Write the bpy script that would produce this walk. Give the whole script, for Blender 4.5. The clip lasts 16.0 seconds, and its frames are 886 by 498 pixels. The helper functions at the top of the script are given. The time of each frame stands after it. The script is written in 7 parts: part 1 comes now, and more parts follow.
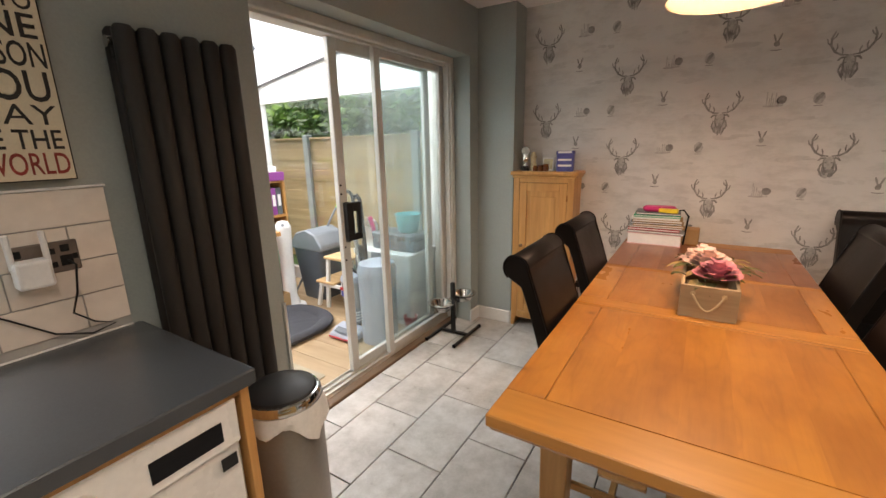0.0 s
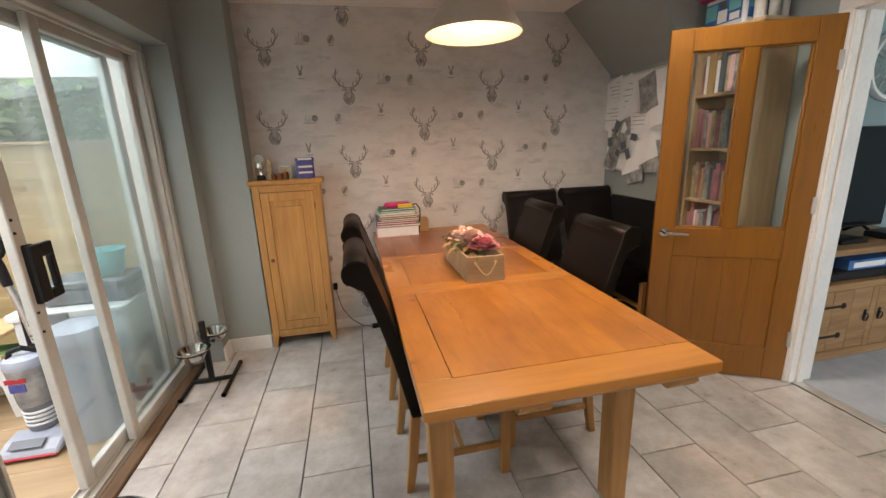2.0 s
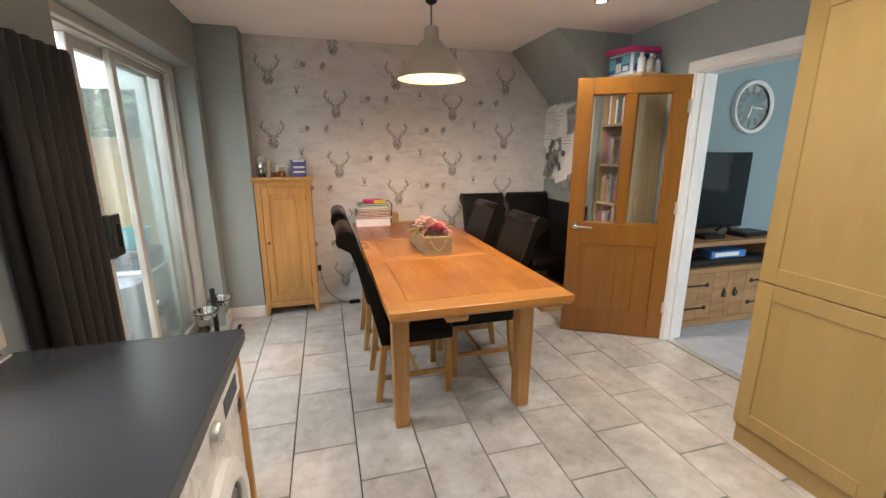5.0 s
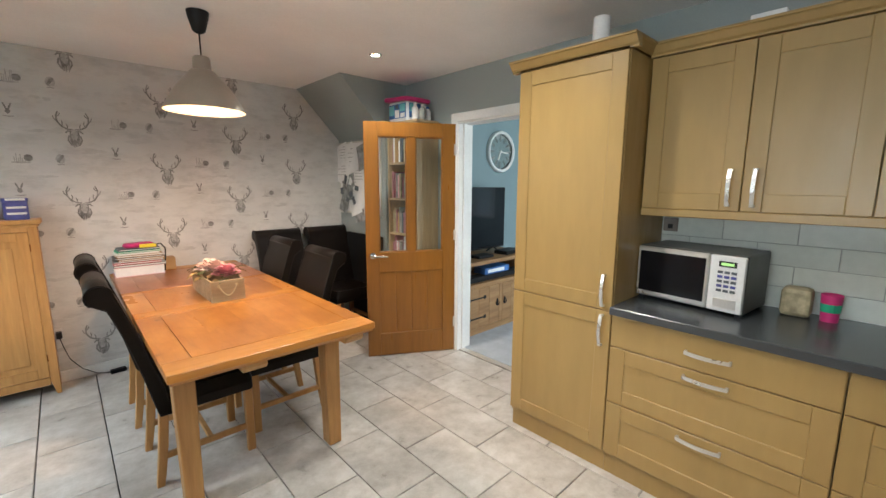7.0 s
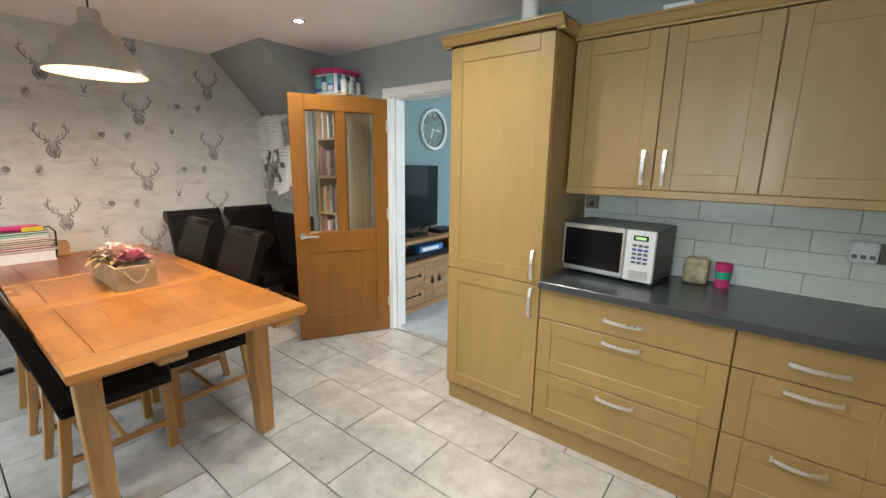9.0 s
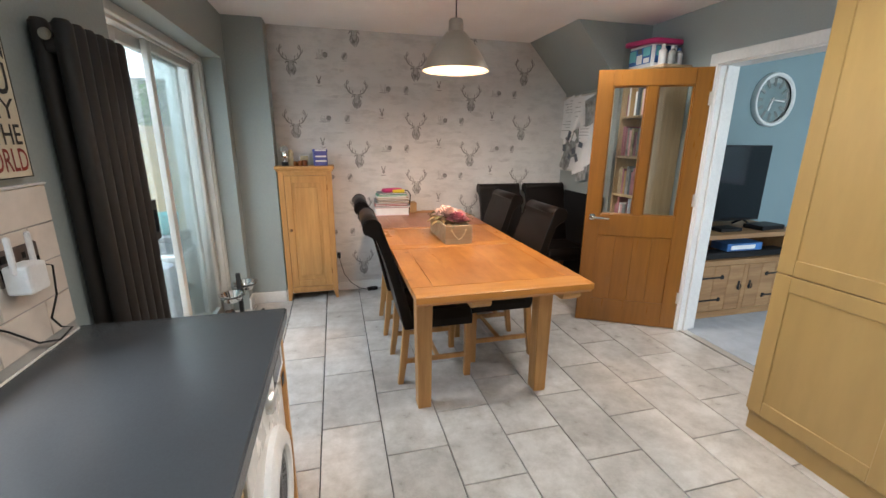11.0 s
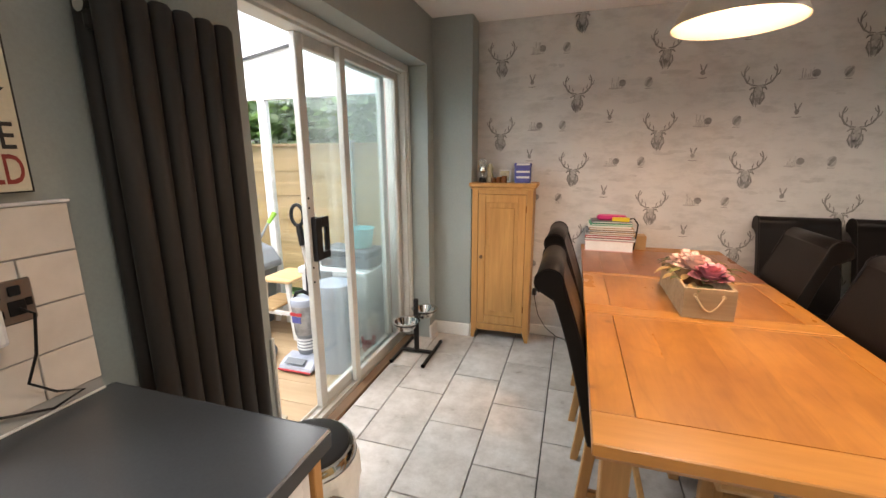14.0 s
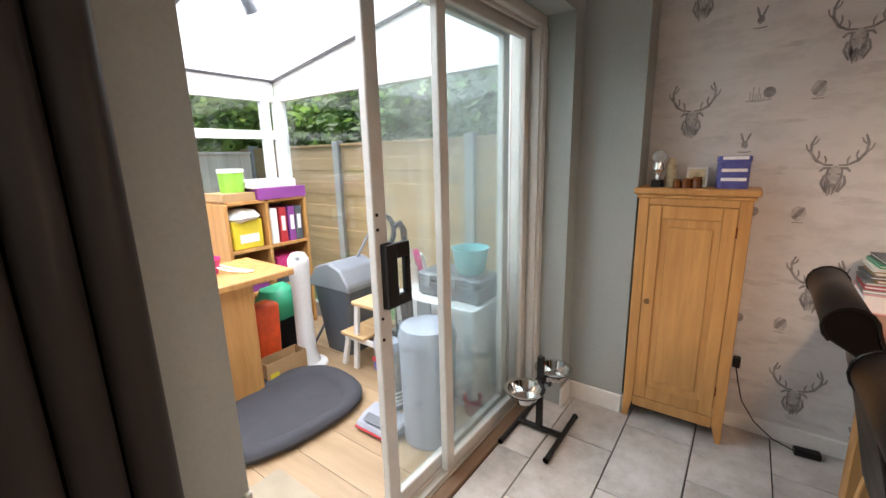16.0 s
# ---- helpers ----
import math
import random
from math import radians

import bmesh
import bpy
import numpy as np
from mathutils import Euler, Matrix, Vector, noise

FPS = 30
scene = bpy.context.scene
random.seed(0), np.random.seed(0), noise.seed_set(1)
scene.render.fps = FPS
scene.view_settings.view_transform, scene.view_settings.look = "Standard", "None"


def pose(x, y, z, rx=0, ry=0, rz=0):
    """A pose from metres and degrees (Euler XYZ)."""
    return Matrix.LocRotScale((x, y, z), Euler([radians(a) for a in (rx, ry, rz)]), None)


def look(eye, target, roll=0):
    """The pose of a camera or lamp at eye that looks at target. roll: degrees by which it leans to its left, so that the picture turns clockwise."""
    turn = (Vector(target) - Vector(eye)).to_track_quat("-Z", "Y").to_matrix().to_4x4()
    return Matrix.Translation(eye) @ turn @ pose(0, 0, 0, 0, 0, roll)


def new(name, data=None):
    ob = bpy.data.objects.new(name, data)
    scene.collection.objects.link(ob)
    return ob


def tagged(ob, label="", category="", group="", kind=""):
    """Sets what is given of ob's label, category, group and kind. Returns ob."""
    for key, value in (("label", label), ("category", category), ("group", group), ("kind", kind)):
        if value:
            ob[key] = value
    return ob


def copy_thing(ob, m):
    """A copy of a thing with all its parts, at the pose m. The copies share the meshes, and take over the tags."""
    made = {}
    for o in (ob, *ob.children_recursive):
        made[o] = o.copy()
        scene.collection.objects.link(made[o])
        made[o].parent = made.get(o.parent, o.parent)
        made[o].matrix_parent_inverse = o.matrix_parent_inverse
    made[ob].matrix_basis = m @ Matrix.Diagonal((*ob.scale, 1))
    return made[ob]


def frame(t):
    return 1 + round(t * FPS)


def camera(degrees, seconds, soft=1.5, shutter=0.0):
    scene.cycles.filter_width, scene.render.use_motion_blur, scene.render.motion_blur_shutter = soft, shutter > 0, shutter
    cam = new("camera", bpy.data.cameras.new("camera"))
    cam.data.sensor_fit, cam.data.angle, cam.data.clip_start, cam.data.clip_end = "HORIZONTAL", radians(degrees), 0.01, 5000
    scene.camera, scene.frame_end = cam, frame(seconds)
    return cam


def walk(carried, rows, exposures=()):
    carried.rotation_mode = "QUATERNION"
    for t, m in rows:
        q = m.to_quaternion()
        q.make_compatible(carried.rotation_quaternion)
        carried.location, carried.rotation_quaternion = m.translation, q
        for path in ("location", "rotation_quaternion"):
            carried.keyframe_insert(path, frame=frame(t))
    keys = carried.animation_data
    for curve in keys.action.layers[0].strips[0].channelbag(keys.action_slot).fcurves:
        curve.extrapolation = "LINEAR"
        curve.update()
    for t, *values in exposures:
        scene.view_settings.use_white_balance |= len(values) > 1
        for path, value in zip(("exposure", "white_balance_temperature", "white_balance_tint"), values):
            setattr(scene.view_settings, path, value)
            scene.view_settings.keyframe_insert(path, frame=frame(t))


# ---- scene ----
cam = camera(94.3, 16.0)
PATH = [
    (0, (-0.337, -0.048, 1.441), (-1.363, 1.598, 0.954), -1.2),
    (0.5, (-0.521, 0.0, 1.415), (-1.454, 1.702, 0.936), -0.1),
    (1, (-0.638, 0.094, 1.453), (-1.199, 1.962, 1.014), -1.0),
    (1.5, (-0.748, 0.03, 1.457), (-0.718, 1.978, 1.002), -2.4),
    (2, (-0.853, -0.137, 1.445), (-0.453, 1.759, 0.95), -2.2),
    (2.5, (-0.846, -0.291, 1.45), (-0.381, 1.592, 0.961), -1.1),
    (3, (-0.845, -0.493, 1.448), (-0.362, 1.382, 0.947), -0.4),
    (5.5, (-0.998, -0.917, 1.475), (-0.428, 0.949, 1.035), 0.3),
    (6, (-1.025, -0.944, 1.479), (-0.319, 0.883, 1.077), 0.7),
    (6.5, (-0.978, -0.945, 1.487), (-0.013, 0.768, 1.118), 0.7),
    (7, (-0.946, -0.966, 1.495), (0.395, 0.484, 1.179), 0.2),
    (7.5, (-0.939, -0.969, 1.477), (0.659, 0.196, 1.179), 0.1),
    (8, (-0.936, -0.963, 1.488), (0.727, 0.092, 1.139), 0.6),
    (10.5, (-1.003, -0.953, 1.492), (-0.149, 0.777, 0.964), 0.55),
    (11, (-1.050, -0.932, 1.473), (-0.564, 0.939, 0.962), 0.5),
    (11.5, (-1.036, -0.914, 1.4545), (-0.834, 1.015, 0.963), 0.67),
    (12, (-1.023, -0.893, 1.46), (-0.891, 1.046, 0.99), 0.3),
    (12.5, (-1.062, -0.834, 1.475), (-1.0, 1.112, 1.015), -0.3),
    (13, (-0.961, -0.666, 1.451), (-1.040, 1.287, 1.026), 0.4),
    (13.5, (-0.789, -0.459, 1.461), (-1.141, 1.463, 1.035), 0.3),
    (14, (-0.808, -0.130, 1.436), (-1.397, 1.730, 0.998), -0.25),
    (14.5, (-0.805, 0.133, 1.452), (-1.62, 1.903, 1.002), -0.7),
    (15, (-0.859, 0.425, 1.43), (-1.91, 2.061, 0.96), -0.4),
    (15.5, (-0.918, 0.574, 1.428), (-2.183, 2.048, 0.952), -1.1),
    (16, (-1.118, 0.713, 1.417), (-2.277, 2.282, 0.977), -1.4),
]
# seconds, stops, white balance in kelvin and tint
EXPOSURE = [
    (0.0, 1.02, 7050, 13), (1.5, 1.00, 6950, 13), (2.0, 1.04, 6950, 13), (3.0, 1.17, 6800, 12), (5.5, 1.40, 6600, 10), (6.5, 1.48, 6300, 8), (8.0, 1.57, 6300, 4),
    (10.5, 1.50, 5850, 6), (11.5, 1.34, 6400, 10), (12.5, 1.35, 6550, 10), (13.5, 1.40, 6750, 11), (14.0, 1.36, 6850, 12), (14.5, 1.34, 6750, 12), (15.5, 1.26, 6650, 13), (16.0, 1.16, 6600, 15),
]
walk(cam, [(t, look(eye, target, roll)) for t, eye, target, roll in PATH], EXPOSURE)

# ---------- world, sun, daylight through the openings ----------
world = bpy.data.worlds.new("overcast_sky")
scene.world = world
world.use_nodes = True
wn = world.node_tree.nodes
sky = wn.new("ShaderNodeTexSky")
sky.sky_type, sky.sun_disc = "NISHITA", False
sky.sun_elevation, sky.sun_rotation = radians(62), radians(249)
world.node_tree.links.new(sky.outputs[0], wn["Background"].inputs[0])
wn["Background"].inputs[1].default_value = 0.15
sun_data = bpy.data.lights.new("sun", "SUN")
sun_data.energy, sun_data.angle, sun_data.color = 3.4, radians(25), (1.0, 0.97, 0.92)
sun = new("sun", sun_data)
sun.matrix_world = look((-4, -1.5, 8), (0, 0, 0))


def area(name, eye, target, w, h, power, color):
    d = bpy.data.lights.new(name, "AREA")
    d.shape, d.size, d.size_y, d.energy, d.color = "RECTANGLE", w, h, power, color
    o = new(name, d)
    o.matrix_world = look(eye, target)
    return o


area("roof_daylight", (-3.30, 1.62, 2.262), (-3.02, 1.62, 0.35), 2.50, 2.22, 45, (0.94, 0.975, 1.0))
area("kitchen_window_daylight", (-2.66, -0.72, 1.40), (0, -0.66, 3.1), 1.15, 1.3, 27, (0.86, 0.94, 1.0))
# Unseen fill lamp added for the lounge, shining through the south opening.
area("lounge_fill_light", (3.4, -2.28, 1.45), (3.4, 2.2, 1.2), 1.8, 1.3, 34, (0.90, 0.96, 1.0))
bulb = bpy.data.lights.new("pendant_bulb", "POINT")
bulb.energy, bulb.color, bulb.shadow_soft_size = 23, (1.0, 0.69, 0.49), 0.08
new("pendant_bulb_light", bulb).location = (-0.30, 1.69, 1.965)
spot = bpy.data.lights.new("downlight_beam", "SPOT")
spot.energy, spot.color, spot.spot_size, spot.spot_blend, spot.shadow_soft_size = 23, (1.0, 0.92, 0.82), radians(150), 0.9, 0.05
# First seen, third inferred from a highlight; second and fourth added unseen as fill.
DOWNLIGHTS = ((0.82, 1.665), (-0.30, -0.10), (0.42, 0.28), (-0.95, -1.30))
for dx, dy in DOWNLIGHTS:
    new("downlight_beam", spot).location = (dx, dy, 2.385)


# ---------- materials ----------
def nodes_of(name, rough, metal):
    m = bpy.data.materials.new(name)
    m.use_nodes = True
    t = m.node_tree
    b = t.nodes["Principled BSDF"]
    b.inputs["Roughness"].default_value, b.inputs["Metallic"].default_value = rough, metal
    return m, t, b


def spread(t, scale, shift=True):
    tc = t.nodes.new("ShaderNodeTexCoord")
    mp = t.nodes.new("ShaderNodeMapping")
    mp.inputs["Scale"].default_value = scale
    t.links.new(tc.outputs["Object"], mp.inputs["Vector"])
    if shift:
        oi = t.nodes.new("ShaderNodeObjectInfo")
        mu = t.nodes.new("ShaderNodeMath")
        mu.operation = "MULTIPLY"
        mu.inputs[1].default_value = 17.0
        t.links.new(oi.outputs["Random"], mu.inputs[0])
        t.links.new(mu.outputs[0], mp.inputs["Location"])
    return mp.outputs[0]


def noise_tex(t, vec, scale, detail=4, rough=0.55):
    n = t.nodes.new("ShaderNodeTexNoise")
    n.inputs["Scale"].default_value, n.inputs["Detail"].default_value = scale, detail
    n.inputs["Roughness"].default_value = rough
    t.links.new(vec, n.inputs["Vector"])
    return n.outputs["Fac"]


def ramp(t, fac, stops):
    r = t.nodes.new("ShaderNodeValToRGB")
    e = r.color_ramp.elements
    while len(e) < len(stops):
        e.new(0.5)
    for i, (p, c) in enumerate(stops):
        e[i].position, e[i].color = p, (*c, 1)
    t.links.new(fac, r.inputs[0])
    return r.outputs[0]


def mix(t, a, b, fac, mode="MIX"):
    m = t.nodes.new("ShaderNodeMix")
    m.data_type, m.blend_type = "RGBA", mode
    for sock, v in ((m.inputs[6], a), (m.inputs[7], b), (m.inputs[0], fac)):
        if isinstance(v, (int, float)):
            sock.default_value = v
        elif isinstance(v, tuple):
            sock.default_value = (*v, 1)
        else:
            t.links.new(v, sock)
    return m.outputs[2]


def bump(t, b, height, strength, dist=0.002):
    n = t.nodes.new("ShaderNodeBump")
    n.inputs["Strength"].default_value, n.inputs["Distance"].default_value = strength, dist
    t.links.new(height, n.inputs["Height"])
    t.links.new(n.outputs[0], b.inputs["Normal"])


def mat(name, c, rough=0.5, metal=0.0, var=0.12, scale=5.0, fine=70.0, relief=0.15, coat=0.0, rvar=0.07):
    """A plain surface with broad unevenness and fine relief."""
    m, t, b = nodes_of(name, rough, metal)
    v = spread(t, (1, 1, 1))
    big, small = noise_tex(t, v, scale), noise_tex(t, v, fine, 3)
    lo, hi = tuple(x * (1 - var) for x in c), tuple(min(1, x * (1 + var)) for x in c)
    col = ramp(t, big, [(0.3, lo), (0.7, hi)])
    col = mix(t, col, ramp(t, small, [(0.3, (0.85,) * 3), (0.7, (1.0,) * 3)]), 0.5, "MULTIPLY")
    t.links.new(col, b.inputs["Base Color"])
    t.links.new(ramp(t, big, [(0.3, (max(0.02, rough - rvar),) * 3), (0.7, (min(1, rough + rvar),) * 3)]), b.inputs["Roughness"])
    if relief:
        bump(t, b, small, relief)
    b.inputs["Coat Weight"].default_value = coat
    return m


def wood(name, dark, light, grain, rough=0.4, contrast=1.0, coat=0.0, tint=0.10, fleck=0.55):
    """Timber with grain along the axis whose scale is small."""
    m, t, b = nodes_of(name, rough, 0)
    v = spread(t, grain)
    g = noise_tex(t, v, 1.0, 6, 0.62)
    w = noise_tex(t, spread(t, tuple(4.0 * x for x in grain)), 1.0, 3, 0.6)
    mid = tuple((a + c) / 2 for a, c in zip(dark, light))
    d = 0.20 / contrast
    col = ramp(t, g, [(0.5 - d, dark), (0.5, mid), (0.5 + d, light)])
    col = mix(t, col, ramp(t, w, [(0.35, (0.80,) * 3), (0.62, (1.0,) * 3)]), fleck, "MULTIPLY")
    oi = t.nodes.new("ShaderNodeObjectInfo")
    col = mix(t, col, ramp(t, oi.outputs["Random"], [(0.0, (1 - tint,) * 3), (1.0, (1.0,) * 3)]), 1.0, "MULTIPLY")
    t.links.new(col, b.inputs["Base Color"])
    t.links.new(ramp(t, w, [(0.3, (rough + 0.1,) * 3), (0.7, (max(0.05, rough - 0.06),) * 3)]), b.inputs["Roughness"])
    bump(t, b, w, 0.12, 0.001)
    b.inputs["Coat Weight"].default_value = coat
    b.inputs["Coat Roughness"].default_value = 0.25
    return m


def board_oak(name, dark, light, rough=0.33):
    """Flat-sawn oak boards: broad arched figure, cloudy patches, a few knots, each board its own tone."""
    m, t, b = nodes_of(name, rough, 0)
    v = spread(t, (1, 1, 1))
    warp = noise_tex(t, spread(t, (5, 1.1, 5)), 1.0, 3, 0.5)
    wv = t.nodes.new("ShaderNodeMath")
    wv.operation = "MULTIPLY"
    wv.inputs[1].default_value = 9.0
    t.links.new(warp, wv.inputs[0])
    sn = t.nodes.new("ShaderNodeMath")
    sn.operation = "PINGPONG"
    sn.inputs[1].default_value = 0.5
    t.links.new(wv.outputs[0], sn.inputs[0])
    patch = noise_tex(t, spread(t, (4.5, 2.2, 4.5)), 1.0, 4, 0.6)
    pore = noise_tex(t, spread(t, (85, 5, 85)), 1.0, 3, 0.6)
    mid = tuple((a + c) / 2 for a, c in zip(dark, light))
    col = ramp(t, patch, [(0.30, dark), (0.50, mid), (0.68, light)])
    col = mix(t, col, ramp(t, sn.outputs[0], [(0.02, (0.86, 0.82, 0.76)), (0.16, (1, 1, 1))]), 0.55, "MULTIPLY")
    col = mix(t, col, ramp(t, pore, [(0.34, (0.84, 0.80, 0.74)), (0.55, (1, 1, 1))]), 0.45, "MULTIPLY")
    vo = t.nodes.new("ShaderNodeTexVoronoi")
    vo.inputs["Scale"].default_value = 5.2
    t.links.new(v, vo.inputs["Vector"])
    col = mix(t, col, ramp(t, vo.outputs["Distance"], [(0.03, (0.42, 0.33, 0.27)), (0.085, (0.86, 0.82, 0.78)), (0.16, (1, 1, 1))]), 0.8, "MULTIPLY")
    oi = t.nodes.new("ShaderNodeObjectInfo")
    col = mix(t, col, ramp(t, oi.outputs["Random"], [(0.0, (0.88, 0.86, 0.83)), (0.5, (0.95, 0.94, 0.93)), (1.0, (1, 1, 1))]), 1.0, "MULTIPLY")
    t.links.new(col, b.inputs["Base Color"])
    t.links.new(ramp(t, patch, [(0.3, (rough + 0.08,) * 3), (0.7, (rough - 0.06,) * 3)]), b.inputs["Roughness"])
    bump(t, b, pore, 0.10, 0.001)
    b.inputs["Coat Weight"].default_value, b.inputs["Coat Roughness"].default_value = 0.35, 0.30
    return m


def clear_glass(name, tint, gloss=1.0, haze=0.0):
    m = bpy.data.materials.new(name)
    m.use_nodes = True
    t = m.node_tree
    t.nodes.clear()
    out, tr, gl = t.nodes.new("ShaderNodeOutputMaterial"), t.nodes.new("ShaderNodeBsdfTransparent"), t.nodes.new("ShaderNodeBsdfGlossy")
    mx, fr = t.nodes.new("ShaderNodeMixShader"), t.nodes.new("ShaderNodeLayerWeight")
    pw, ad = t.nodes.new("ShaderNodeMath"), t.nodes.new("ShaderNodeMath")
    pw.operation, ad.operation = "POWER", "MULTIPLY_ADD"
    pw.inputs[1].default_value, ad.inputs[1].default_value, ad.inputs[2].default_value = 4.0, 0.75 * gloss, 0.035 * gloss
    tr.inputs[0].default_value = (*tint, 1)
    gl.inputs["Roughness"].default_value = 0.02
    fr.inputs["Blend"].default_value = 0.5
    t.links.new(fr.outputs["Facing"], pw.inputs[0])
    t.links.new(pw.outputs[0], ad.inputs[0])
    t.links.new(ad.outputs[0], mx.inputs[0])
    t.links.new(tr.outputs[0], mx.inputs[1])
    t.links.new(gl.outputs[0], mx.inputs[2])
    # Pale translucent share mixed in for the milky reflections on the panes.
    if haze:
        glare, veil = t.nodes.new("ShaderNodeBsdfTranslucent"), t.nodes.new("ShaderNodeMixShader")
        glare.inputs[0].default_value = (0.80, 0.87, 0.88, 1)
        veil.inputs[0].default_value = haze
        t.links.new(mx.outputs[0], veil.inputs[1])
        t.links.new(glare.outputs[0], veil.inputs[2])
        t.links.new(veil.outputs[0], out.inputs[0])
    else:
        t.links.new(mx.outputs[0], out.inputs[0])
    return m


def glow(name, color, strength):
    m, t, b = nodes_of(name, 0.4, 0)
    b.inputs["Base Color"].default_value = (*color, 1)
    b.inputs["Emission Color"].default_value, b.inputs["Emission Strength"].default_value = (*color, 1), strength
    return m


def floor_tile_material():
    """Glazed stone-look porcelain: clouded grey and beige, each tile a little different."""
    m, t, b = nodes_of("porcelain_tile", 0.32, 0)
    v = spread(t, (1, 1, 1))
    big, mid = noise_tex(t, v, 3.2, 5, 0.6), noise_tex(t, v, 11.0, 5, 0.65)
    fine = noise_tex(t, v, 120.0, 3)
    col = ramp(t, big, [(0.30, (0.47, 0.45, 0.425)), (0.52, (0.62, 0.60, 0.575)), (0.72, (0.71, 0.695, 0.675))])
    col = mix(t, col, ramp(t, mid, [(0.35, (0.70, 0.68, 0.655)), (0.62, (1, 1, 1))]), 0.75, "MULTIPLY")
    col = mix(t, col, ramp(t, fine, [(0.35, (0.9,) * 3), (0.65, (1,) * 3)]), 0.6, "MULTIPLY")
    oi = t.nodes.new("ShaderNodeObjectInfo")
    col = mix(t, col, ramp(t, oi.outputs["Random"], [(0, (0.88, 0.87, 0.86)), (1, (1, 1, 1))]), 1.0, "MULTIPLY")
    t.links.new(col, b.inputs["Base Color"])
    t.links.new(ramp(t, mid, [(0.3, (0.26,) * 3), (0.7, (0.42,) * 3)]), b.inputs["Roughness"])
    bump(t, b, mid, 0.10, 0.002)
    return m


def wallpaper_material():
    """Matt pale grey paper with smudged cloud drawing."""
    m, t, b = nodes_of("wallpaper", 0.75, 0)
    v = spread(t, (1.0, 1.0, 2.6), False)
    soft, cloud = noise_tex(t, spread(t, (1, 1, 1), False), 3.0, 3), noise_tex(t, v, 5.5, 7, 0.7)
    col = ramp(t, soft, [(0.3, (0.60, 0.595, 0.585)), (0.7, (0.68, 0.675, 0.66))])
    col = mix(t, col, ramp(t, cloud, [(0.47, (1, 1, 1)), (0.62, (0.84, 0.84, 0.84)), (0.75, (0.76, 0.76, 0.77))]), 0.8, "MULTIPLY")
    t.links.new(col, b.inputs["Base Color"])
    bump(t, b, noise_tex(t, v, 90.0, 3), 0.08)
    return m


def translucent_roof():
    m, t, b = nodes_of("opal_polycarbonate", 0.35, 0)
    b.inputs["Base Color"].default_value = (0.9, 0.91, 0.92, 1)
    tl = t.nodes.new("ShaderNodeBsdfTranslucent")
    tl.inputs[0].default_value = (0.95, 0.96, 0.97, 1)
    mx = t.nodes.new("ShaderNodeMixShader")
    mx.inputs[0].default_value = 0.8
    t.links.new(b.outputs[0], mx.inputs[1])
    t.links.new(tl.outputs[0], mx.inputs[2])
    t.links.new(mx.outputs[0], t.nodes["Material Output"].inputs[0])
    return m


def leaf_material(name, c):
    """Leaves that let some of the light through."""
    m = mat(name, c, 0.5, var=0.4, scale=2.5, fine=30, relief=0)
    t = m.node_tree
    tl, mx = t.nodes.new("ShaderNodeBsdfTranslucent"), t.nodes.new("ShaderNodeMixShader")
    tl.inputs[0].default_value = (c[0] * 1.5, c[1] * 1.5, c[2] * 1.2, 1)
    mx.inputs[0].default_value = 0.5
    t.links.new(t.nodes["Principled BSDF"].outputs[0], mx.inputs[1])
    t.links.new(tl.outputs[0], mx.inputs[2])
    t.links.new(mx.outputs[0], t.nodes["Material Output"].inputs[0])
    return m


PAINT = mat("grey_wall_paint", (0.325, 0.362, 0.350), 0.7, var=0.05, scale=2.0, fine=120, relief=0.10)
BLUE_PAINT = mat("blue_grey_wall_paint", (0.24, 0.325, 0.345), 0.7, var=0.05, scale=2.0, fine=120, relief=0.10)
CEIL = mat("ceiling_paint", (0.92, 0.91, 0.895), 0.8, var=0.04, scale=2.0, fine=120, relief=0.1)
WHITE = mat("white_gloss_paint", (0.78, 0.78, 0.76), 0.35, var=0.05, fine=60, relief=0.05)
UPVC = mat("white_upvc", (0.74, 0.75, 0.75), 0.3, var=0.05, fine=30, relief=0.03)
PAPERED = wallpaper_material()
INK = mat("grey_ink", (0.28, 0.275, 0.27), 0.8, var=0.35, scale=30, relief=0)
INK_CLOUD = mat("smudged_cloud_ink", (0.58, 0.575, 0.565), 0.8, var=0.1, scale=12, relief=0)
INK_PALE = mat("pale_grey_ink", (0.46, 0.455, 0.45), 0.8, var=0.25, scale=40, relief=0)
TILE = floor_tile_material()
GROUT = mat("dark_grout", (0.045, 0.043, 0.041), 0.9, fine=200)
METRO = mat("white_glazed_tile", (0.68, 0.70, 0.645), 0.14, var=0.05, scale=3, fine=25, relief=0.04)
WALLTILE = mat("cream_glazed_tile", (0.70, 0.64, 0.58), 0.2, var=0.06, scale=3, fine=25, relief=0.04)
WGROUT = mat("grey_wall_grout", (0.36, 0.36, 0.35), 0.9, fine=200)
OAK_Y = board_oak("oak_table_board", (0.335, 0.119, 0.018), (0.53, 0.222, 0.040))
OAK_X = wood("oak_table_rail", (0.37, 0.144, 0.023), (0.52, 0.226, 0.042), (1.0, 9, 9), 0.36, 0.8, 0.2, 0.08, 0.35)
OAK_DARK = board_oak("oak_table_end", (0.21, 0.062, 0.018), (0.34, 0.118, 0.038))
OAK_Z = wood("oak_leg", (0.44, 0.222, 0.073), (0.60, 0.345, 0.130), (14, 14, 1.2), 0.45)
DOOR_OAK = wood("golden_oak_veneer", (0.218, 0.083, 0.010), (0.290, 0.118, 0.0155), (10, 10, 0.8), 0.33, 0.7, 0.3, 0.05)
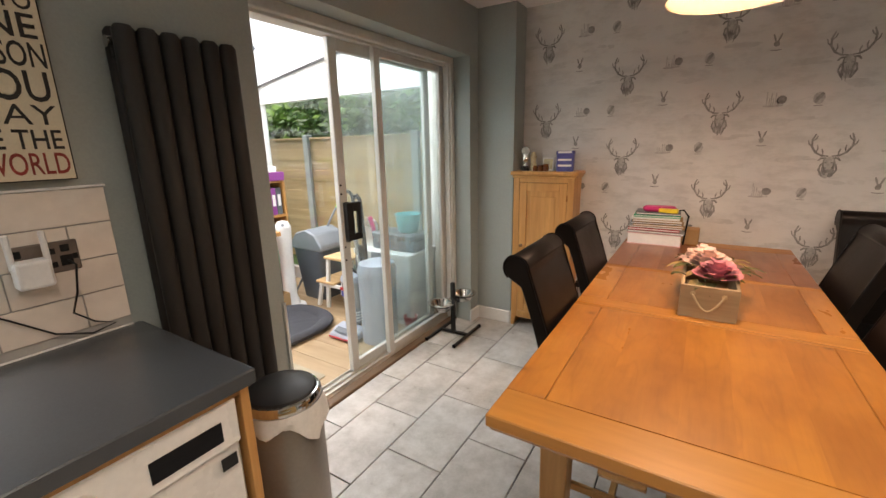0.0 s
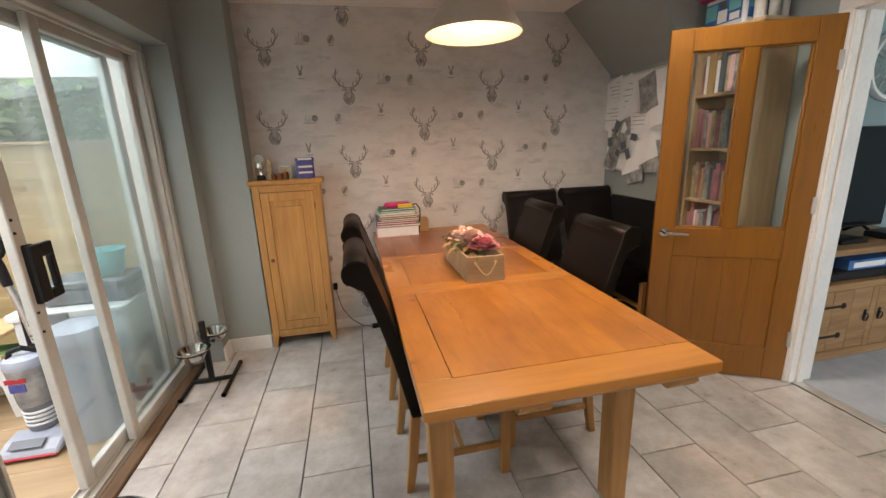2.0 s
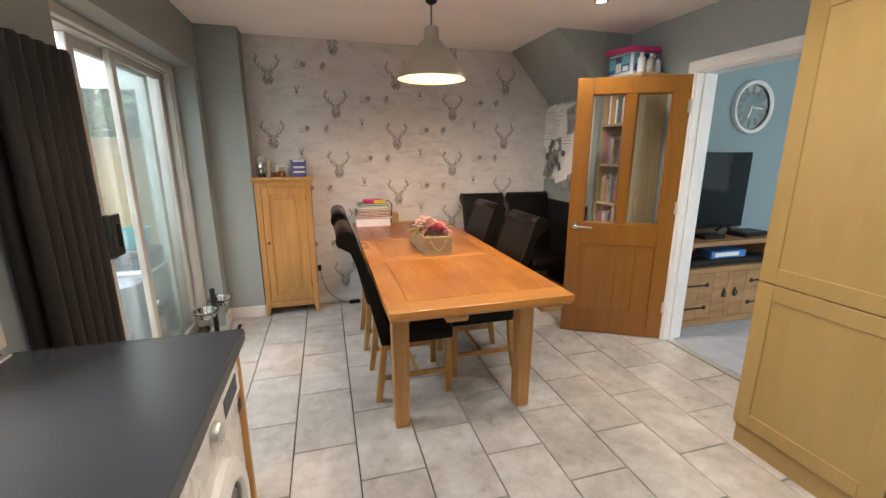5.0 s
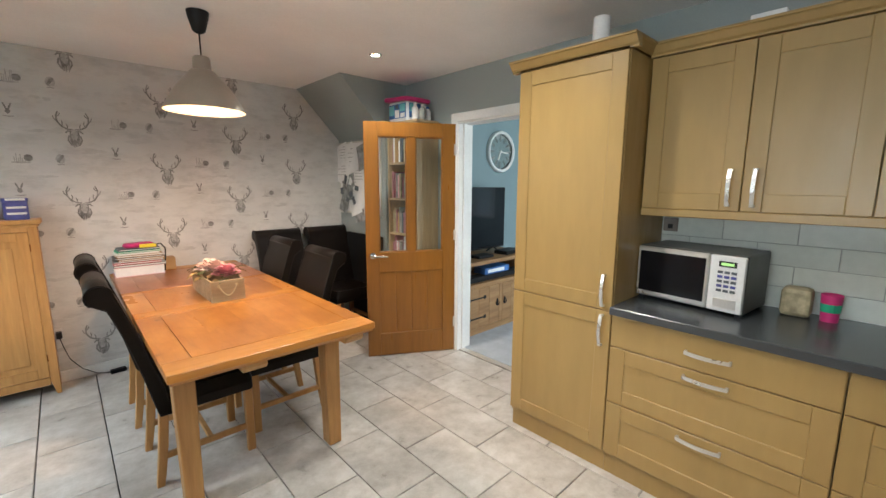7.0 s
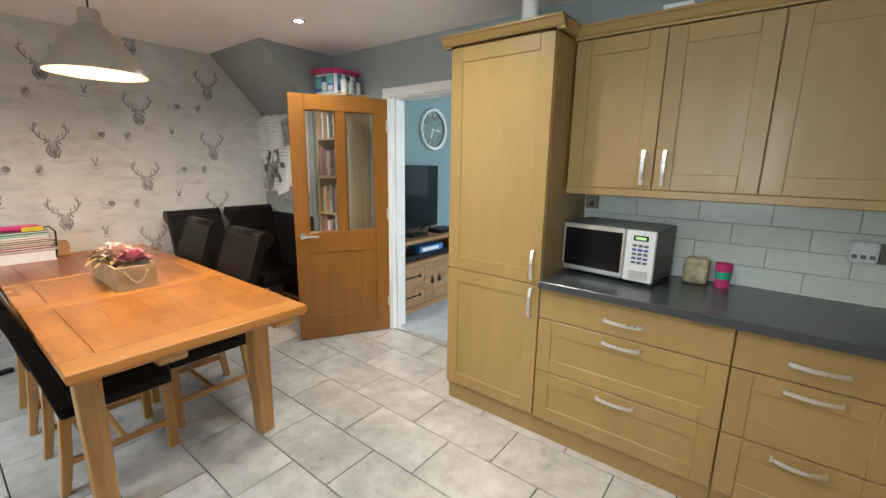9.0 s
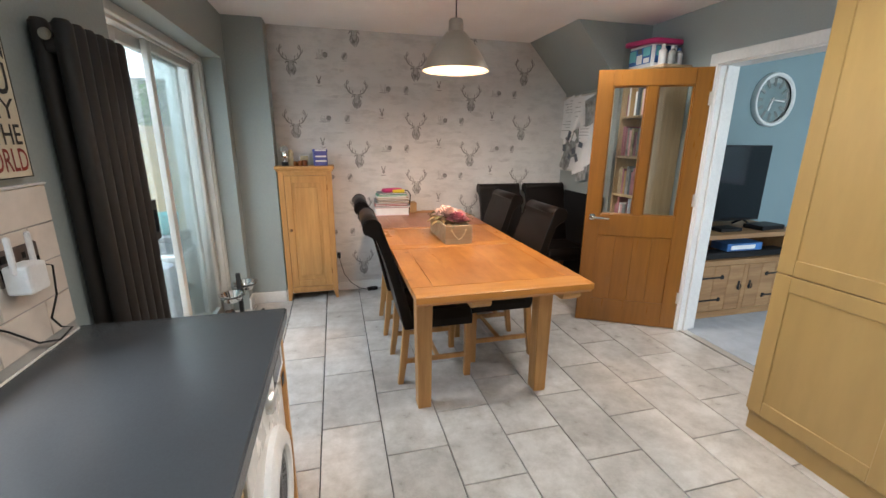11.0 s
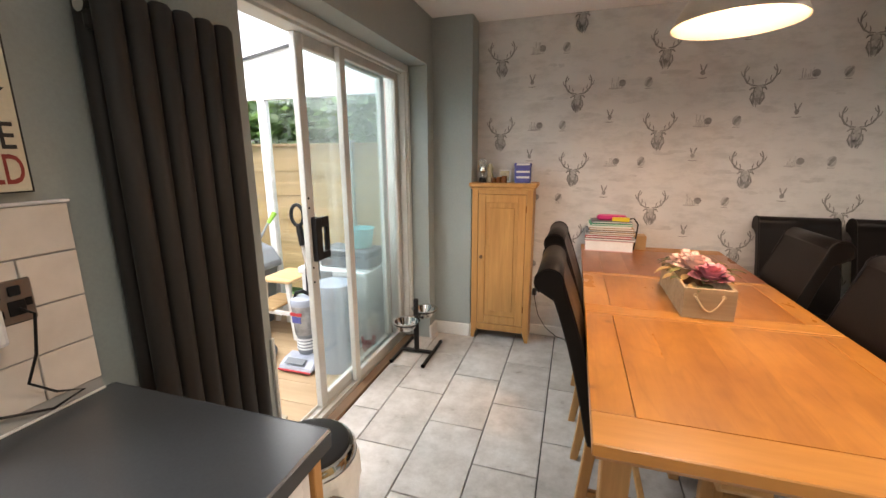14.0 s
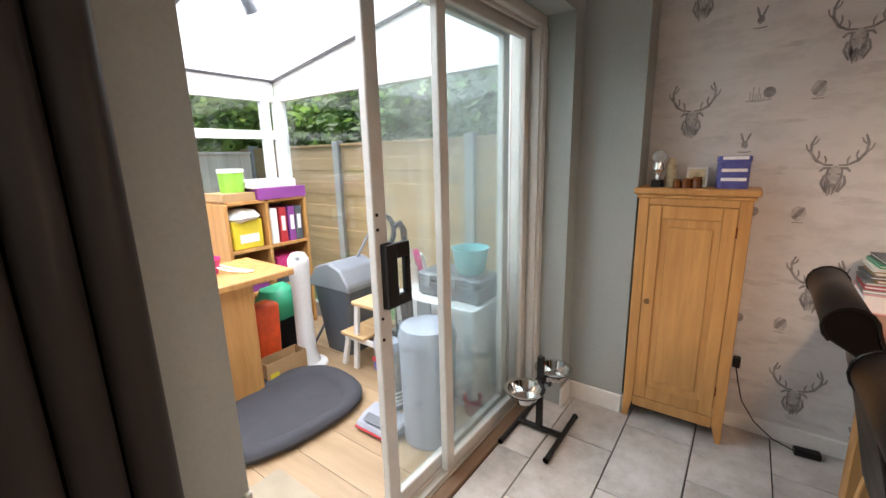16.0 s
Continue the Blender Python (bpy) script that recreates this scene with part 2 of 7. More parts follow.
CUP_OAK = wood("light_oak", (0.46, 0.222, 0.066), (0.62, 0.338, 0.116), (16, 16, 1.3), 0.42, 1.0, 0.1, 0.06)
MAPLE = wood("maple_cabinet", (0.350, 0.226, 0.078), (0.415, 0.274, 0.102), (4, 4, 0.9), 0.36, 0.7, 0.1, 0.04, 0.30)
PINE = wood("waxed_pine", (0.28, 0.145, 0.058), (0.45, 0.265, 0.12), (1.2, 14, 14), 0.5)
BEECH = wood("beech", (0.56, 0.36, 0.17), (0.70, 0.48, 0.25), (1.2, 9, 9), 0.45)
LAMINATE_X = wood("oak_laminate_plank", (0.37, 0.255, 0.145), (0.48, 0.345, 0.21), (0.9, 7, 7), 0.35)
LEATHER = mat("dark_brown_leather", (0.0085, 0.0062, 0.0053), 0.37, var=0.3, scale=4, fine=150, relief=0.25)
LEATHER.node_tree.nodes["Principled BSDF"].inputs["Specular IOR Level"].default_value = 0.16
WORKTOP = mat("charcoal_laminate_worktop", (0.056, 0.062, 0.069), 0.25, var=0.05, scale=2, fine=220, relief=0.05, rvar=0.015)
ANTHRACITE = mat("anthracite_radiator_paint", (0.026, 0.0235, 0.022), 0.50, var=0.10, fine=90, relief=0.05)
STEEL = mat("brushed_steel", (0.74, 0.73, 0.71), 0.30, 0.75, var=0.03, fine=180, relief=0.02)
CHROME = mat("polished_steel", (0.75, 0.74, 0.72), 0.10, 1.0, var=0.05, fine=50, relief=0)
SPUN = mat("spun_aluminium", (0.46, 0.44, 0.40), 0.34, 0.85, var=0.10, fine=150, relief=0.05)
PEWTER = mat("pewter_plate", (0.20, 0.17, 0.15), 0.35, 0.7, var=0.15, fine=150, relief=0.03)
ALU = mat("satin_aluminium", (0.66, 0.64, 0.59), 0.36, 0.6, var=0.08, fine=150, relief=0.05)
ALU_FRAME = mat("grey_white_slider_frame", (0.60, 0.60, 0.57), 0.4, var=0.08, fine=80, relief=0.05)
BLACK = mat("black_plastic", (0.015, 0.015, 0.016), 0.4, var=0.2, relief=0.05)
DARK_GLOSS = mat("black_glass", (0.008, 0.008, 0.010), 0.07, var=0.1, relief=0)
IRON_BLACK = mat("black_iron", (0.02, 0.02, 0.02), 0.55, var=0.2)
APPLIANCE = mat("white_appliance_enamel", (0.76, 0.76, 0.75), 0.28, var=0.03, fine=40, relief=0.03)
WHITE_PLASTIC = mat("white_plastic", (0.74, 0.75, 0.76), 0.35, var=0.04, relief=0.03)
GREY_PLASTIC = mat("grey_plastic", (0.20, 0.22, 0.245), 0.42, var=0.1, relief=0.08)
MID_GREY = mat("slate_grey_plastic", (0.10, 0.115, 0.135), 0.4, var=0.1, relief=0.08)
CARPET = mat("pale_grey_carpet", (0.40, 0.42, 0.45), 0.95, var=0.12, scale=9, fine=260, relief=0.8)
FENCE = wood("treated_fence_board", (0.47, 0.30, 0.15), (0.61, 0.42, 0.23), (1.0, 14, 14), 0.75)
CONCRETE = mat("concrete_post", (0.42, 0.42, 0.40), 0.9, fine=90, relief=0.4)
GRASS = mat("lawn", (0.07, 0.13, 0.035), 0.9, var=0.35, scale=3, fine=60, relief=0.6)
LEAF = leaf_material("leaf_green", (0.20, 0.32, 0.10))
LEAF_B = leaf_material("yellow_green_leaf", (0.26, 0.37, 0.10))
BARK = mat("bark", (0.09, 0.065, 0.045), 0.9, var=0.3, scale=8, fine=60, relief=0.6)
CANVAS = mat("cream_canvas", (0.66, 0.60, 0.46), 0.7, var=0.06, fine=160, relief=0.15)
SIGN_BLACK = mat("faded_black_print", (0.02, 0.018, 0.016), 0.7, var=0.3, scale=25, relief=0)
SIGN_RED = mat("faded_red_print", (0.24, 0.035, 0.025), 0.7, var=0.3, scale=25, relief=0)
PAPER = mat("white_paper", (0.84, 0.84, 0.83), 0.8, var=0.06, relief=0.05)
PAPER_GREY = mat("printed_paper", (0.30, 0.31, 0.30), 0.8, var=0.5, scale=18, relief=0.05)
PINK = mat("bright_pink_plastic", (0.62, 0.04, 0.20), 0.4, var=0.12)
PINK_PALE = mat("pale_pink_card", (0.72, 0.44, 0.46), 0.6)
YELLOW = mat("yellow_card", (0.75, 0.60, 0.04), 0.5)
RED = mat("red_card", (0.45, 0.03, 0.04), 0.5)
ORANGE = mat("orange_bag_plastic", (0.72, 0.09, 0.02), 0.4, scale=9, var=0.25, relief=0.3)
PURPLE = mat("purple_card", (0.26, 0.06, 0.28), 0.5)
LILAC = mat("blue_violet_tin", (0.09, 0.10, 0.34), 0.4, var=0.25, scale=20)
TEAL = mat("aqua_plastic", (0.18, 0.55, 0.58), 0.35)
GREEN = mat("green_plastic", (0.03, 0.38, 0.20), 0.4, var=0.2)
LIME = mat("lime_plastic", (0.24, 0.50, 0.06), 0.4)
BLUE = mat("blue_printed_card", (0.05, 0.16, 0.42), 0.45, var=0.4, scale=14)
CARD = mat("brown_cardboard", (0.42, 0.27, 0.13), 0.8)
MAT_FABRIC = mat("slate_fabric", (0.055, 0.057, 0.068), 0.9, var=0.15, scale=6, fine=240, relief=0.6)
BEIGE = mat("beige_mat_fibre", (0.36, 0.31, 0.23), 0.95, fine=220, relief=0.7)
PETAL = mat("rose_petal_pink", (0.70, 0.29, 0.34), 0.6, var=0.4, scale=22, relief=0.1)
PETAL_PALE = mat("blush_petal", (0.78, 0.56, 0.49), 0.6, var=0.25, scale=22, relief=0.1)
BOX_WOOD = wood("limed_box_wood", (0.38, 0.26, 0.14), (0.58, 0.43, 0.26), (1.2, 14, 14), 0.6)
ROPE = mat("natural_rope", (0.55, 0.42, 0.24), 0.9, fine=150, relief=0.6)
BROWN = mat("amber_brown_glass", (0.16, 0.05, 0.012), 0.2, var=0.3)
SILVER = mat("silvered_ornament", (0.66, 0.65, 0.63), 0.22, 0.8, var=0.2, scale=25)
BAG = mat("white_bin_liner", (0.72, 0.72, 0.70), 0.4, var=0.08, scale=14, relief=0.4)
STONE = mat("sand_stoneware", (0.45, 0.38, 0.24), 0.6, var=0.4, scale=22)
BRICK = mat("pink_brick", (0.36, 0.18, 0.14), 0.9, var=0.25, fine=80, relief=0.5)
LEAF_OLIVE = mat("olive_faux_leaf", (0.13, 0.13, 0.04), 0.55, var=0.3, scale=20, relief=0.1)
LEAF_TAN = mat("tan_faux_leaf", (0.36, 0.24, 0.09), 0.6, var=0.3, scale=20, relief=0.1)
PALE_OAK = wood("pale_oak_board", (0.44, 0.31, 0.18), (0.60, 0.45, 0.28), (14, 14, 1.2), 0.5)
GREY_PALE = mat("pale_blue_grey_plastic", (0.34, 0.37, 0.44), 0.4, var=0.06, relief=0.05)
# The last value whitens the panes in place of a reflected room.
GLASS = clear_glass("patio_glass", (0.89, 0.945, 0.945), 1.3, 0.034)
GLASS_CLEAR = clear_glass("window_glass", (0.96, 0.985, 0.975))
ROOF = translucent_roof()
# White lining coloured dark and warm so the bulb's glare doesn't burn out.
SHADE_IN = mat("shade_enamel_dimmed", (0.185, 0.140, 0.085), 0.5, var=0.03, relief=0.02)
BULB = glow("warm_bulb", (1.0, 0.70, 0.40), 4.0)
LED = glow("downlight_lens", (1.0, 0.90, 0.78), 6.0)
GREEN_LED = glow("display_green", (0.25, 0.45, 0.15), 0.6)
PINK_DUSK = mat("dusky_pink_card", (0.38, 0.17, 0.20), 0.6, var=0.3, scale=18)
DIAL = mat("mirrored_dial", (0.70, 0.73, 0.71), 0.06, 0.9, var=0.05, relief=0)
for dull in (BLACK, DARK_GLOSS, IRON_BLACK, ANTHRACITE):
    dull.node_tree.nodes["Principled BSDF"].inputs["Specular IOR Level"].default_value = 0.2
SCREEN = mat("television_glass", (0.008, 0.008, 0.010), 0.05, var=0.1, relief=0, rvar=0.01)


# ---------- building helpers ----------
def thing(name, label, category, at=(0, 0, 0), group="", kind=""):
    e = new(name)
    e.location = at
    e.empty_display_size = 0.1
    return tagged(e, label, category, group, kind)


def origin_of(ob):
    p = Vector((0, 0, 0))
    while ob is not None:
        p += ob.location
        ob = ob.parent
    return p


def part(name, bm, material, parent=None, label="", smooth=False):
    """Links a bmesh, given in world metres, as one mesh object under a thing or a part."""
    me = bpy.data.meshes.new(name)
    if parent is not None:
        bmesh.ops.translate(bm, verts=bm.verts, vec=-origin_of(parent))
    bmesh.ops.recalc_face_normals(bm, faces=bm.faces)
    bm.to_mesh(me)
    bm.free()
    if smooth:
        for p in me.polygons:
            p.use_smooth = True
        me.set_sharp_from_angle(angle=radians(40))
    for x in material if isinstance(material, (list, tuple)) else (material,):
        me.materials.append(x)
    ob = new(name, me)
    if parent is not None:
        ob.parent = parent
    if label:
        ob["label"] = label
    return ob


def single(name, bm, material, label, category, at=None, group="", kind="", smooth=False):
    """A thing that is one mesh, in world metres, with its origin at its base."""
    if at is None:
        lo = [min(v.co[i] for v in bm.verts) for i in range(3)]
        hi = [max(v.co[i] for v in bm.verts) for i in range(3)]
        at = ((lo[0] + hi[0]) / 2, (lo[1] + hi[1]) / 2, lo[2])
    bmesh.ops.translate(bm, verts=bm.verts, vec=-Vector(at))
    ob = part(name, bm, material, None, "", smooth)
    ob.location = at
    return tagged(ob, label, category, group, kind)


def box(x0, y0, z0, x1, y1, z1, bev=0.0, bm=None, seg=1):
    own = bm if bm is not None else bmesh.new()
    tmp = bmesh.new()
    bmesh.ops.create_cube(tmp, size=1)
    for v in tmp.verts:
        v.co = Vector((x0 + (v.co.x + 0.5) * (x1 - x0), y0 + (v.co.y + 0.5) * (y1 - y0), z0 + (v.co.z + 0.5) * (z1 - z0)))
    if bev > 0:
        bmesh.ops.bevel(tmp, geom=tmp.edges[:], offset=min(bev, 0.45 * min(abs(x1 - x0), abs(y1 - y0), abs(z1 - z0))), segments=seg, affect="EDGES", profile=0.5)
    join(own, tmp)
    return own


def join(bm, tmp, m=None):
    if m is not None:
        bmesh.ops.transform(tmp, matrix=m, verts=tmp.verts)
    me = bpy.data.meshes.new("tmp")
    tmp.to_mesh(me)
    tmp.free()
    bm.from_mesh(me)
    bpy.data.meshes.remove(me)
    return bm


def lathe(profile, at, seg=24, bm=None, m=None, squash=1.0):
    """A turned body from (radius, height) pairs round the z axis at a place."""
    bm = bm if bm is not None else bmesh.new()
    tmp = bmesh.new()
    rings = []
    for r, z in profile:
        if r <= 1e-5:
            rings.append([tmp.verts.new((0, 0, z))])
        else:
            rings.append([tmp.verts.new((r * math.cos(2 * math.pi * i / seg), squash * r * math.sin(2 * math.pi * i / seg), z)) for i in range(seg)])
    for a, b in zip(rings, rings[1:]):
        for i in range(seg):
            j = (i + 1) % seg
            if len(a) == 1 and len(b) == 1:
                continue
            if len(a) == 1:
                tmp.faces.new((a[0], b[i], b[j]))
            elif len(b) == 1:
                tmp.faces.new((a[i], b[0], a[j]))
            else:
                tmp.faces.new((a[i], b[i], b[j], a[j]))
    mm = Matrix.Translation(at)
    return join(bm, tmp, mm if m is None else mm @ m)


def tube(points, r, seg=8, bm=None):
    """A round bar along a line of points."""
    bm = bm if bm is not None else bmesh.new()
    tmp = bmesh.new()
    pts = [Vector(p) for p in points]
    rings, side = [], None
    for i, p in enumerate(pts):
        d = (pts[min(i + 1, len(pts) - 1)] - pts[max(i - 1, 0)]).normalized()
        if side is None:
            side = d.orthogonal().normalized()
        side = (side - side.dot(d) * d).normalized()
        up = d.cross(side)
        rr = r[i] if isinstance(r, (list, tuple)) else r
        rings.append([tmp.verts.new(p + rr * (math.cos(2 * math.pi * k / seg) * side + math.sin(2 * math.pi * k / seg) * up)) for k in range(seg)])
    for a, b in zip(rings, rings[1:]):
        for k in range(seg):
            tmp.faces.new((a[k], a[(k + 1) % seg], b[(k + 1) % seg], b[k]))
    tmp.faces.new(rings[0][::-1])
    tmp.faces.new(rings[-1])
    return join(bm, tmp)


def prism(outline, depth, axis="y", at=0.0, bev=0.0, bm=None):
    """An outline of (a, b) pairs pushed along an axis: x: (y, z), y: (x, z), z: (x, y)."""
    bm = bm if bm is not None else bmesh.new()
    tmp = bmesh.new()

    def put(a, b, c):
        return {"x": (c, a, b), "y": (a, c, b), "z": (a, b, c)}[axis]
    lo = [tmp.verts.new(put(a, b, at)) for a, b in outline]
    hi = [tmp.verts.new(put(a, b, at + depth)) for a, b in outline]
    tmp.faces.new(lo)
    tmp.faces.new(hi[::-1])
    for i in range(len(lo)):
        j = (i + 1) % len(lo)
        tmp.faces.new((lo[i], hi[i], hi[j], lo[j]))
    bmesh.ops.recalc_face_normals(tmp, faces=tmp.faces)
    if bev:
        bmesh.ops.bevel(tmp, geom=tmp.edges[:], offset=bev, segments=1, affect="EDGES")
    return join(bm, tmp)


def rounded(x0, y0, x1, y1, r, n=5):
    out = []
    for cx, cy, a in ((x1 - r, y1 - r, 0), (x0 + r, y1 - r, 90), (x0 + r, y0 + r, 180), (x1 - r, y0 + r, 270)):
        for k in range(n + 1):
            w = radians(a + 90 * k / n)
            out.append((cx + r * math.cos(w), cy + r * math.sin(w)))
    return out


def turn(bm, about, rz=0, rx=0, ry=0):
    m = Matrix.Translation(about) @ pose(0, 0, 0, rx, ry, rz) @ Matrix.Translation(-Vector(about))
    bmesh.ops.transform(bm, matrix=m, verts=bm.verts)
    return bm


def lettering(text, width, height, m, bold=0.010):
    """Raised letters, stretched to a width and height, at a pose (text lies in its xy plane)."""
    cu = bpy.data.curves.new("lettering", "FONT")
    cu.body, cu.size, cu.extrude, cu.resolution_u, cu.offset = text, 1.0, 0.0, 3, bold
    ob = bpy.data.objects.new("lettering", cu)
    scene.collection.objects.link(ob)
    me = bpy.data.meshes.new_from_object(ob.evaluated_get(bpy.context.evaluated_depsgraph_get()))
    bpy.data.objects.remove(ob)
    bm = bmesh.new()
    bm.from_mesh(me)
    bpy.data.meshes.remove(me)
    xs, ys = [v.co.x for v in bm.verts], [v.co.y for v in bm.verts]
    sx, sy = width / (max(xs) - min(xs)), height / (max(ys) - min(ys))
    for v in bm.verts:
        v.co = m @ Vector(((v.co.x - min(xs)) * sx, (v.co.y - min(ys)) * sy, 0))
    return bm


# ---------- setting ----------
def setting(name, bm, material, label, category, smooth=False):
    ob = part(name, bm, material, None, "", smooth)
    return tagged(ob, label, category, kind="structure")


XW, XE, YN, YS, ZC = -1.85, 1.56, 3.13, -2.10, 2.405
g = bmesh.new()
bmesh.ops.create_grid(g, x_segments=8, y_segments=8, size=600)
bmesh.ops.translate(g, verts=g.verts, vec=(0, 0, -0.22))
setting("ground", g, GRASS, "green lawn around the house", "ground")

b = box(-2.15, -2.25, -0.2, XW, -1.20, ZC)
box(-2.15, -1.20, -0.2, XW, 0.17, 1.025, bm=b)
box(-2.15, -1.20, 2.10, XW, 0.17, ZC, bm=b)
box(-2.15, 0.17, -0.2, XW, 1.035, ZC, bm=b)
box(-2.15, 1.035, 2.07, XW, 2.80, ZC, bm=b)
box(-2.15, 2.80, -0.2, XW, 3.30, ZC, bm=b)
wall_west = setting("wall_west", b, PAINT, "grey painted wall around the patio doors and window", "wall")
b = box(-1.85, YN, -0.2, 1.70, 3.30, ZC)
wall_north = setting("wall_north", b, PAPERED, "pale grey stag and cloud patterned papered wall", "wall")
setting("wall_pier", box(XW, 2.93, 0, -1.55, YN, ZC), PAINT, "grey painted boxed pier beside the patio doors", "wall")
b = box(XE, -2.25, -0.2, 1.70, 0.76, ZC)
box(XE, 0.76, 2.0, 1.70, 1.57, ZC, bm=b)
box(XE, 1.57, -0.2, 1.70, 2.30, ZC, bm=b)
box(1.31, 2.27, -0.2, 1.70, YN, ZC, bm=b)
wall_east = setting("wall_east", b, PAINT, "grey painted wall with the lounge doorway", "wall")
b = prism([(0.869, ZC), (1.72, ZC), (1.72, ZC - 0.90)], 0.85, "y", 2.275)
setting("stair_soffit", b, PAINT, "grey painted sloping underside of the stairs", "ceiling")
setting("wall_south", box(-2.15, -2.25, -0.2, 1.70, YS, ZC), PAINT, "grey painted kitchen wall", "wall")
setting("ceiling", box(-2.15, -2.25, ZC, 1.70, 3.30, 2.46), CEIL, "smooth white painted ceiling", "ceiling")
setting("house_slab", box(-2.0, -2.25, -0.2, 1.63, 3.13, -0.012), GROUT, "dark grout bed under the floor tiles", "floor")

# lounge beyond the doorway
b = box(1.70, 2.22, -0.2, 6.0, 2.36, 2.46)
setting("wall_lounge_north", b, BLUE_PAINT, "blue-grey painted lounge wall", "wall")
b = box(5.9, -0.95, -0.2, 6.0, 2.22, 2.46)
box(5.9, -2.2, -0.2, 6.0, -0.95, 0.75, bm=b)
box(5.9, -2.2, 2.05, 6.0, -0.95, 2.46, bm=b)
setting("wall_lounge_east", b, BLUE_PAINT, "blue-grey painted lounge wall with a window opening", "wall")
win = thing("window_3", "white upvc lounge window", "window", (5.95, -1.55, 0.75), kind="structure")
b = box(5.92, -2.2, 0.75, 5.98, -0.95, 0.82, 0.004)
box(5.92, -2.2, 1.98, 5.98, -0.95, 2.05, 0.004, b)
for y in (-2.2, -1.6, -1.02):
    box(5.92, y, 0.82, 5.98, y + 0.07, 1.98, 0.004, b)
part("window_frame", b, UPVC, win)
part("net_curtain", box(5.905, -2.19, 0.80, 5.909, -0.96, 2.03), ROOF, win, "white net curtain")
# The opening in this unseen south wall is added for the fill lamp.
b = box(1.70, -2.30, -0.2, 2.5, -2.2, 2.46)
box(4.3, -2.30, -0.2, 6.0, -2.2, 2.46, bm=b)
box(2.5, -2.30, -0.2, 4.3, -2.2, 0.8, bm=b)
box(2.5, -2.30, 2.1, 4.3, -2.2, 2.46, bm=b)
setting("wall_lounge_south", b, BLUE_PAINT, "blue-grey painted lounge wall with a window opening", "wall")
b = box(1.702, -2.2, 0.0, 1.71, 0.70, 2.405)
box(1.702, 1.63, 0.0, 1.71, 2.22, 2.405, bm=b)
box(1.702, 0.70, 2.07, 1.71, 1.63, 2.405, bm=b)
setting("wall_lounge_west", b, BLUE_PAINT, "blue-grey painted lounge side of the wall", "wall")
setting("ceiling_lounge", box(1.70, -2.3, ZC, 6.0, 2.36, 2.46), CEIL, "white painted lounge ceiling", "ceiling")
g = bmesh.new()
bmesh.ops.create_grid(g, x_segments=60, y_segments=60, size=0.5)
for v in g.verts:
    v.co = Vector((1.635 + (v.co.x + 0.5) * 4.3, -2.2 + (v.co.y + 0.5) * 4.45, 0.006 + 0.004 * noise.noise(v.co * 30)))
setting("carpet", g, CARPET, "pale grey fitted lounge carpet", "carpet")
setting("threshold_strip", box(1.575, 0.79, 0.0, 1.635, 1.55, 0.006, 0.002), ALU, "thin metal strip between tiles and carpet", "threshold")

# doorway lining and architraves
b = box(1.55, 1.54, 0, 1.715, 1.572, 2.0, 0.002)
box(1.55, 0.758, 0, 1.715, 0.79, 2.0, 0.002, bm=b)
box(1.55, 0.758, 1.985, 1.715, 1.572, 2.015, 0.002, bm=b)
box(1.60, 1.525, 0, 1.64, 1.541, 1.986, bm=b)
setting("door_lining", b, WHITE, "white painted door lining", "door frame")
b = box(1.538, 1.552, 0, 1.561, 1.625, 2.01, 0.006)
box(1.538, 0.705, 0, 1.561, 0.778, 2.01, 0.006, bm=b)
box(1.536, 0.705, 1.995, 1.561, 1.625, 2.068, 0.006, bm=b)
box(1.709, 1.552, 0, 1.730, 1.625, 2.01, 0.006, bm=b)
box(1.709, 0.705, 1.995, 1.730, 1.625, 2.068, 0.006, bm=b)
setting("architrave", b, WHITE, "white painted architrave round the doorway", "trim")

# skirting
b = box(-1.55, 3.112, 0, 1.31, YN, 0.085, 0.004)
box(-1.832, 2.912, 0, -1.55, 2.93, 0.105, 0.004, bm=b)
box(-1.568, 2.93, 0, -1.532, 3.112, 0.105, 0.004, bm=b)
box(-1.85, 2.785, 0, -1.832, 2.93, 0.105, 0.004, bm=b)
box(1.292, 2.27, 0, 1.31, 3.112, 0.085, 0.004, bm=b)
box(1.70, 2.20, 0, 5.9, 2.22, 0.10, 0.004, bm=b)
setting("baseboard", b, WHITE, "white painted skirting board", "baseboard")


# ---------- patio doors ----------
def stile_frame(y0, y1, z0, z1, x, w, d, bm=None):
    bm = bm if bm is not None else bmesh.new()
    box(x - d / 2, y0, z0, x + d / 2, y0 + w, z1, 0.004, bm)
    box(x - d / 2, y1 - w, z0, x + d / 2, y1, z1, 0.004, bm)
    box(x - d / 2, y0 + w, z1 - w, x + d / 2, y1 - w, z1, 0.004, bm)
    box(x - d / 2, y0 + w, z0, x + d / 2, y1 - w, z0 + w, 0.004, bm)
    return bm


slider = thing("door_1", "aluminium sliding patio doors, half open, with clear glass", "patio door", (-2.08, 1.92, 0), kind="structure")
b = box(-2.16, 1.035, 2.02, -1.99, 2.80, 2.07, 0.004)
box(-2.16, 1.035, 0.03, -2.02, 1.075, 2.02, 0.004, b)
box(-2.16, 2.755, 0.03, -1.985, 2.80, 2.02, 0.004, b)
box(-2.04, 2.74, 0.03, -2.00, 2.757, 2.02, 0.002, b)
box(-2.035, 1.04, 2.005, -2.02, 2.76, 2.022, 0.002, b)
part("outer_frame", b, ALU_FRAME, slider)
b = box(-2.165, 1.035, -0.005, -2.05, 2.80, 0.018, 0.003)
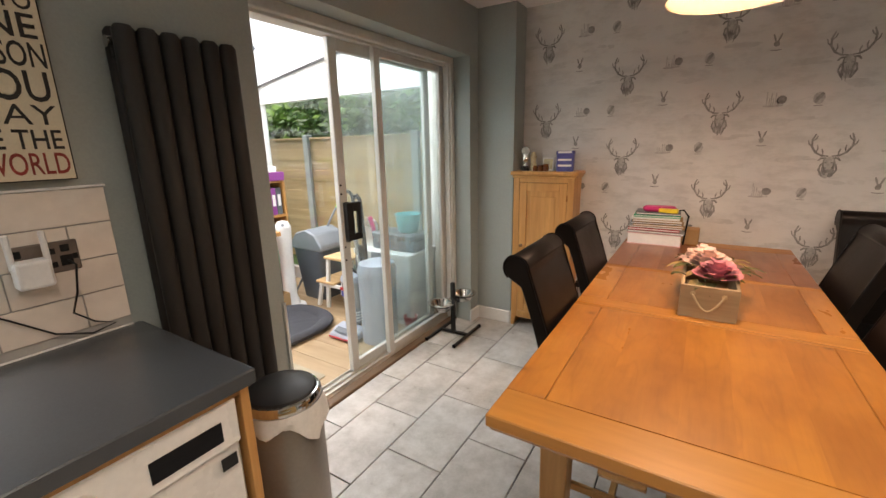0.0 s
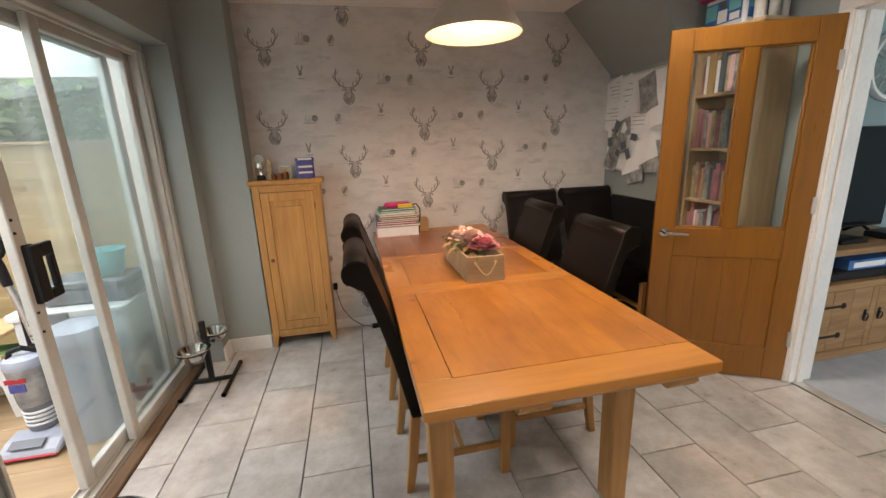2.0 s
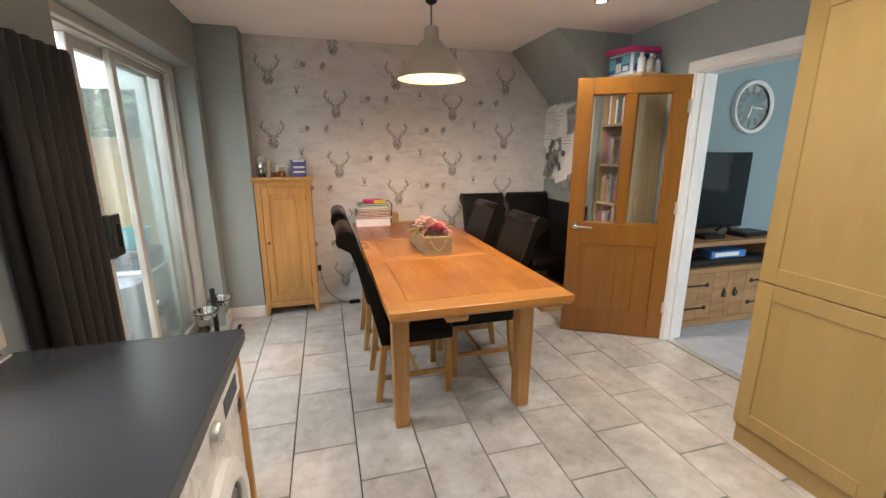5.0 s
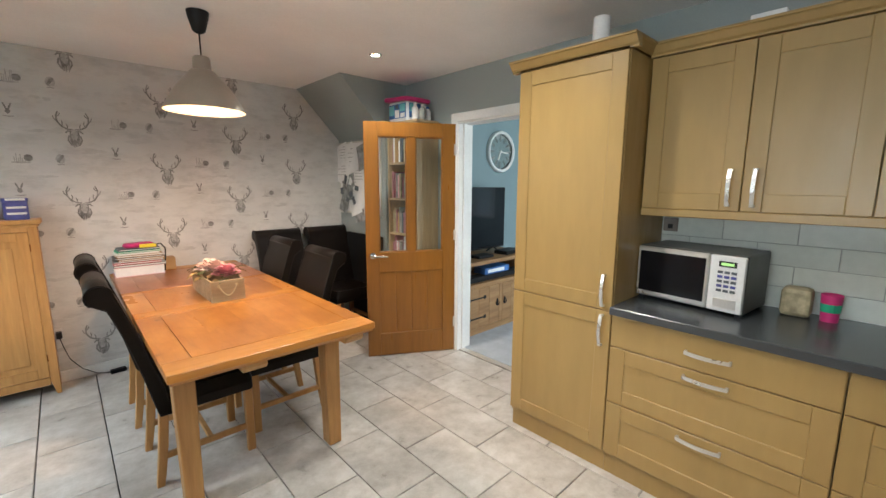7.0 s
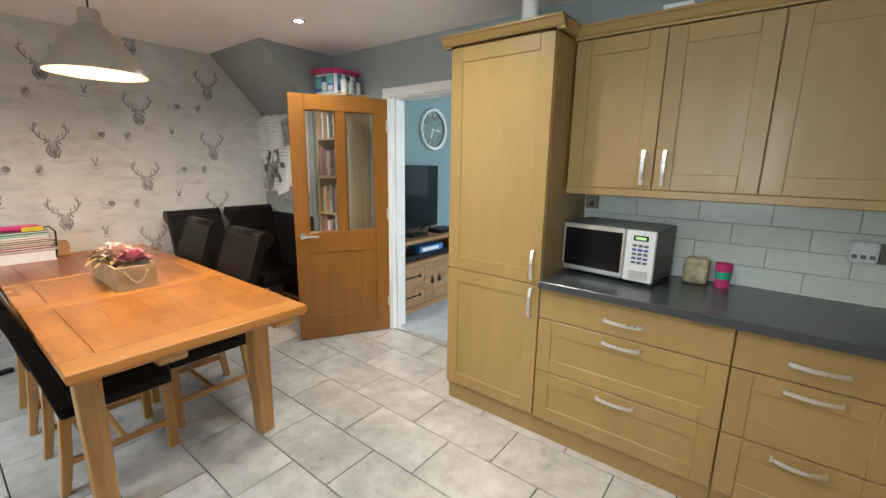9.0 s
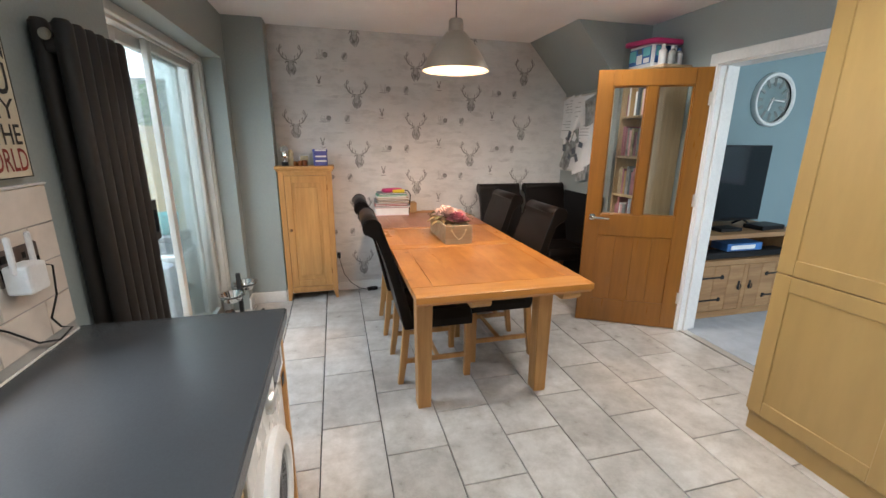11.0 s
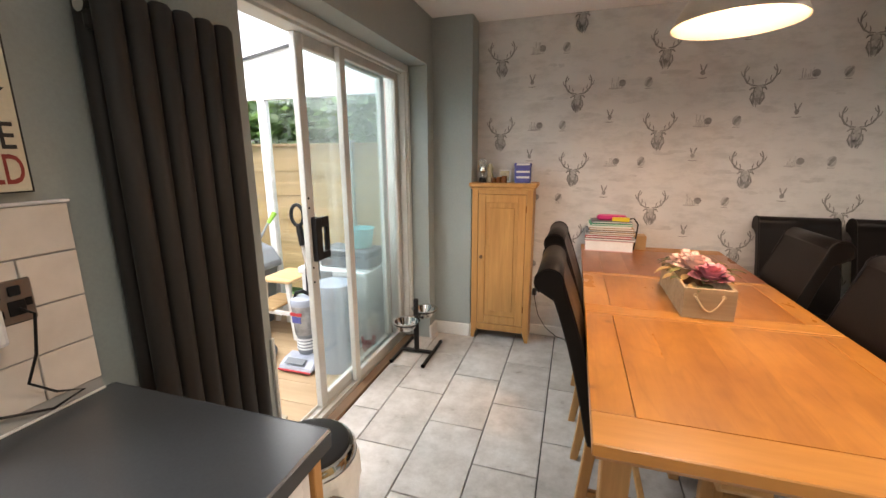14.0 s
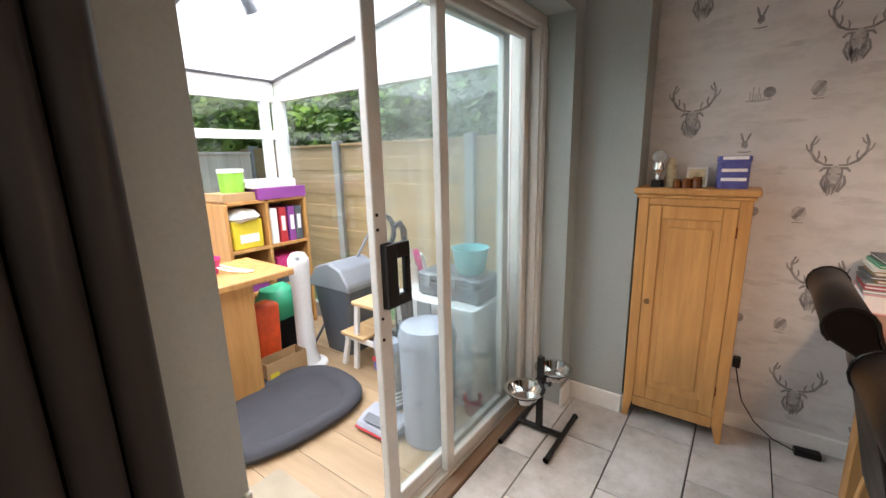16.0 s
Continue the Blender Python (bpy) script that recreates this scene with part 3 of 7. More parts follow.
for xx in (-2.15, -2.105, -2.06):
    box(xx - 0.004, 1.04, 0.017, xx + 0.004, 2.79, 0.034, 0.001, b)
part("track", b, ALU, slider, "worn metal bottom track")
part("sill_board", box(-2.05, 1.035, -0.01, -1.985, 2.80, 0.016, 0.006), wood("worn_hardwood", (0.10, 0.055, 0.03), (0.22, 0.13, 0.07), (14, 1, 14), 0.6), slider, "worn dark hardwood sill strip")
pane_f = part("fixed_panel", stile_frame(1.982, 2.76, 0.03, 2.02, -2.075, 0.055, 0.035), ALU_FRAME, slider)
p = part("pane", box(-2.079, 2.035, 0.08, -2.073, 2.71, 1.97), GLASS, pane_f)
p.visible_shadow = False
pane_s = part("sliding_panel", stile_frame(1.668, 2.635, 0.03, 2.02, -2.125, 0.062, 0.035), ALU_FRAME, slider)
p = part("pane", box(-2.128, 1.728, 0.088, -2.122, 2.575, 1.96), GLASS, pane_s)
p.visible_shadow = False
b = prism(rounded(1.690, 0.89, 1.735, 1.13, 0.008), 0.012, "x", -2.107)
for a in ((1.692, 0.895, 1.745, 1.125), (1.745, 0.895, 1.812, 0.935), (1.745, 1.070, 1.812, 1.125), (1.786, 0.935, 1.812, 1.070)):
    box(-2.100, a[0], a[1], -2.078, a[2], a[3], 0.004, b, 2)
part("handle", b, BLACK, pane_s, "black plastic D-shaped pull handle")
b = bmesh.new()
for zz in (0.78, 0.86, 1.18, 1.23):
    lathe([(0, 0), (0.006, 0), (0.006, 0.004), (0, 0.005)], (-2.1075, 1.682, zz), 8, b, pose(0, 0, 0, 0, 90, 0))
part("lock_fixing", b, BLACK, pane_s)
setting("jamb_strip", box(XW, 1.022, 0.0, XW + 0.012, 1.036, 0.78, 0.002), ALU_FRAME, "pale plastic edging strip on the wall corner", "trim")

# kitchen window on the west side
win = thing("window_1", "white upvc kitchen window with a tiled sill", "window", (-2.07, -0.52, 1.05), kind="structure")
part("window_frame", stile_frame(-1.20, 0.17, 1.05, 2.10, -2.07, 0.06, 0.06), UPVC, win)
sash = part("sash", stile_frame(-0.50, 0.112, 1.108, 2.042, -2.06, 0.06, 0.06), UPVC, win)
p = part("pane", box(-2.063, -0.445, 1.165, -2.057, 0.055, 1.985), GLASS_CLEAR, sash)
p.visible_shadow = False
sash = part("sash", stile_frame(-1.142, -0.50, 1.108, 2.042, -2.06, 0.06, 0.06), UPVC, win)
p = part("pane", box(-2.063, -1.085, 1.165, -2.057, -0.555, 1.985), GLASS_CLEAR, sash)
p.visible_shadow = False
part("mullion", box(-2.10, -0.53, 1.108, -2.08, -0.47, 2.042, 0.004), UPVC, win)
part("window_sill", box(-2.045, -1.20, 1.027, -1.835, 0.166, 1.049, 0.004), WALLTILE, win, "white tiled window sill")
b = box(-2.045, 0.160, 1.05, -1.846, 0.169, 1.35)
part("reveal_tiling", b, WGROUT, win)

# ---------- conservatory ----------
CX, CY0, CY1 = -4.55, 0.30, 2.92
setting("conservatory_floor", box(CX, CY0 - 0.1, -0.20, -2.15, CY1 + 0.1, -0.014), GROUT, "base under the laminate floor", "floor")
b = box(CX - 0.06, CY0 - 0.1, -0.2, CX, CY1 + 0.06, 0.06)
box(CX, CY1, -0.2, -2.15, CY1 + 0.06, 0.06, bm=b)
box(CX, CY0 - 0.1, -0.2, -2.15, CY0, 0.06, bm=b)
setting("conservatory_plinth", b, UPVC, "low white plinth of the conservatory", "wall")
cons = thing("window_2", "white upvc conservatory glazing", "conservatory window", (CX, CY1, 0), kind="structure")


def roof_z(x):
    return 2.09 + (x - CX) * (2.47 - 2.09) / (2.40)


b = bmesh.new()
for x in (CX + 0.005, -3.40, -2.26):
    box(x - (0.06 if x < -4.4 else 0.035), CY1 - 0.005, 0.06, x + (0.07 if x < -4.4 else 0.035), CY1 + 0.06, 1.93, 0.004, b)
box(CX, CY1, 1.915, -2.15, CY1 + 0.055, 1.985, 0.004, b)
box(CX, CY1, 0.06, -2.15, CY1 + 0.055, 0.13, 0.004, b)
part("side_frame", b, UPVC, cons)
b = prism([(CX, 1.98), (-2.15, 1.98), (-2.15, roof_z(-2.15)), (CX, roof_z(CX))], 0.04, "y", CY1 + 0.005)
part("gable_panel", b, UPVC, cons, "white panel under the sloping roof")
p = part("pane", box(-4.48, CY1 + 0.025, 0.13, -3.435, CY1 + 0.031, 1.915), GLASS_CLEAR, cons)
p.visible_shadow = False
p = part("pane", box(-3.365, CY1 + 0.025, 0.13, -2.295, CY1 + 0.031, 1.915), GLASS_CLEAR, cons)
p.visible_shadow = False
b = bmesh.new()
for y in (CY0, 1.10, 1.95, CY1 - 0.13):
    box(CX - 0.055, y, 0.06, CX + 0.005, y + 0.075, 2.09, 0.004, b)
for z in (0.06, 0.85, 1.60, 1.915):
    box(CX - 0.05, CY0, z, CX, CY1, z + (0.175 if z > 1.9 else 0.07), 0.004, b)
part("eaves_frame", b, UPVC, cons)
for y0, y1 in ((CY0 + 0.075, 1.10), (1.175, 1.95), (2.025, CY1 - 0.13)):
    for z0, z1 in ((0.92, 1.60), (1.67, 1.915)):
        p = part("pane", box(CX - 0.028, y0, z0, CX - 0.022, y1, z1), GLASS_CLEAR, cons)
        p.visible_shadow = False
    part("lower_panel", box(CX - 0.035, y0, 0.13, CX - 0.02, y1, 0.85), UPVC, cons)
b = box(CX, CY0 - 0.06, 0.06, -2.15, CY0, 1.98)
prism([(CX, 1.98), (-2.15, 1.98), (-2.15, roof_z(-2.15)), (CX, roof_z(CX))], 0.06, "y", CY0 - 0.06, bm=b)
setting("wall_conservatory_south", b, UPVC, "white panelled conservatory side", "wall")
t0 = roof_z(CX) + 0.005
b = prism([(CX - 0.12, t0), (-2.15, roof_z(-2.15)), (-2.15, roof_z(-2.15) + 0.025), (CX - 0.12, t0 + 0.02)], CY1 - CY0 + 0.2, "y", CY0 - 0.1)
setting("conservatory_roof", b, ROOF, "opal polycarbonate conservatory roof", "roof")
b = bmesh.new()
for y in (CY0, 1.05, 1.80, CY1 - 0.015):
    prism([(CX, roof_z(CX) - 0.004), (-2.15, roof_z(-2.15) - 0.004), (-2.15, roof_z(-2.15) - 0.022), (CX, roof_z(CX) - 0.022)], 0.022, "y", y - 0.011, bm=b)
box(CX, CY0, 2.075, CX + 0.02, CY1, 2.093, bm=b)
setting("roof_bar", b, mat("dark_glazing_bar", (0.10, 0.10, 0.10), 0.5), "slim dark roof glazing bars", "trim")
b = box(-2.19, CY0 - 0.1, 0.0, -2.152, 1.03, 2.5)
box(-2.19, 2.81, 0.0, -2.152, CY1, 2.5, bm=b)
box(-2.19, 1.03, 2.09, -2.152, 2.81, 2.5, bm=b)
setting("house_outer_wall", b, mat("cream_render", (0.62, 0.58, 0.52), 0.8), "cream rendered outer house wall", "wall")
setting("brick_edge", box(-2.185, 2.795, 0.0, -2.165, 2.83, 1.98, 0.003), BRICK, "strip of pink brick beside the patio doors", "trim")

# ---------- garden ----------
fence = thing("fence", "tall new timber garden fence with concrete posts", "fence", (-4, 4.0, -0.22), kind="structure")
SEG = 1.86
pieces = []
k = 0
for i in range(7):
    x0 = -12.50 + i * SEG
    part("post", box(x0 - 0.05, 3.96, -0.22, x0 + 0.05, 4.06, 1.62, 0.006), CONCRETE, fence)
    for j in range(12):
        bb = box(x0 + 0.05, 4.0 + 0.004 * (j % 2), -0.15 + j * 0.143, x0 + SEG - 0.05, 4.02, -0.15 + j * 0.143 + 0.149, 0.003)
        part("board", bb, FENCE, fence)
    part("capping", box(x0 + 0.05, 3.99, 1.562, x0 + SEG - 0.05, 4.04, 1.588, 0.003), FENCE, fence)
fence_b = thing("fence_panel", "pale weathered upright-boarded timber fence beyond the lawn", "fence", (-6.2, 1.0, -0.22), kind="structure")
PALE_FENCE = wood("silvered_fence_board", (0.50, 0.47, 0.42), (0.66, 0.63, 0.58), (14, 14, 1.0), 0.8)
for j in range(46):
    y0 = -2.2 + j * 0.125
    part("board", box(-6.22 + 0.006 * (j % 2), y0, -0.2, -6.20 + 0.006 * (j % 2), y0 + 0.132, 1.50, 0.003), PALE_FENCE, fence_b)
part("capping", box(-6.24, -2.2, 1.50, -6.17, 3.56, 1.53, 0.003), PALE_FENCE, fence_b)


def hedge(x0, y0, x1, y1, z1, n, seed, leaf, label):
    """A thick leafy screen: clumps of leaves with an uneven top."""
    rnd = random.Random(seed)
    clumps = [(rnd.uniform(x0, x1), rnd.uniform(y0, y1), rnd.uniform(0.5, 1.0) ** 0.7 * z1 * rnd.uniform(0.8, 1.08), rnd.uniform(0.22, 0.5)) for _ in range(n // 70)]
    verts, faces = [], []
    for _ in range(n):
        cx, cy, cz, r = rnd.choice(clumps)
        p = Vector((cx + rnd.gauss(0, r * 0.55), cy + rnd.gauss(0, r * 0.55), max(0.0, cz + rnd.gauss(0, r * 0.55))))
        u = Vector((rnd.gauss(0, 1), rnd.gauss(0, 1), rnd.gauss(0, 0.5))).normalized()
        w = u.orthogonal().normalized()
        s, i = rnd.uniform(0.045, 0.085), len(verts)
        verts += [p - u * s, p + w * s * 0.5, p + u * s, p - w * s * 0.5]
        faces.append((i, i + 1, i + 2, i + 3))
    me = bpy.data.meshes.new("hedge")
    me.from_pydata(verts, [], faces)
    me.materials.append(leaf)
    return tagged(new("hedge", me), label, "hedge", kind="stuff")


hedge(-11.0, 4.7, 0.5, 5.7, 2.9, 60000, 71, LEAF, "dense leafy green hedge behind the timber fence")
hedge(-8.2, -3.0, -7.0, 4.6, 2.6, 40000, 72, LEAF_B, "dense yellow-green hedge behind the pale fence")


def tree(at, h, r, n, seed, leaf, label):
    rnd = random.Random(seed)
    e = thing("tree", label, "tree", at)
    x, y, z = at
    bm = tube([(x, y, z), (x + 0.05, y, z + h * 0.3), (x - 0.03, y + 0.05, z + h * 0.6), (x, y, z + h * 0.85)], [0.13, 0.10, 0.07, 0.02], 8)
    for q in range(9):
        a = rnd.uniform(0, 6.28)
        zz = z + h * rnd.uniform(0.25, 0.7)
        tube([(x, y, zz), (x + r * 0.45 * math.cos(a), y + r * 0.45 * math.sin(a), zz + 0.4), (x + r * 0.8 * math.cos(a), y + r * 0.8 * math.sin(a), zz + 0.8)], [0.05, 0.03, 0.01], 5, bm)
    part("trunk", bm, BARK, e)
    verts, faces = [], []
    cl = [(rnd.gauss(0, r * 0.5), rnd.gauss(0, r * 0.5), rnd.uniform(0.12, 1.0) * h, rnd.uniform(0.3, 0.6)) for _ in range(110)]
    for _ in range(n):
        cx, cy, cz, cr = rnd.choice(cl)
        p = Vector((x + cx + rnd.gauss(0, cr * 0.6), y + cy + rnd.gauss(0, cr * 0.6), z + cz + rnd.gauss(0, cr * 0.5)))
        u = Vector((rnd.gauss(0, 1), rnd.gauss(0, 1), rnd.gauss(0, 0.5))).normalized()
        w = u.orthogonal().normalized()
        s = rnd.uniform(0.035, 0.07)
        i = len(verts)
        verts += [p - u * s, p + w * s * 0.45, p + u * s, p - w * s * 0.45]
        faces.append((i, i + 1, i + 2, i + 3))
    me = bpy.data.meshes.new("crown")
    me.from_pydata([v - Vector(at) for v in verts], [], faces)
    me.materials.append(leaf)
    ob = new("crown", me)
    ob.parent = e
    return e


for q, (tx, ty, th, tr, lf) in enumerate(((-7.6, 7.0, 4.0, 1.5, LEAF), (-5.6, 6.6, 3.6, 1.3, LEAF), (-3.8, 6.4, 3.9, 1.3, LEAF_B), (-2.0, 6.6, 3.6, 1.3, LEAF), (-9.9, 6.8, 4.0, 1.5, LEAF), (-10.2, 2.9, 3.6, 1.2, LEAF_B), (-10.0, 0.6, 3.5, 1.2, LEAF), (-12.4, 4.0, 4.2, 1.5, LEAF))):
    tree((tx, ty, -0.22), th, tr, 14000, 40 + q, lf, "leafy green garden tree behind the fence")


# ---------- dining table ----------
table = thing("dining_table", "extended honey oak dining table with framed top", "dining table", (-0.275, 1.93, 0))
TX0, TX1, TZ0, TZ1 = -0.73, 0.18, 0.752, 0.787


def top_section(y0, y1, front_rail, back_rail, field, name, boards, label=""):
    """A framed stretch of the top: side rails, end rails and boards laid lengthwise between them."""
    xa, xb = TX0 + 0.1110, TX1 - 0.0910
    ya, yb = y0 + front_rail, y1 - back_rail
    s = part(name, box(xa - 0.002, ya + 0.001, TZ0, xb + 0.002, yb - 0.001, TZ1 - 0.006), field, table, label)
    edges = [0.0]
    for w in boards:
        edges.append(edges[-1] + w / sum(boards))
    for a, c in zip(edges, edges[1:]):
        part("board", box(xa + (xb - xa) * a, ya + 0.0022, TZ1 - 0.012, xa + (xb - xa) * c, yb - 0.0015, TZ1 - 0.001), field, s)
    part("side_rail", box(TX0, ya, TZ0, TX0 + 0.1085, yb, TZ1, 0.002), field, s)
    part("side_rail", box(TX1 - 0.0885, ya, TZ0, TX1, yb, TZ1, 0.002), field, s)
    if front_rail:
        part("end_rail", box(TX0, y0, TZ0, TX1, ya - 0.0003, TZ1, 0.003), OAK_X, s)
    if back_rail:
        part("end_rail", box(TX0, yb + 0.0003, TZ0, TX1, y1, TZ1, 0.002), OAK_X, s)
    return s


top_section(0.765, 1.644, 0.135, 0.02, OAK_Y, "tabletop", (1.0, 1.35, 0.9, 1.2, 1.05))
top_section(1.647, 2.282, 0.09, 0.02, OAK_Y, "extension_leaf", (1.2, 0.9, 1.3, 1.0, 1.1))
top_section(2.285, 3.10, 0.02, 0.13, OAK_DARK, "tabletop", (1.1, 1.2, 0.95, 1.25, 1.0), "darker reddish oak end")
part("front_bead", prism([(0.768, 0.752), (0.778, 0.738), (1.6, 0.738), (1.6, 0.752)], TX1 - TX0 - 0.02, "x", TX0 + 0.01), OAK_X, table)
for lx in (TX0 + 0.053, TX1 - 0.145):
    for ly in (1.053, 2.745):
        bm = bmesh.new()
        prism([(lx, 0.66), (lx + 0.09, 0.66), (lx + 0.082, 0.0), (lx + 0.008, 0.0)], 0.085, "y", ly, 0.004, bm)
        box(lx, ly, 0.655, lx + 0.09, ly + 0.085, 0.738, 0.004, bm)
        part("leg", bm, OAK_Z, table)
for lx in (TX0 + 0.065, TX1 - 0.085):
    part("apron", box(lx, 1.14, 0.655, lx + 0.022, 2.745, 0.738, 0.002), OAK_Y, table)
for ly in (1.10, 2.77):
    part("apron", box(TX0 + 0.143, ly, 0.655, TX1 - 0.145, ly + 0.022, 0.738, 0.002), OAK_X, table)
for lx in (-0.46, 0.02):
    part("runner", prism([(0.79, 0.738), (1.60, 0.738), (1.60, 0.70), (0.80, 0.70), (0.782, 0.722)], 0.10, "x", lx, 0.002), OAK_Z, table, "pale oak extension runner")


# ---------- dining chairs ----------
def chair():
    e = thing("dining_chair", "high scroll-back dark brown leather dining chair with oak legs", "dining chair", (0, 0, 0), "chairs round the table")
    bm = prism(rounded(-0.215, -0.215, 0.215, 0.225, 0.03), 0.055, "z", 0.425)
    for v in bm.verts:
        if v.co.z > 0.47:
            v.co.x *= 0.93
            v.co.y *= 0.93
            v.co.z += 0.012 * (1 - (v.co.x / 0.22) ** 2)
    part("seat", bm, LEATHER, e, smooth=True)
    part("seat_frame", box(-0.215, -0.215, 0.365, 0.215, 0.22, 0.428, 0.012, seg=2), LEATHER, e)
    # back: one padded slab that leans and rolls over backwards at the top
    front, rear = [], []
    for k in range(13):
        s = k / 12
        z = 0.38 + s * 0.60
        lean = -0.185 - 0.130 * s - 0.040 * s ** 3
        th = 0.062 - 0.010 * s
        front.append((lean + th * 0.5, z))
        if k < 12:
            rear.append((lean - th * 0.5, z))
    roll = [(-0.381 + 0.050 * math.cos(radians(a)), 1.000 + 0.050 * math.sin(radians(a))) for a in range(0, 231, 23)]
    part("backrest", prism(front + roll + rear[::-1], 0.43, "x", -0.215, 0.0045), LEATHER, e, smooth=True)
    for sx in (-1, 1):
        line = [(sx * 0.2135, y, z) for y, z in front[1::3] + roll]
        part("piping", tube(line, 0.0045, 6), LEATHER, e, "stitched leather piping", True)
    for sx in (-1, 1):
        x0 = sx * 0.190
        part("leg", prism([(x0 - 0.021, 0.37), (x0 + 0.021, 0.37), (x0 + 0.017, 0), (x0 - 0.017, 0)], 0.040, "y", 0.175, 0.003), OAK_Z, e)
        bm = prism([(-0.215, 0.40), (-0.172, 0.40), (-0.196, 0.16), (-0.222, 0.0), (-0.255, 0.0), (-0.236, 0.16)], 0.036, "x", x0 - 0.018, 0.003)
        part("leg", bm, OAK_Z, e)
        part("stretcher", box(x0 - 0.011, -0.215, 0.135, x0 + 0.011, 0.18, 0.165, 0.003), OAK_Z, e)
    part("stretcher", box(-0.18, -0.01, 0.14, 0.18, 0.014, 0.162, 0.003), OAK_Z, e)
    return e


first = chair()
first.matrix_basis = pose(-0.490, 1.525, 0, 0, 0, -90)
copy_thing(first, pose(-0.500, 2.205, 0, 0, 0, -91))
copy_thing(first, pose(-0.015, 1.67, 0, 0, 0, 90))
copy_thing(first, pose(-0.005, 2.37, 0, 0, 0, 91))
for cx, rz in ((0.56, 180), (1.065, 180)):
    c = copy_thing(first, pose(cx, 2.655, 0, 0, 0, rz))
    c["label"] = "spare high scroll-back dark leather dining chair against the papered wall"
    c["group"] = "spare chairs against the wall"


# ---------- tall oak cupboard ----------
cup = thing("cupboard", "narrow light oak cupboard with one panelled door", "cupboard", (-1.295, 3.02, 0))
part("top", box(-1.562, 2.900, 1.215, -1.028, 3.128, 1.245, 0.006), CUP_OAK, cup)
part("cornice", box(-1.548, 2.910, 1.196, -1.042, 3.128, 1.216, 0.006), CUP_OAK, cup)
for sx in (-1.535, -1.075):
    bm = prism([(sx, 1.197), (sx + 0.02, 1.197), (sx + 0.02, 0.0), (sx, 0.0)], 0.2, "y", 2.925, 0.002)
    part("side_panel", bm, CUP_OAK, cup)
for sx, d in ((-1.537, 1), (-1.053, -1)):
    bm = prism([(sx, 1.197), (sx + d * 0.05, 1.197), (sx + d * 0.05, 0.10), (sx + d * 0.025, 0.0), (sx, 0.0)], 0.022, "y", 2.914, 0.002)
    part("front_post", bm, CUP_OAK, cup)
part("top_rail", box(-1.487, 2.916, 1.165, -1.103, 2.936, 1.197, 0.002), CUP_OAK, cup)
part("bottom_rail", box(-1.487, 2.914, 0.075, -1.103, 2.934, 0.13, 0.003), CUP_OAK, cup)
part("back_panel", box(-1.52, 3.105, 0.08, -1.07, 3.120, 1.197), CUP_OAK, cup)
cd = part("door", box(-1.425, 2.926, 0.20, -1.165, 2.938, 1.10), CUP_OAK, cup)
for a in ((-1.485, 0.133, -1.425, 1.162), (-1.165, 0.133, -1.105, 1.162)):
    part("stile", box(a[0], 2.916, a[1], a[2], 2.940, a[3], 0.003), CUP_OAK, cd)
for a in ((-1.425, 0.133, -1.165, 0.20), (-1.425, 1.10, -1.165, 1.162)):
    part("rail", box(a[0], 2.917, a[1], a[2], 2.940, a[3], 0.003), CUP_OAK, cd)
part("raised_field", box(-1.395, 2.921, 0.24, -1.195, 2.928, 1.06, 0.005), CUP_OAK, cd)
part("knob", lathe([(0.006, 0), (0.006, 0.012), (0.013, 0.016), (0.014, 0.024), (0.006, 0.030), (0, 0.031)], (-1.455, 2.916, 0.68), 12, m=pose(0, 0, 0, 90, 0, 0)), mat("turned_dark_oak", (0.16, 0.08, 0.03), 0.4), cd, "small turned dark wood knob", True)
for z in (0.25, 1.03):
    part("hinge", box(-1.106, 2.911, z, -1.100, 2.917, z + 0.05, 0.001), BROWN, cd)


cup.location.x, cup.scale.x = -1.311, 0.94


# ---------- pendant lamp ----------
lamp = thing("pendant_lamp", "brushed aluminium cone pendant lamp, lit, on a black ceiling rose", "pendant lamp", (-0.30, 1.69, 1.885))
at = (-0.30, 1.69, 0)
part("shade", lathe([(0.205, 1.885), (0.203, 1.893), (0.188, 1.922), (0.164, 1.966), (0.134, 2.012), (0.098, 2.056), (0.070, 2.088), (0.057, 2.102), (0.046, 2.106), (0.043, 2.165), (0.036, 2.174), (0.008, 2.177)], at, 48), SPUN, lamp, "brushed aluminium cone shade", True)
part("shade_lining", lathe([(0.201, 1.887), (0.184, 1.921), (0.160, 1.964), (0.130, 2.009), (0.094, 2.053), (0.03, 2.092), (0, 2.094)], at, 40), SHADE_IN, lamp, "white enamelled inside, coloured darker against the bulb's glare", True)
o = part("bulb", lathe([(0, 1.925), (0.018, 1.93), (0.030, 1.95), (0.030, 1.97), (0.016, 2.0), (0.013, 2.03), (0, 2.03)], at, 16), BULB, lamp, "glowing warm bulb", True)
o.visible_shadow = False
part("cord", tube([(-0.30, 1.69, 2.172), (-0.30, 1.69, 2.31)], 0.004, 8), BLACK, lamp)
part("ceiling_rose", lathe([(0.018, 2.295), (0.032, 2.305), (0.050, 2.37), (0.055, 2.404), (0, 2.405)], at, 24), BLACK, lamp, "black plastic ceiling rose", True)
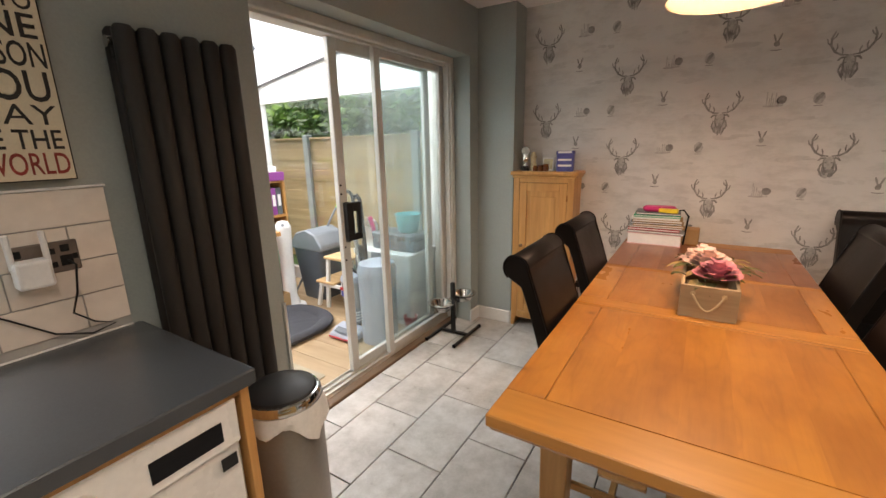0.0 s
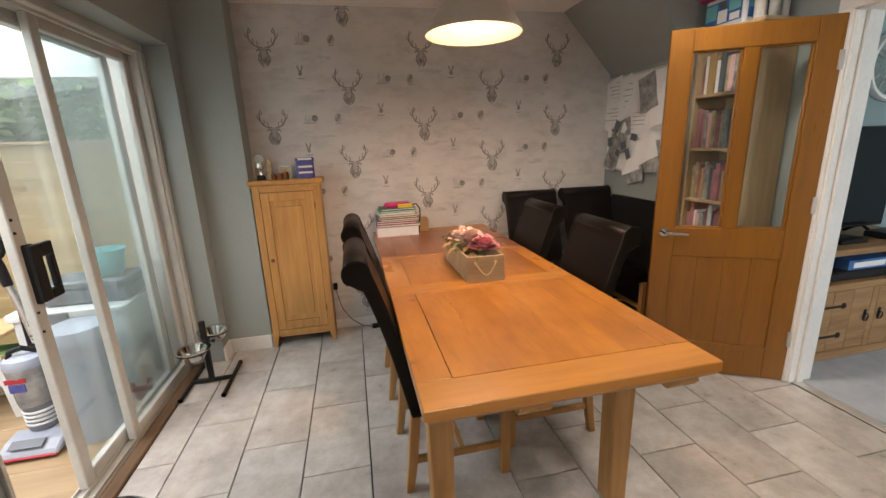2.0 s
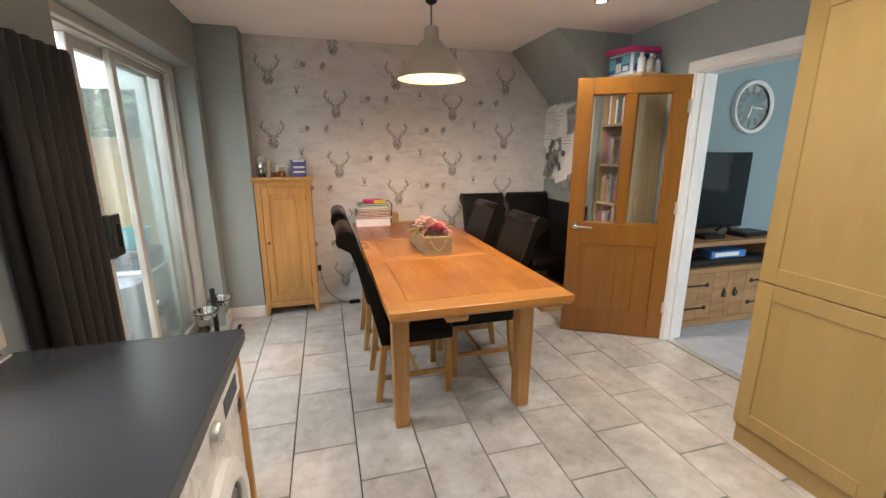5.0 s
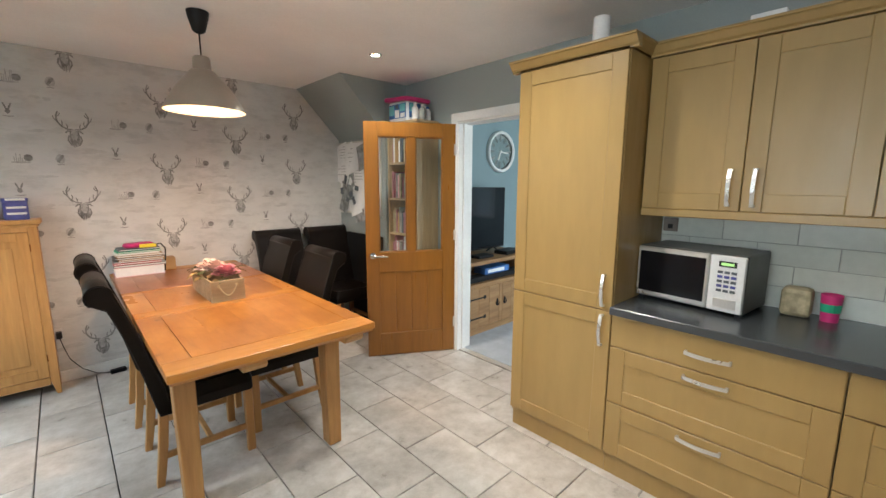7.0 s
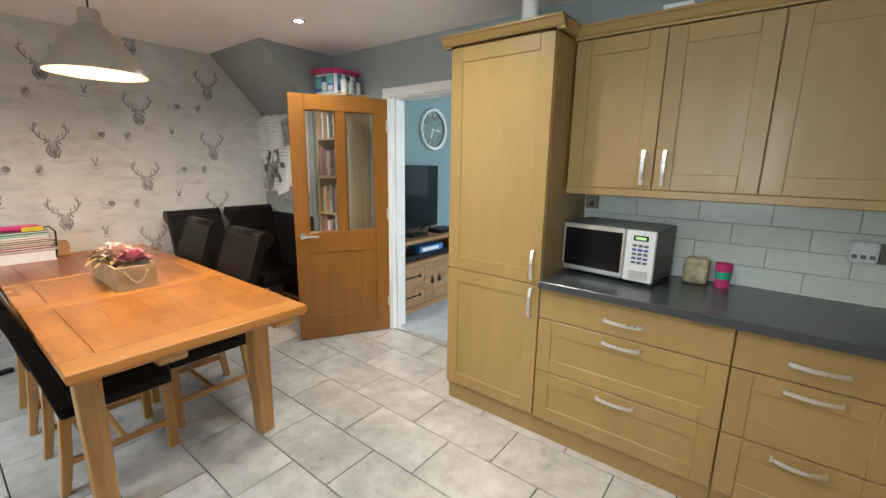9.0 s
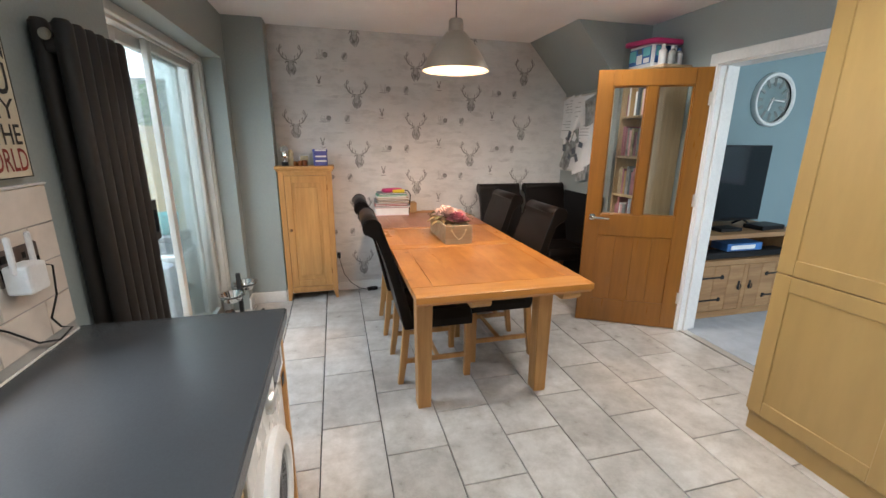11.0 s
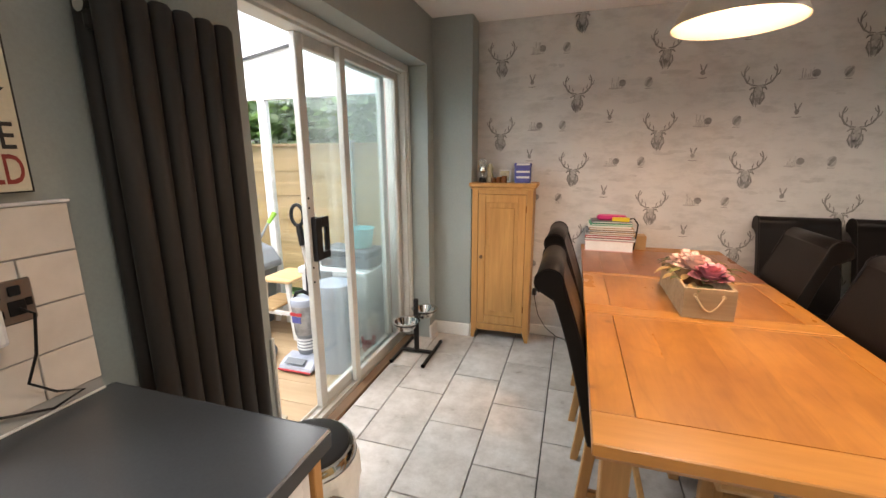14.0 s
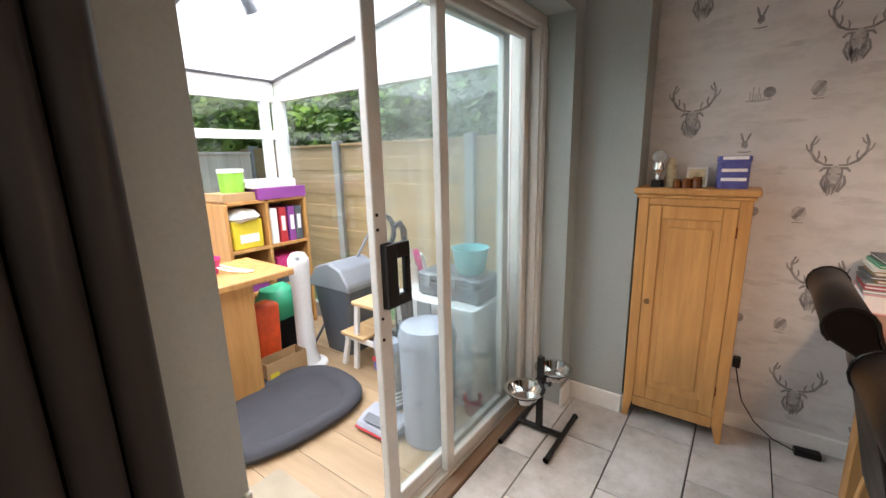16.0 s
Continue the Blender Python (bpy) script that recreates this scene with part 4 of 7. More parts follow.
# Fittings for all four beams, the two unseen fill ones included.
for dx, dy in DOWNLIGHTS:
    dl = thing("downlight", "recessed ceiling downlight with a chrome rim, lit", "downlight", (dx, dy, ZC), "ceiling downlights")
    part("rim", lathe([(0.030, 2.404), (0.030, 2.398), (0.040, 2.396), (0.046, 2.404)], (dx, dy, 0), 24), CHROME, dl, "", True)
    part("lens", lathe([(0, 2.4005), (0.030, 2.4005)], (dx, dy, 0), 24), LED, dl)


# ---------- glazed oak door, standing open ----------
HX, HY = 1.537, 1.567
ang = math.degrees(math.atan2(1.943 - HY, 0.87 - HX))
door = new("door_2")
door.location = (HX, HY, 0.008)
tagged(door, "golden oak door with two glass lights, standing open", "door", kind="structure")
W, HT, TH = 0.762, 1.975, 0.04
dr = Matrix.Translation((HX, HY, 0.008)) @ pose(0, 0, 0, 0, 0, ang)


def leaf_part(name, boxes, material, parent, label="", bev=0.003):
    bm = bmesh.new()
    for q in boxes:
        box(*q, bev, bm)
    bmesh.ops.transform(bm, matrix=dr, verts=bm.verts)
    return part(name, bm, material, parent, label)


Y0, Y1 = -TH, 0.0
leaf_part("stile", [(0.0, Y0, 0, 0.11, Y1, HT)], DOOR_OAK, door)
leaf_part("stile", [(W - 0.11, Y0, 0, W, Y1, HT)], DOOR_OAK, door)
leaf_part("top_rail", [(0.11, Y0, HT - 0.115, W - 0.11, Y1, HT)], DOOR_OAK, door)
leaf_part("lock_rail", [(0.11, Y0, 0.74, W - 0.11, Y1, 0.91)], DOOR_OAK, door)
leaf_part("bottom_rail", [(0.11, Y0, 0, W - 0.11, Y1, 0.20)], DOOR_OAK, door)
leaf_part("muntin", [(W / 2 - 0.035, Y0, 0.91, W / 2 + 0.035, Y1, HT - 0.115)], DOOR_OAK, door)
for i in range(4):
    s = (W - 0.22) / 4
    leaf_part("plank", [(0.11 + i * s + 0.0004, Y0 + 0.008, 0.20, 0.11 + (i + 1) * s - 0.0004, Y1 - 0.008, 0.74)], DOOR_OAK, door, "", 0.0015)
for a in ((0.11, W / 2 - 0.035), (W / 2 + 0.035, W - 0.11)):
    bead = leaf_part("bead", [(a[0], Y0 + 0.006, 0.91, a[0] + 0.010, Y1 - 0.006, HT - 0.115), (a[1] - 0.010, Y0 + 0.006, 0.91, a[1], Y1 - 0.006, HT - 0.115), (a[0], Y0 + 0.006, 0.91, a[1], Y1 - 0.006, 0.92), (a[0], Y0 + 0.006, HT - 0.125, a[1], Y1 - 0.006, HT - 0.115)], DOOR_OAK, door)
    o = leaf_part("pane", [(a[0] + 0.009, -0.023, 0.919, a[1] - 0.009, -0.018, HT - 0.124)], GLASS_CLEAR, door, "", 0)
    o.visible_shadow = False
for side in (0.0, -TH):
    s = 1 if side == 0.0 else -1
    bm = lathe([(0, 0), (0.026, 0), (0.026, 0.006), (0.010, 0.009), (0.010, 0.045), (0, 0.045)], (W - 0.055, side, 0.885), 16, m=pose(0, 0, 0, -90 * s, 0, 0))
    tube([(W - 0.055, side + s * 0.045, 0.885), (W - 0.085, side + s * 0.050, 0.885), (W - 0.175, side + s * 0.046, 0.880)], [0.010, 0.010, 0.008], 10, bm)
    bmesh.ops.transform(bm, matrix=dr, verts=bm.verts)
    part("door_handle", bm, CHROME, door, "chrome lever handle", True)
bm = bmesh.new()
for z in (0.22, 1.0, 1.72):
    box(-0.008, -0.004, z, 0.014, 0.008, z + 0.09, 0.001, bm)
bmesh.ops.transform(bm, matrix=dr, verts=bm.verts)
part("hinge", bm, STEEL, door, "steel butt hinges")


# ---------- kitchen: tall unit, base units, wall units ----------
def shaker(name, x, y0, y1, z0, z1, parent, facing=-1, w=0.075, mid=MAPLE):
    """A framed front in a plane of constant x, facing west."""
    th = 0.020
    d = part(name, box(x + 0.006, y0 + w - 0.004, z0 + w - 0.004, x + th, y1 - w + 0.004, z1 - w + 0.004, 0.0), mid, parent)
    part("stile", box(x, y0, z0, x + th, y0 + w, z1, 0.0025), mid, d)
    part("stile", box(x, y1 - w, z0, x + th, y1, z1, 0.0025), mid, d)
    part("rail", box(x, y0 + w, z0, x + th, y1 - w, z0 + w, 0.0025), mid, d)
    part("rail", box(x, y0 + w, z1 - w, x + th, y1 - w, z1, 0.0025), mid, d)
    return d


def bow(p, q, out, parent, w=0.016):
    """A flat bowed bar handle between two points, standing off along out."""
    p, q, n = Vector(p), Vector(q), Vector(out)
    d = (q - p).normalized()
    s = d.cross(n).normalized() * (w / 2)
    bm = bmesh.new()
    rows = []
    for k in range(9):
        f = k / 8
        c = p.lerp(q, f) + n * (0.016 + 0.014 * math.sin(math.pi * f))
        rows.append([bm.verts.new(c - s), bm.verts.new(c + s), bm.verts.new(c + s + n * 0.005), bm.verts.new(c - s + n * 0.005)])
    for a, c in zip(rows, rows[1:]):
        for k in range(4):
            bm.faces.new((a[k], a[(k + 1) % 4], c[(k + 1) % 4], c[k]))
    bm.faces.new(rows[0])
    bm.faces.new(rows[-1][::-1])
    for c in (p.lerp(q, 0.02), p.lerp(q, 0.98)):
        e = [c - s - d * 0.005, c + s + d * 0.005, c + n * 0.02]
        lo, hi = Vector(map(min, *e)), Vector(map(max, *e))
        box(*lo, *hi, 0.001, bm)
    return part("handle", bm, STEEL, parent, "brushed steel bow handle")


FX = 0.985
tall = thing("tall_cabinet", "tall maple integrated fridge freezer housing with two shaker doors", "kitchen cabinet", (1.27, 0.20, 0))
part("body", box(FX + 0.021, -0.10, 0.10, XE - 0.005, 0.50, 2.095, 0.001), MAPLE, tall)
part("plinth", box(FX + 0.03, -0.10, 0.0, XE - 0.005, 0.497, 0.10), MAPLE, tall)
d1 = shaker("door", FX, -0.098, 0.498, 0.875, 2.092, tall)
d2 = shaker("door", FX, -0.098, 0.498, 0.125, 0.870, tall)
bow((FX, -0.055, 0.895), (FX, -0.055, 1.055), (-1, 0, 0), d1)
bow((FX, -0.055, 0.690), (FX, -0.055, 0.850), (-1, 0, 0), d2)
crown = [(0, 2.095), (0, 2.105), (-0.012, 2.112), (-0.030, 2.138), (-0.040, 2.142), (-0.040, 2.152), (0.03, 2.152), (0.03, 2.095)]
bm = prism([(FX + a, z) for a, z in crown], 0.69, "y", -0.14)
prism([(0.50 - a, z) for a, z in crown], XE - FX, "x", FX - 0.0, bm=bm)
prism([(-0.10 + a, z) for a, z in crown], 0.27, "x", FX - 0.0, bm=bm)
box(FX, -0.10, 2.096, XE - 0.005, 0.50, 2.11, bm=bm)
part("cornice", bm, MAPLE, tall)

for y0, y1 in ((-0.94, -0.103), (-1.452, -0.943)):
    e = thing("drawer_unit", "maple base unit with three drawers and steel bow handles", "kitchen cabinet", (1.28, (y0 + y1) / 2, 0), "fitted kitchen units")
    part("body", box(FX + 0.021, y0, 0.10, XE - 0.005, y1, 0.868), MAPLE, e)
    part("plinth", box(FX + 0.03, y0, 0.0, XE - 0.005, y1, 0.10), MAPLE, e)
    ym = (y0 + y1) / 2
    f = part("drawer", box(FX, y0 + 0.002, 0.702, FX + 0.02, y1 - 0.002, 0.862, 0.003), MAPLE, e)
    bow((FX, ym - 0.085, 0.775), (FX, ym + 0.085, 0.775), (-1, 0, 0), f)
    for z0, z1 in ((0.410, 0.697), (0.125, 0.405)):
        f = shaker("drawer", FX, y0 + 0.002, y1 - 0.002, z0, z1, e)
        bow((FX, ym - 0.085, z1 - 0.035), (FX, ym + 0.085, z1 - 0.035), (-1, 0, 0), f)
e = thing("corner_unit", "maple corner base unit with a panelled door", "kitchen cabinet", (1.2, -1.76, 0), "fitted kitchen units")
part("body", box(0.40, -2.09, 0.10, XE - 0.005, -1.478, 0.868), MAPLE, e)
part("plinth", box(0.40, -2.05, 0.0, XE - 0.005, -1.49, 0.10), MAPLE, e)
part("filler_post", box(FX, -1.475, 0.125, FX + 0.04, -1.455, 0.865, 0.002), MAPLE, e)


def shaker_n(name, y, x0, x1, z0, z1, parent, w=0.075):
    th = 0.020
    d = part(name, box(x0 + w - 0.004, y - th, z0 + w - 0.004, x1 - w + 0.004, y - 0.006, z1 - w + 0.004), MAPLE, parent)
    for q in ((x0, x0 + w), (x1 - w, x1)):
        part("stile", box(q[0], y - th, z0, q[1], y, z1, 0.0025), MAPLE, d)
    for q in ((z0, z0 + w), (z1 - w, z1)):
        part("rail", box(x0 + w, y - th, q[0], x1 - w, y, q[1], 0.0025), MAPLE, d)
    return d


f = shaker_n("door", -1.456, 0.56, 0.98, 0.125, 0.865, e)
bow((0.61, -1.456, 0.60), (0.61, -1.456, 0.76), (0, 1, 0), f)
for x0 in (-0.20, -0.80):
    e = thing("base_unit", "maple base unit with a shaker door", "kitchen cabinet", (x0 + 0.3, -1.76, 0), "fitted kitchen units")
    part("body", box(x0, -2.09, 0.10, x0 + 0.598, -1.478, 0.868), MAPLE, e)
    part("plinth", box(x0, -2.05, 0.0, x0 + 0.598, -1.49, 0.10), MAPLE, e)
    f = shaker_n("door", -1.456, x0 + 0.002, x0 + 0.596, 0.125, 0.865, e)
    bow((x0 + 0.05, -1.456, 0.60), (x0 + 0.05, -1.456, 0.76), (0, 1, 0), f)
bm = prism([(0.955, -0.103), (XE, -0.103), (XE, YS), (-0.80, YS), (-0.80, -1.43), (0.955, -1.43)], 0.038, "z", 0.868, 0.003)
wt = thing("worktop", "L-shaped charcoal laminate worktop on the maple units", "worktop", (1.25, -0.9, 0.868))
part("top_board", bm, WORKTOP, wt)
part("edge_strip", box(0.9515, -1.428, 0.8685, 0.9548, -0.104, 0.9035, 0.001), WORKTOP, wt)
part("edge_strip", box(-0.80, -1.4298, 0.8685, 0.952, -1.4265, 0.9035, 0.001), WORKTOP, wt)
part("sealant_bead", box(XE - 0.0125, -2.0, 0.9062, XE - 0.0095, -0.105, 0.9105, 0.001), WHITE, wt, "thin white sealant bead")

wy = (-0.108, -0.523, -0.930, -1.425, -1.90)
for a, c in zip(wy, wy[1:]):
    e = thing("wall_cabinet", "maple wall cabinet with a shaker door and steel handle", "kitchen cabinet", (1.4, (a + c) / 2, 1.36), "fitted kitchen units")
    part("body", box(1.241, c + 0.001, 1.375, XE - 0.003, a - 0.001, 2.09), MAPLE, e)
    f = shaker("door", 1.22, c + 0.002, a - 0.002, 1.378, 2.088, e)
    hy = {0: c + 0.045, 1: a - 0.045, 2: c + 0.05, 3: a - 0.05}[wy.index(a)]
    bow((1.22, hy, 1.40), (1.22, hy, 1.56), (-1, 0, 0), f)
bm = prism([(1.22 + a, z) for a, z in crown], 1.80, "y", -1.90)
single("cornice", bm, MAPLE, "maple cornice moulding along the wall cabinets", "cornice")
single("light_pelmet", box(1.222, -1.90, 1.338, 1.245, -0.105, 1.377, 0.004), MAPLE, "maple pelmet under the wall cabinets", "pelmet")

# ---------- washing machine run on the west side ----------
wt = thing("worktop", "charcoal laminate worktop over the washing machine", "worktop", (-1.55, -0.8, 0.867))
part("top_board", box(XW + 0.001, -2.09, 0.867, -1.244, 0.492, 0.905, 0.003), WORKTOP, wt)
part("edge_strip", box(-1.2438, -2.09, 0.8675, -1.2408, 0.490, 0.9035, 0.001), WORKTOP, wt)
part("edge_strip", box(-1.846, 0.4922, 0.8675, -1.246, 0.4950, 0.9035, 0.001), WORKTOP, wt)
part("sealant_bead", box(XW + 0.009, -2.0, 0.9052, XW + 0.014, 0.468, 0.9105, 0.001), WHITE, wt, "thin white sealant bead")
single("end_panel", box(-1.83, 0.455, 0.0, -1.262, 0.480, 0.867, 0.002), CUP_OAK, "oak end panel beside the washing machine", "panel")
wm = thing("washing_machine", "white front-loading washing machine under the worktop", "washing machine", (-1.56, 0.15, 0))
part("body", box(-1.82, -0.15, 0.02, -1.275, 0.445, 0.845, 0.008), APPLIANCE, wm)
part("control_panel", box(-1.277, -0.148, 0.72, -1.263, 0.443, 0.843, 0.004), APPLIANCE, wm)
part("display", box(-1.264, 0.24, 0.745, -1.2615, 0.40, 0.80, 0.001), DARK_GLOSS, wm, "dark display window")
part("drawer_label", box(-1.264, 0.385, 0.665, -1.2615, 0.425, 0.70, 0.0005), BLACK, wm, "small black energy label")
part("dial", lathe([(0.032, 0), (0.032, 0.012), (0.026, 0.02), (0, 0.02)], (-1.264, 0.12, 0.785), 24, m=pose(0, 0, 0, 0, 90, 0)), STEEL, wm, "round steel programme dial", True)
hatch = part("hatch", lathe([(0.195, 0), (0.195, 0.018), (0.175, 0.032), (0.140, 0.032), (0.130, 0.022), (0.130, 0.0)], (-1.276, 0.148, 0.45), 40, m=pose(0, 0, 0, 0, 90, 0)), WHITE_PLASTIC, wm, "round white hatch", True)
part("hatch_glass", lathe([(0.132, 0.012), (0.11, 0.02), (0.06, 0.004), (0, 0.0)], (-1.276, 0.148, 0.45), 32, m=pose(0, 0, 0, 0, 90, 0)), DARK_GLOSS, hatch, "dark hatch glass", True)
part("top_rail", box(-1.28, -0.15, 0.845, -1.262, 0.455, 0.866, 0.001), CUP_OAK, wm, "oak filler strip")
for y0 in (-0.76, -1.37):
    e = thing("base_unit", "maple base unit with a shaker door", "kitchen cabinet", (-1.56, y0 + 0.3, 0), "fitted kitchen units")
    part("body", box(-1.83, y0, 0.10, -1.29, y0 + 0.598, 0.866), MAPLE, e)
    part("plinth", box(-1.83, y0, 0.0, -1.33, y0 + 0.598, 0.10), MAPLE, e)
    part("door", box(-1.289, y0 + 0.002, 0.125, -1.269, y0 + 0.596, 0.863, 0.003), MAPLE, e)

# ---------- radiator ----------
rad = thing("radiator", "tall anthracite double column radiator on the wall", "radiator", (-1.79, 0.715, 0.10))
for i in range(6):
    y = 0.566 + i * 0.0615
    for xx in (-1.768, -1.822):
        bm = lathe([(0.0, 0.10), (0.020, 0.10), (0.029, 0.112), (0.029, 1.778), (0.020, 1.79), (0, 1.79)], (xx, y, 0), 16, squash=1.0)
        for v in bm.verts:
            v.co.x = xx + (v.co.x - xx) * 0.8
        part("column", bm, ANTHRACITE, rad, smooth=True)
for z in (0.16, 1.72):
    part("manifold", box(-1.81, 0.54, z - 0.02, -1.78, 0.90, z + 0.02, 0.008, seg=2), ANTHRACITE, rad)
for y in (0.535, 0.905):
    part("end_cap", lathe([(0, 0), (0.016, 0.0), (0.016, 0.012), (0, 0.014)], (-1.795, y - 0.006, 1.745), 14, m=pose(0, 0, 0, -90, 0, 0)), CHROME, rad, "chrome air vent plug", True)
for y in (0.58, 0.86):
    part("wall_bracket", box(XW, y, 1.60, -1.835, y + 0.03, 1.66), ANTHRACITE, rad)
    part("wall_bracket", box(XW, y, 0.25, -1.835, y + 0.03, 0.31), ANTHRACITE, rad)


# ---------- printed motifs on the wallpaper ----------
def stroke(bm, pts, w, y):
    """A flat inked line through (x, z) points, tapering to its ends."""
    rows = []
    n = len(pts)
    for i, (px, pz) in enumerate(pts):
        a, c = pts[max(i - 1, 0)], pts[min(i + 1, n - 1)]
        d = Vector((c[0] - a[0], c[1] - a[1]))
        d = d.normalized() if d.length else Vector((1, 0))
        ww = 1.15 * w * (0.35 + 0.65 * math.sin(math.pi * (0.15 + 0.7 * i / max(n - 1, 1)))) / 2
        rows.append((bm.verts.new((px - d.y * ww, y, pz + d.x * ww)), bm.verts.new((px + d.y * ww, y, pz - d.x * ww))))
    for a, c in zip(rows, rows[1:]):
        bm.faces.new((a[0], a[1], c[1], c[0]))


def blot(bm, cx, cz, rx, rz, y, rnd, n=11, rough=0.18):
    vs = [bm.verts.new((cx + rx * (1 + rnd.uniform(-rough, rough)) * math.cos(6.2832 * k / n), y, cz + rz * (1 + rnd.uniform(-rough, rough)) * math.sin(6.2832 * k / n))) for k in range(n)]
    bm.faces.new(vs)


def antlered(bm, wash, cx, cz, y, rnd):
    """A stag's head with a broad bowl of antlers and a shaded face."""
    for d in (-1, 1):
        beam = [(0.008, 0.002), (0.036, 0.004), (0.066, 0.022), (0.086, 0.056), (0.088, 0.092), (0.076, 0.126)]
        stroke(bm, [(cx + d * a, cz + c) for a, c in beam], 0.0095, y)
        for tine in (((0.034, 0.006), (0.034, 0.026), (0.040, 0.042)), ((0.064, 0.022), (0.058, 0.044), (0.062, 0.064)), ((0.084, 0.052), (0.100, 0.070), (0.106, 0.092)), ((0.088, 0.084), (0.072, 0.098), (0.066, 0.114))):
            stroke(bm, [(cx + d * a, cz + c) for a, c in tine], 0.0065, y)
        stroke(bm, [(cx + d * 0.014, cz - 0.008), (cx + d * 0.036, cz - 0.010), (cx + d * 0.048, cz - 0.024)], 0.010, y)
        stroke(bm, [(cx + d * 0.022, cz - 0.010), (cx + d * 0.024, cz - 0.045), (cx + d * 0.012, cz - 0.085)], 0.008, y)
        stroke(bm, [(cx + d * 0.032, cz - 0.040), (cx + d * 0.038, cz - 0.075), (cx + d * 0.020, cz - 0.112)], 0.009, y)
        blot(bm, cx + d * 0.014, cz - 0.035, 0.005, 0.004, y, rnd)
    blot(bm, cx, cz - 0.082, 0.014, 0.010, y, rnd)
    blot(wash, cx, cz - 0.050, 0.030, 0.052, y + 0.0006, rnd, 16, 0.12)
    blot(wash, cx, cz - 0.088, 0.034, 0.030, y + 0.0003, rnd, 16, 0.2)
    for _ in range(11):
        a = rnd.uniform(-0.030, 0.030)
        z0 = cz - rnd.uniform(0.05, 0.09)
        stroke(bm, [(cx + a, z0), (cx + a * 0.85, z0 - 0.022), (cx + a * 0.6, z0 - 0.042)], 0.0045, y)


def small_motifs(dark, pale, cloud, cx, cz, y, rnd):
    # moon and ruin
    blot(dark, cx + 0.290, cz + 0.060, 0.023, 0.023, y, rnd, 14, 0.06)
    for q in range(6):
        stroke(pale, [(cx + 0.222 + q * 0.010, cz + 0.030), (cx + 0.222 + q * 0.010 + rnd.uniform(-.004, .004), cz + rnd.uniform(0.05, 0.11))], 0.008, y)
    stroke(pale, [(cx + 0.205, cz + 0.028), (cx + 0.25, cz + 0.026), (cx + 0.30, cz + 0.030)], 0.010, y)
    # perched shape in a pale disc
    blot(pale, cx + 0.455, cz + 0.058, 0.026, 0.034, y, rnd, 14, 0.08)
    stroke(dark, [(cx + 0.440, cz + 0.035), (cx + 0.455, cz + 0.062), (cx + 0.472, cz + 0.085)], 0.018, y - 0.0006)
    stroke(dark, [(cx + 0.435, cz + 0.018), (cx + 0.475, cz + 0.018)], 0.005, y - 0.0006)
    # little eared shape
    blot(dark, cx + 0.225, cz - 0.165, 0.013, 0.017, y, rnd)
    for d in (-1, 1):
        stroke(dark, [(cx + 0.225 + d * 0.005, cz - 0.152), (cx + 0.225 + d * 0.012, cz - 0.132), (cx + 0.225 + d * 0.019, cz - 0.112)], 0.009, y)
    stroke(dark, [(cx + 0.20, cz - 0.196), (cx + 0.225, cz - 0.199), (cx + 0.252, cz - 0.196)], 0.005, y)
    # smudged clouds: overlapping soft patches in drifting bands
    for ox, oz, n in ((0.08, -0.145, 5), (-0.16, -0.015, 5), (0.36, -0.06, 4)):
        for q in range(n):
            xx = cx + ox + rnd.uniform(-0.085, 0.085)
            blot(cloud, xx, cz + oz + 0.12 * (xx - cx - ox) + rnd.uniform(-0.014, 0.014), rnd.uniform(0.022, 0.055), rnd.uniform(0.006, 0.014), y + 0.0008 + 0.0001 * q, rnd, 14, 0.32)


rnd = random.Random(5)
dark, pale, cloud = bmesh.new(), bmesh.new(), bmesh.new()
PY = YN - 0.002
for k in range(0, 6):
    for n in range(-3, 3):
        cx, cz = -1.372 + 0.549 * k, 1.600 + 0.53 * n + (0.268 if k % 2 else 0)
        if cz > 2.45 or cz < 0.2:
            continue
        if -1.46 < cx < 1.2 and cx - 0.80 < 2.36 - cz:
            antlered(dark, pale, cx, cz, PY, rnd)
        if cx + 0.48 < 1.28 and cz + 0.1 < 2.38 and cx + 0.48 - 0.869 < 2.36 - cz - 0.1:
            small_motifs(dark, pale, cloud, cx, cz, PY, rnd)
for bm in (dark, pale, cloud):
    bmesh.ops.bisect_plane(bm, geom=bm.verts[:] + bm.edges[:] + bm.faces[:], plane_co=(0, 0, ZC - 0.002), plane_no=(0, 0, 1), clear_outer=True)
part("print_dark", dark, INK, wall_north, "dark grey printed antlers and motifs")
part("print_cloud", cloud, INK_CLOUD, wall_north, "faint smudged cloud print")
part("print_pale", pale, INK_PALE, wall_north, "pale grey smudged print")

# ---------- canvas sign ----------
sign = thing("wall_sign", "tall cream canvas sign with bold black and red words", "wall sign", (-1.838, 0.308, 1.372))
part("canvas", box(XW, 0.210, 1.372, -1.826, 0.408, 2.13, 0.003), CANVAS, sign)
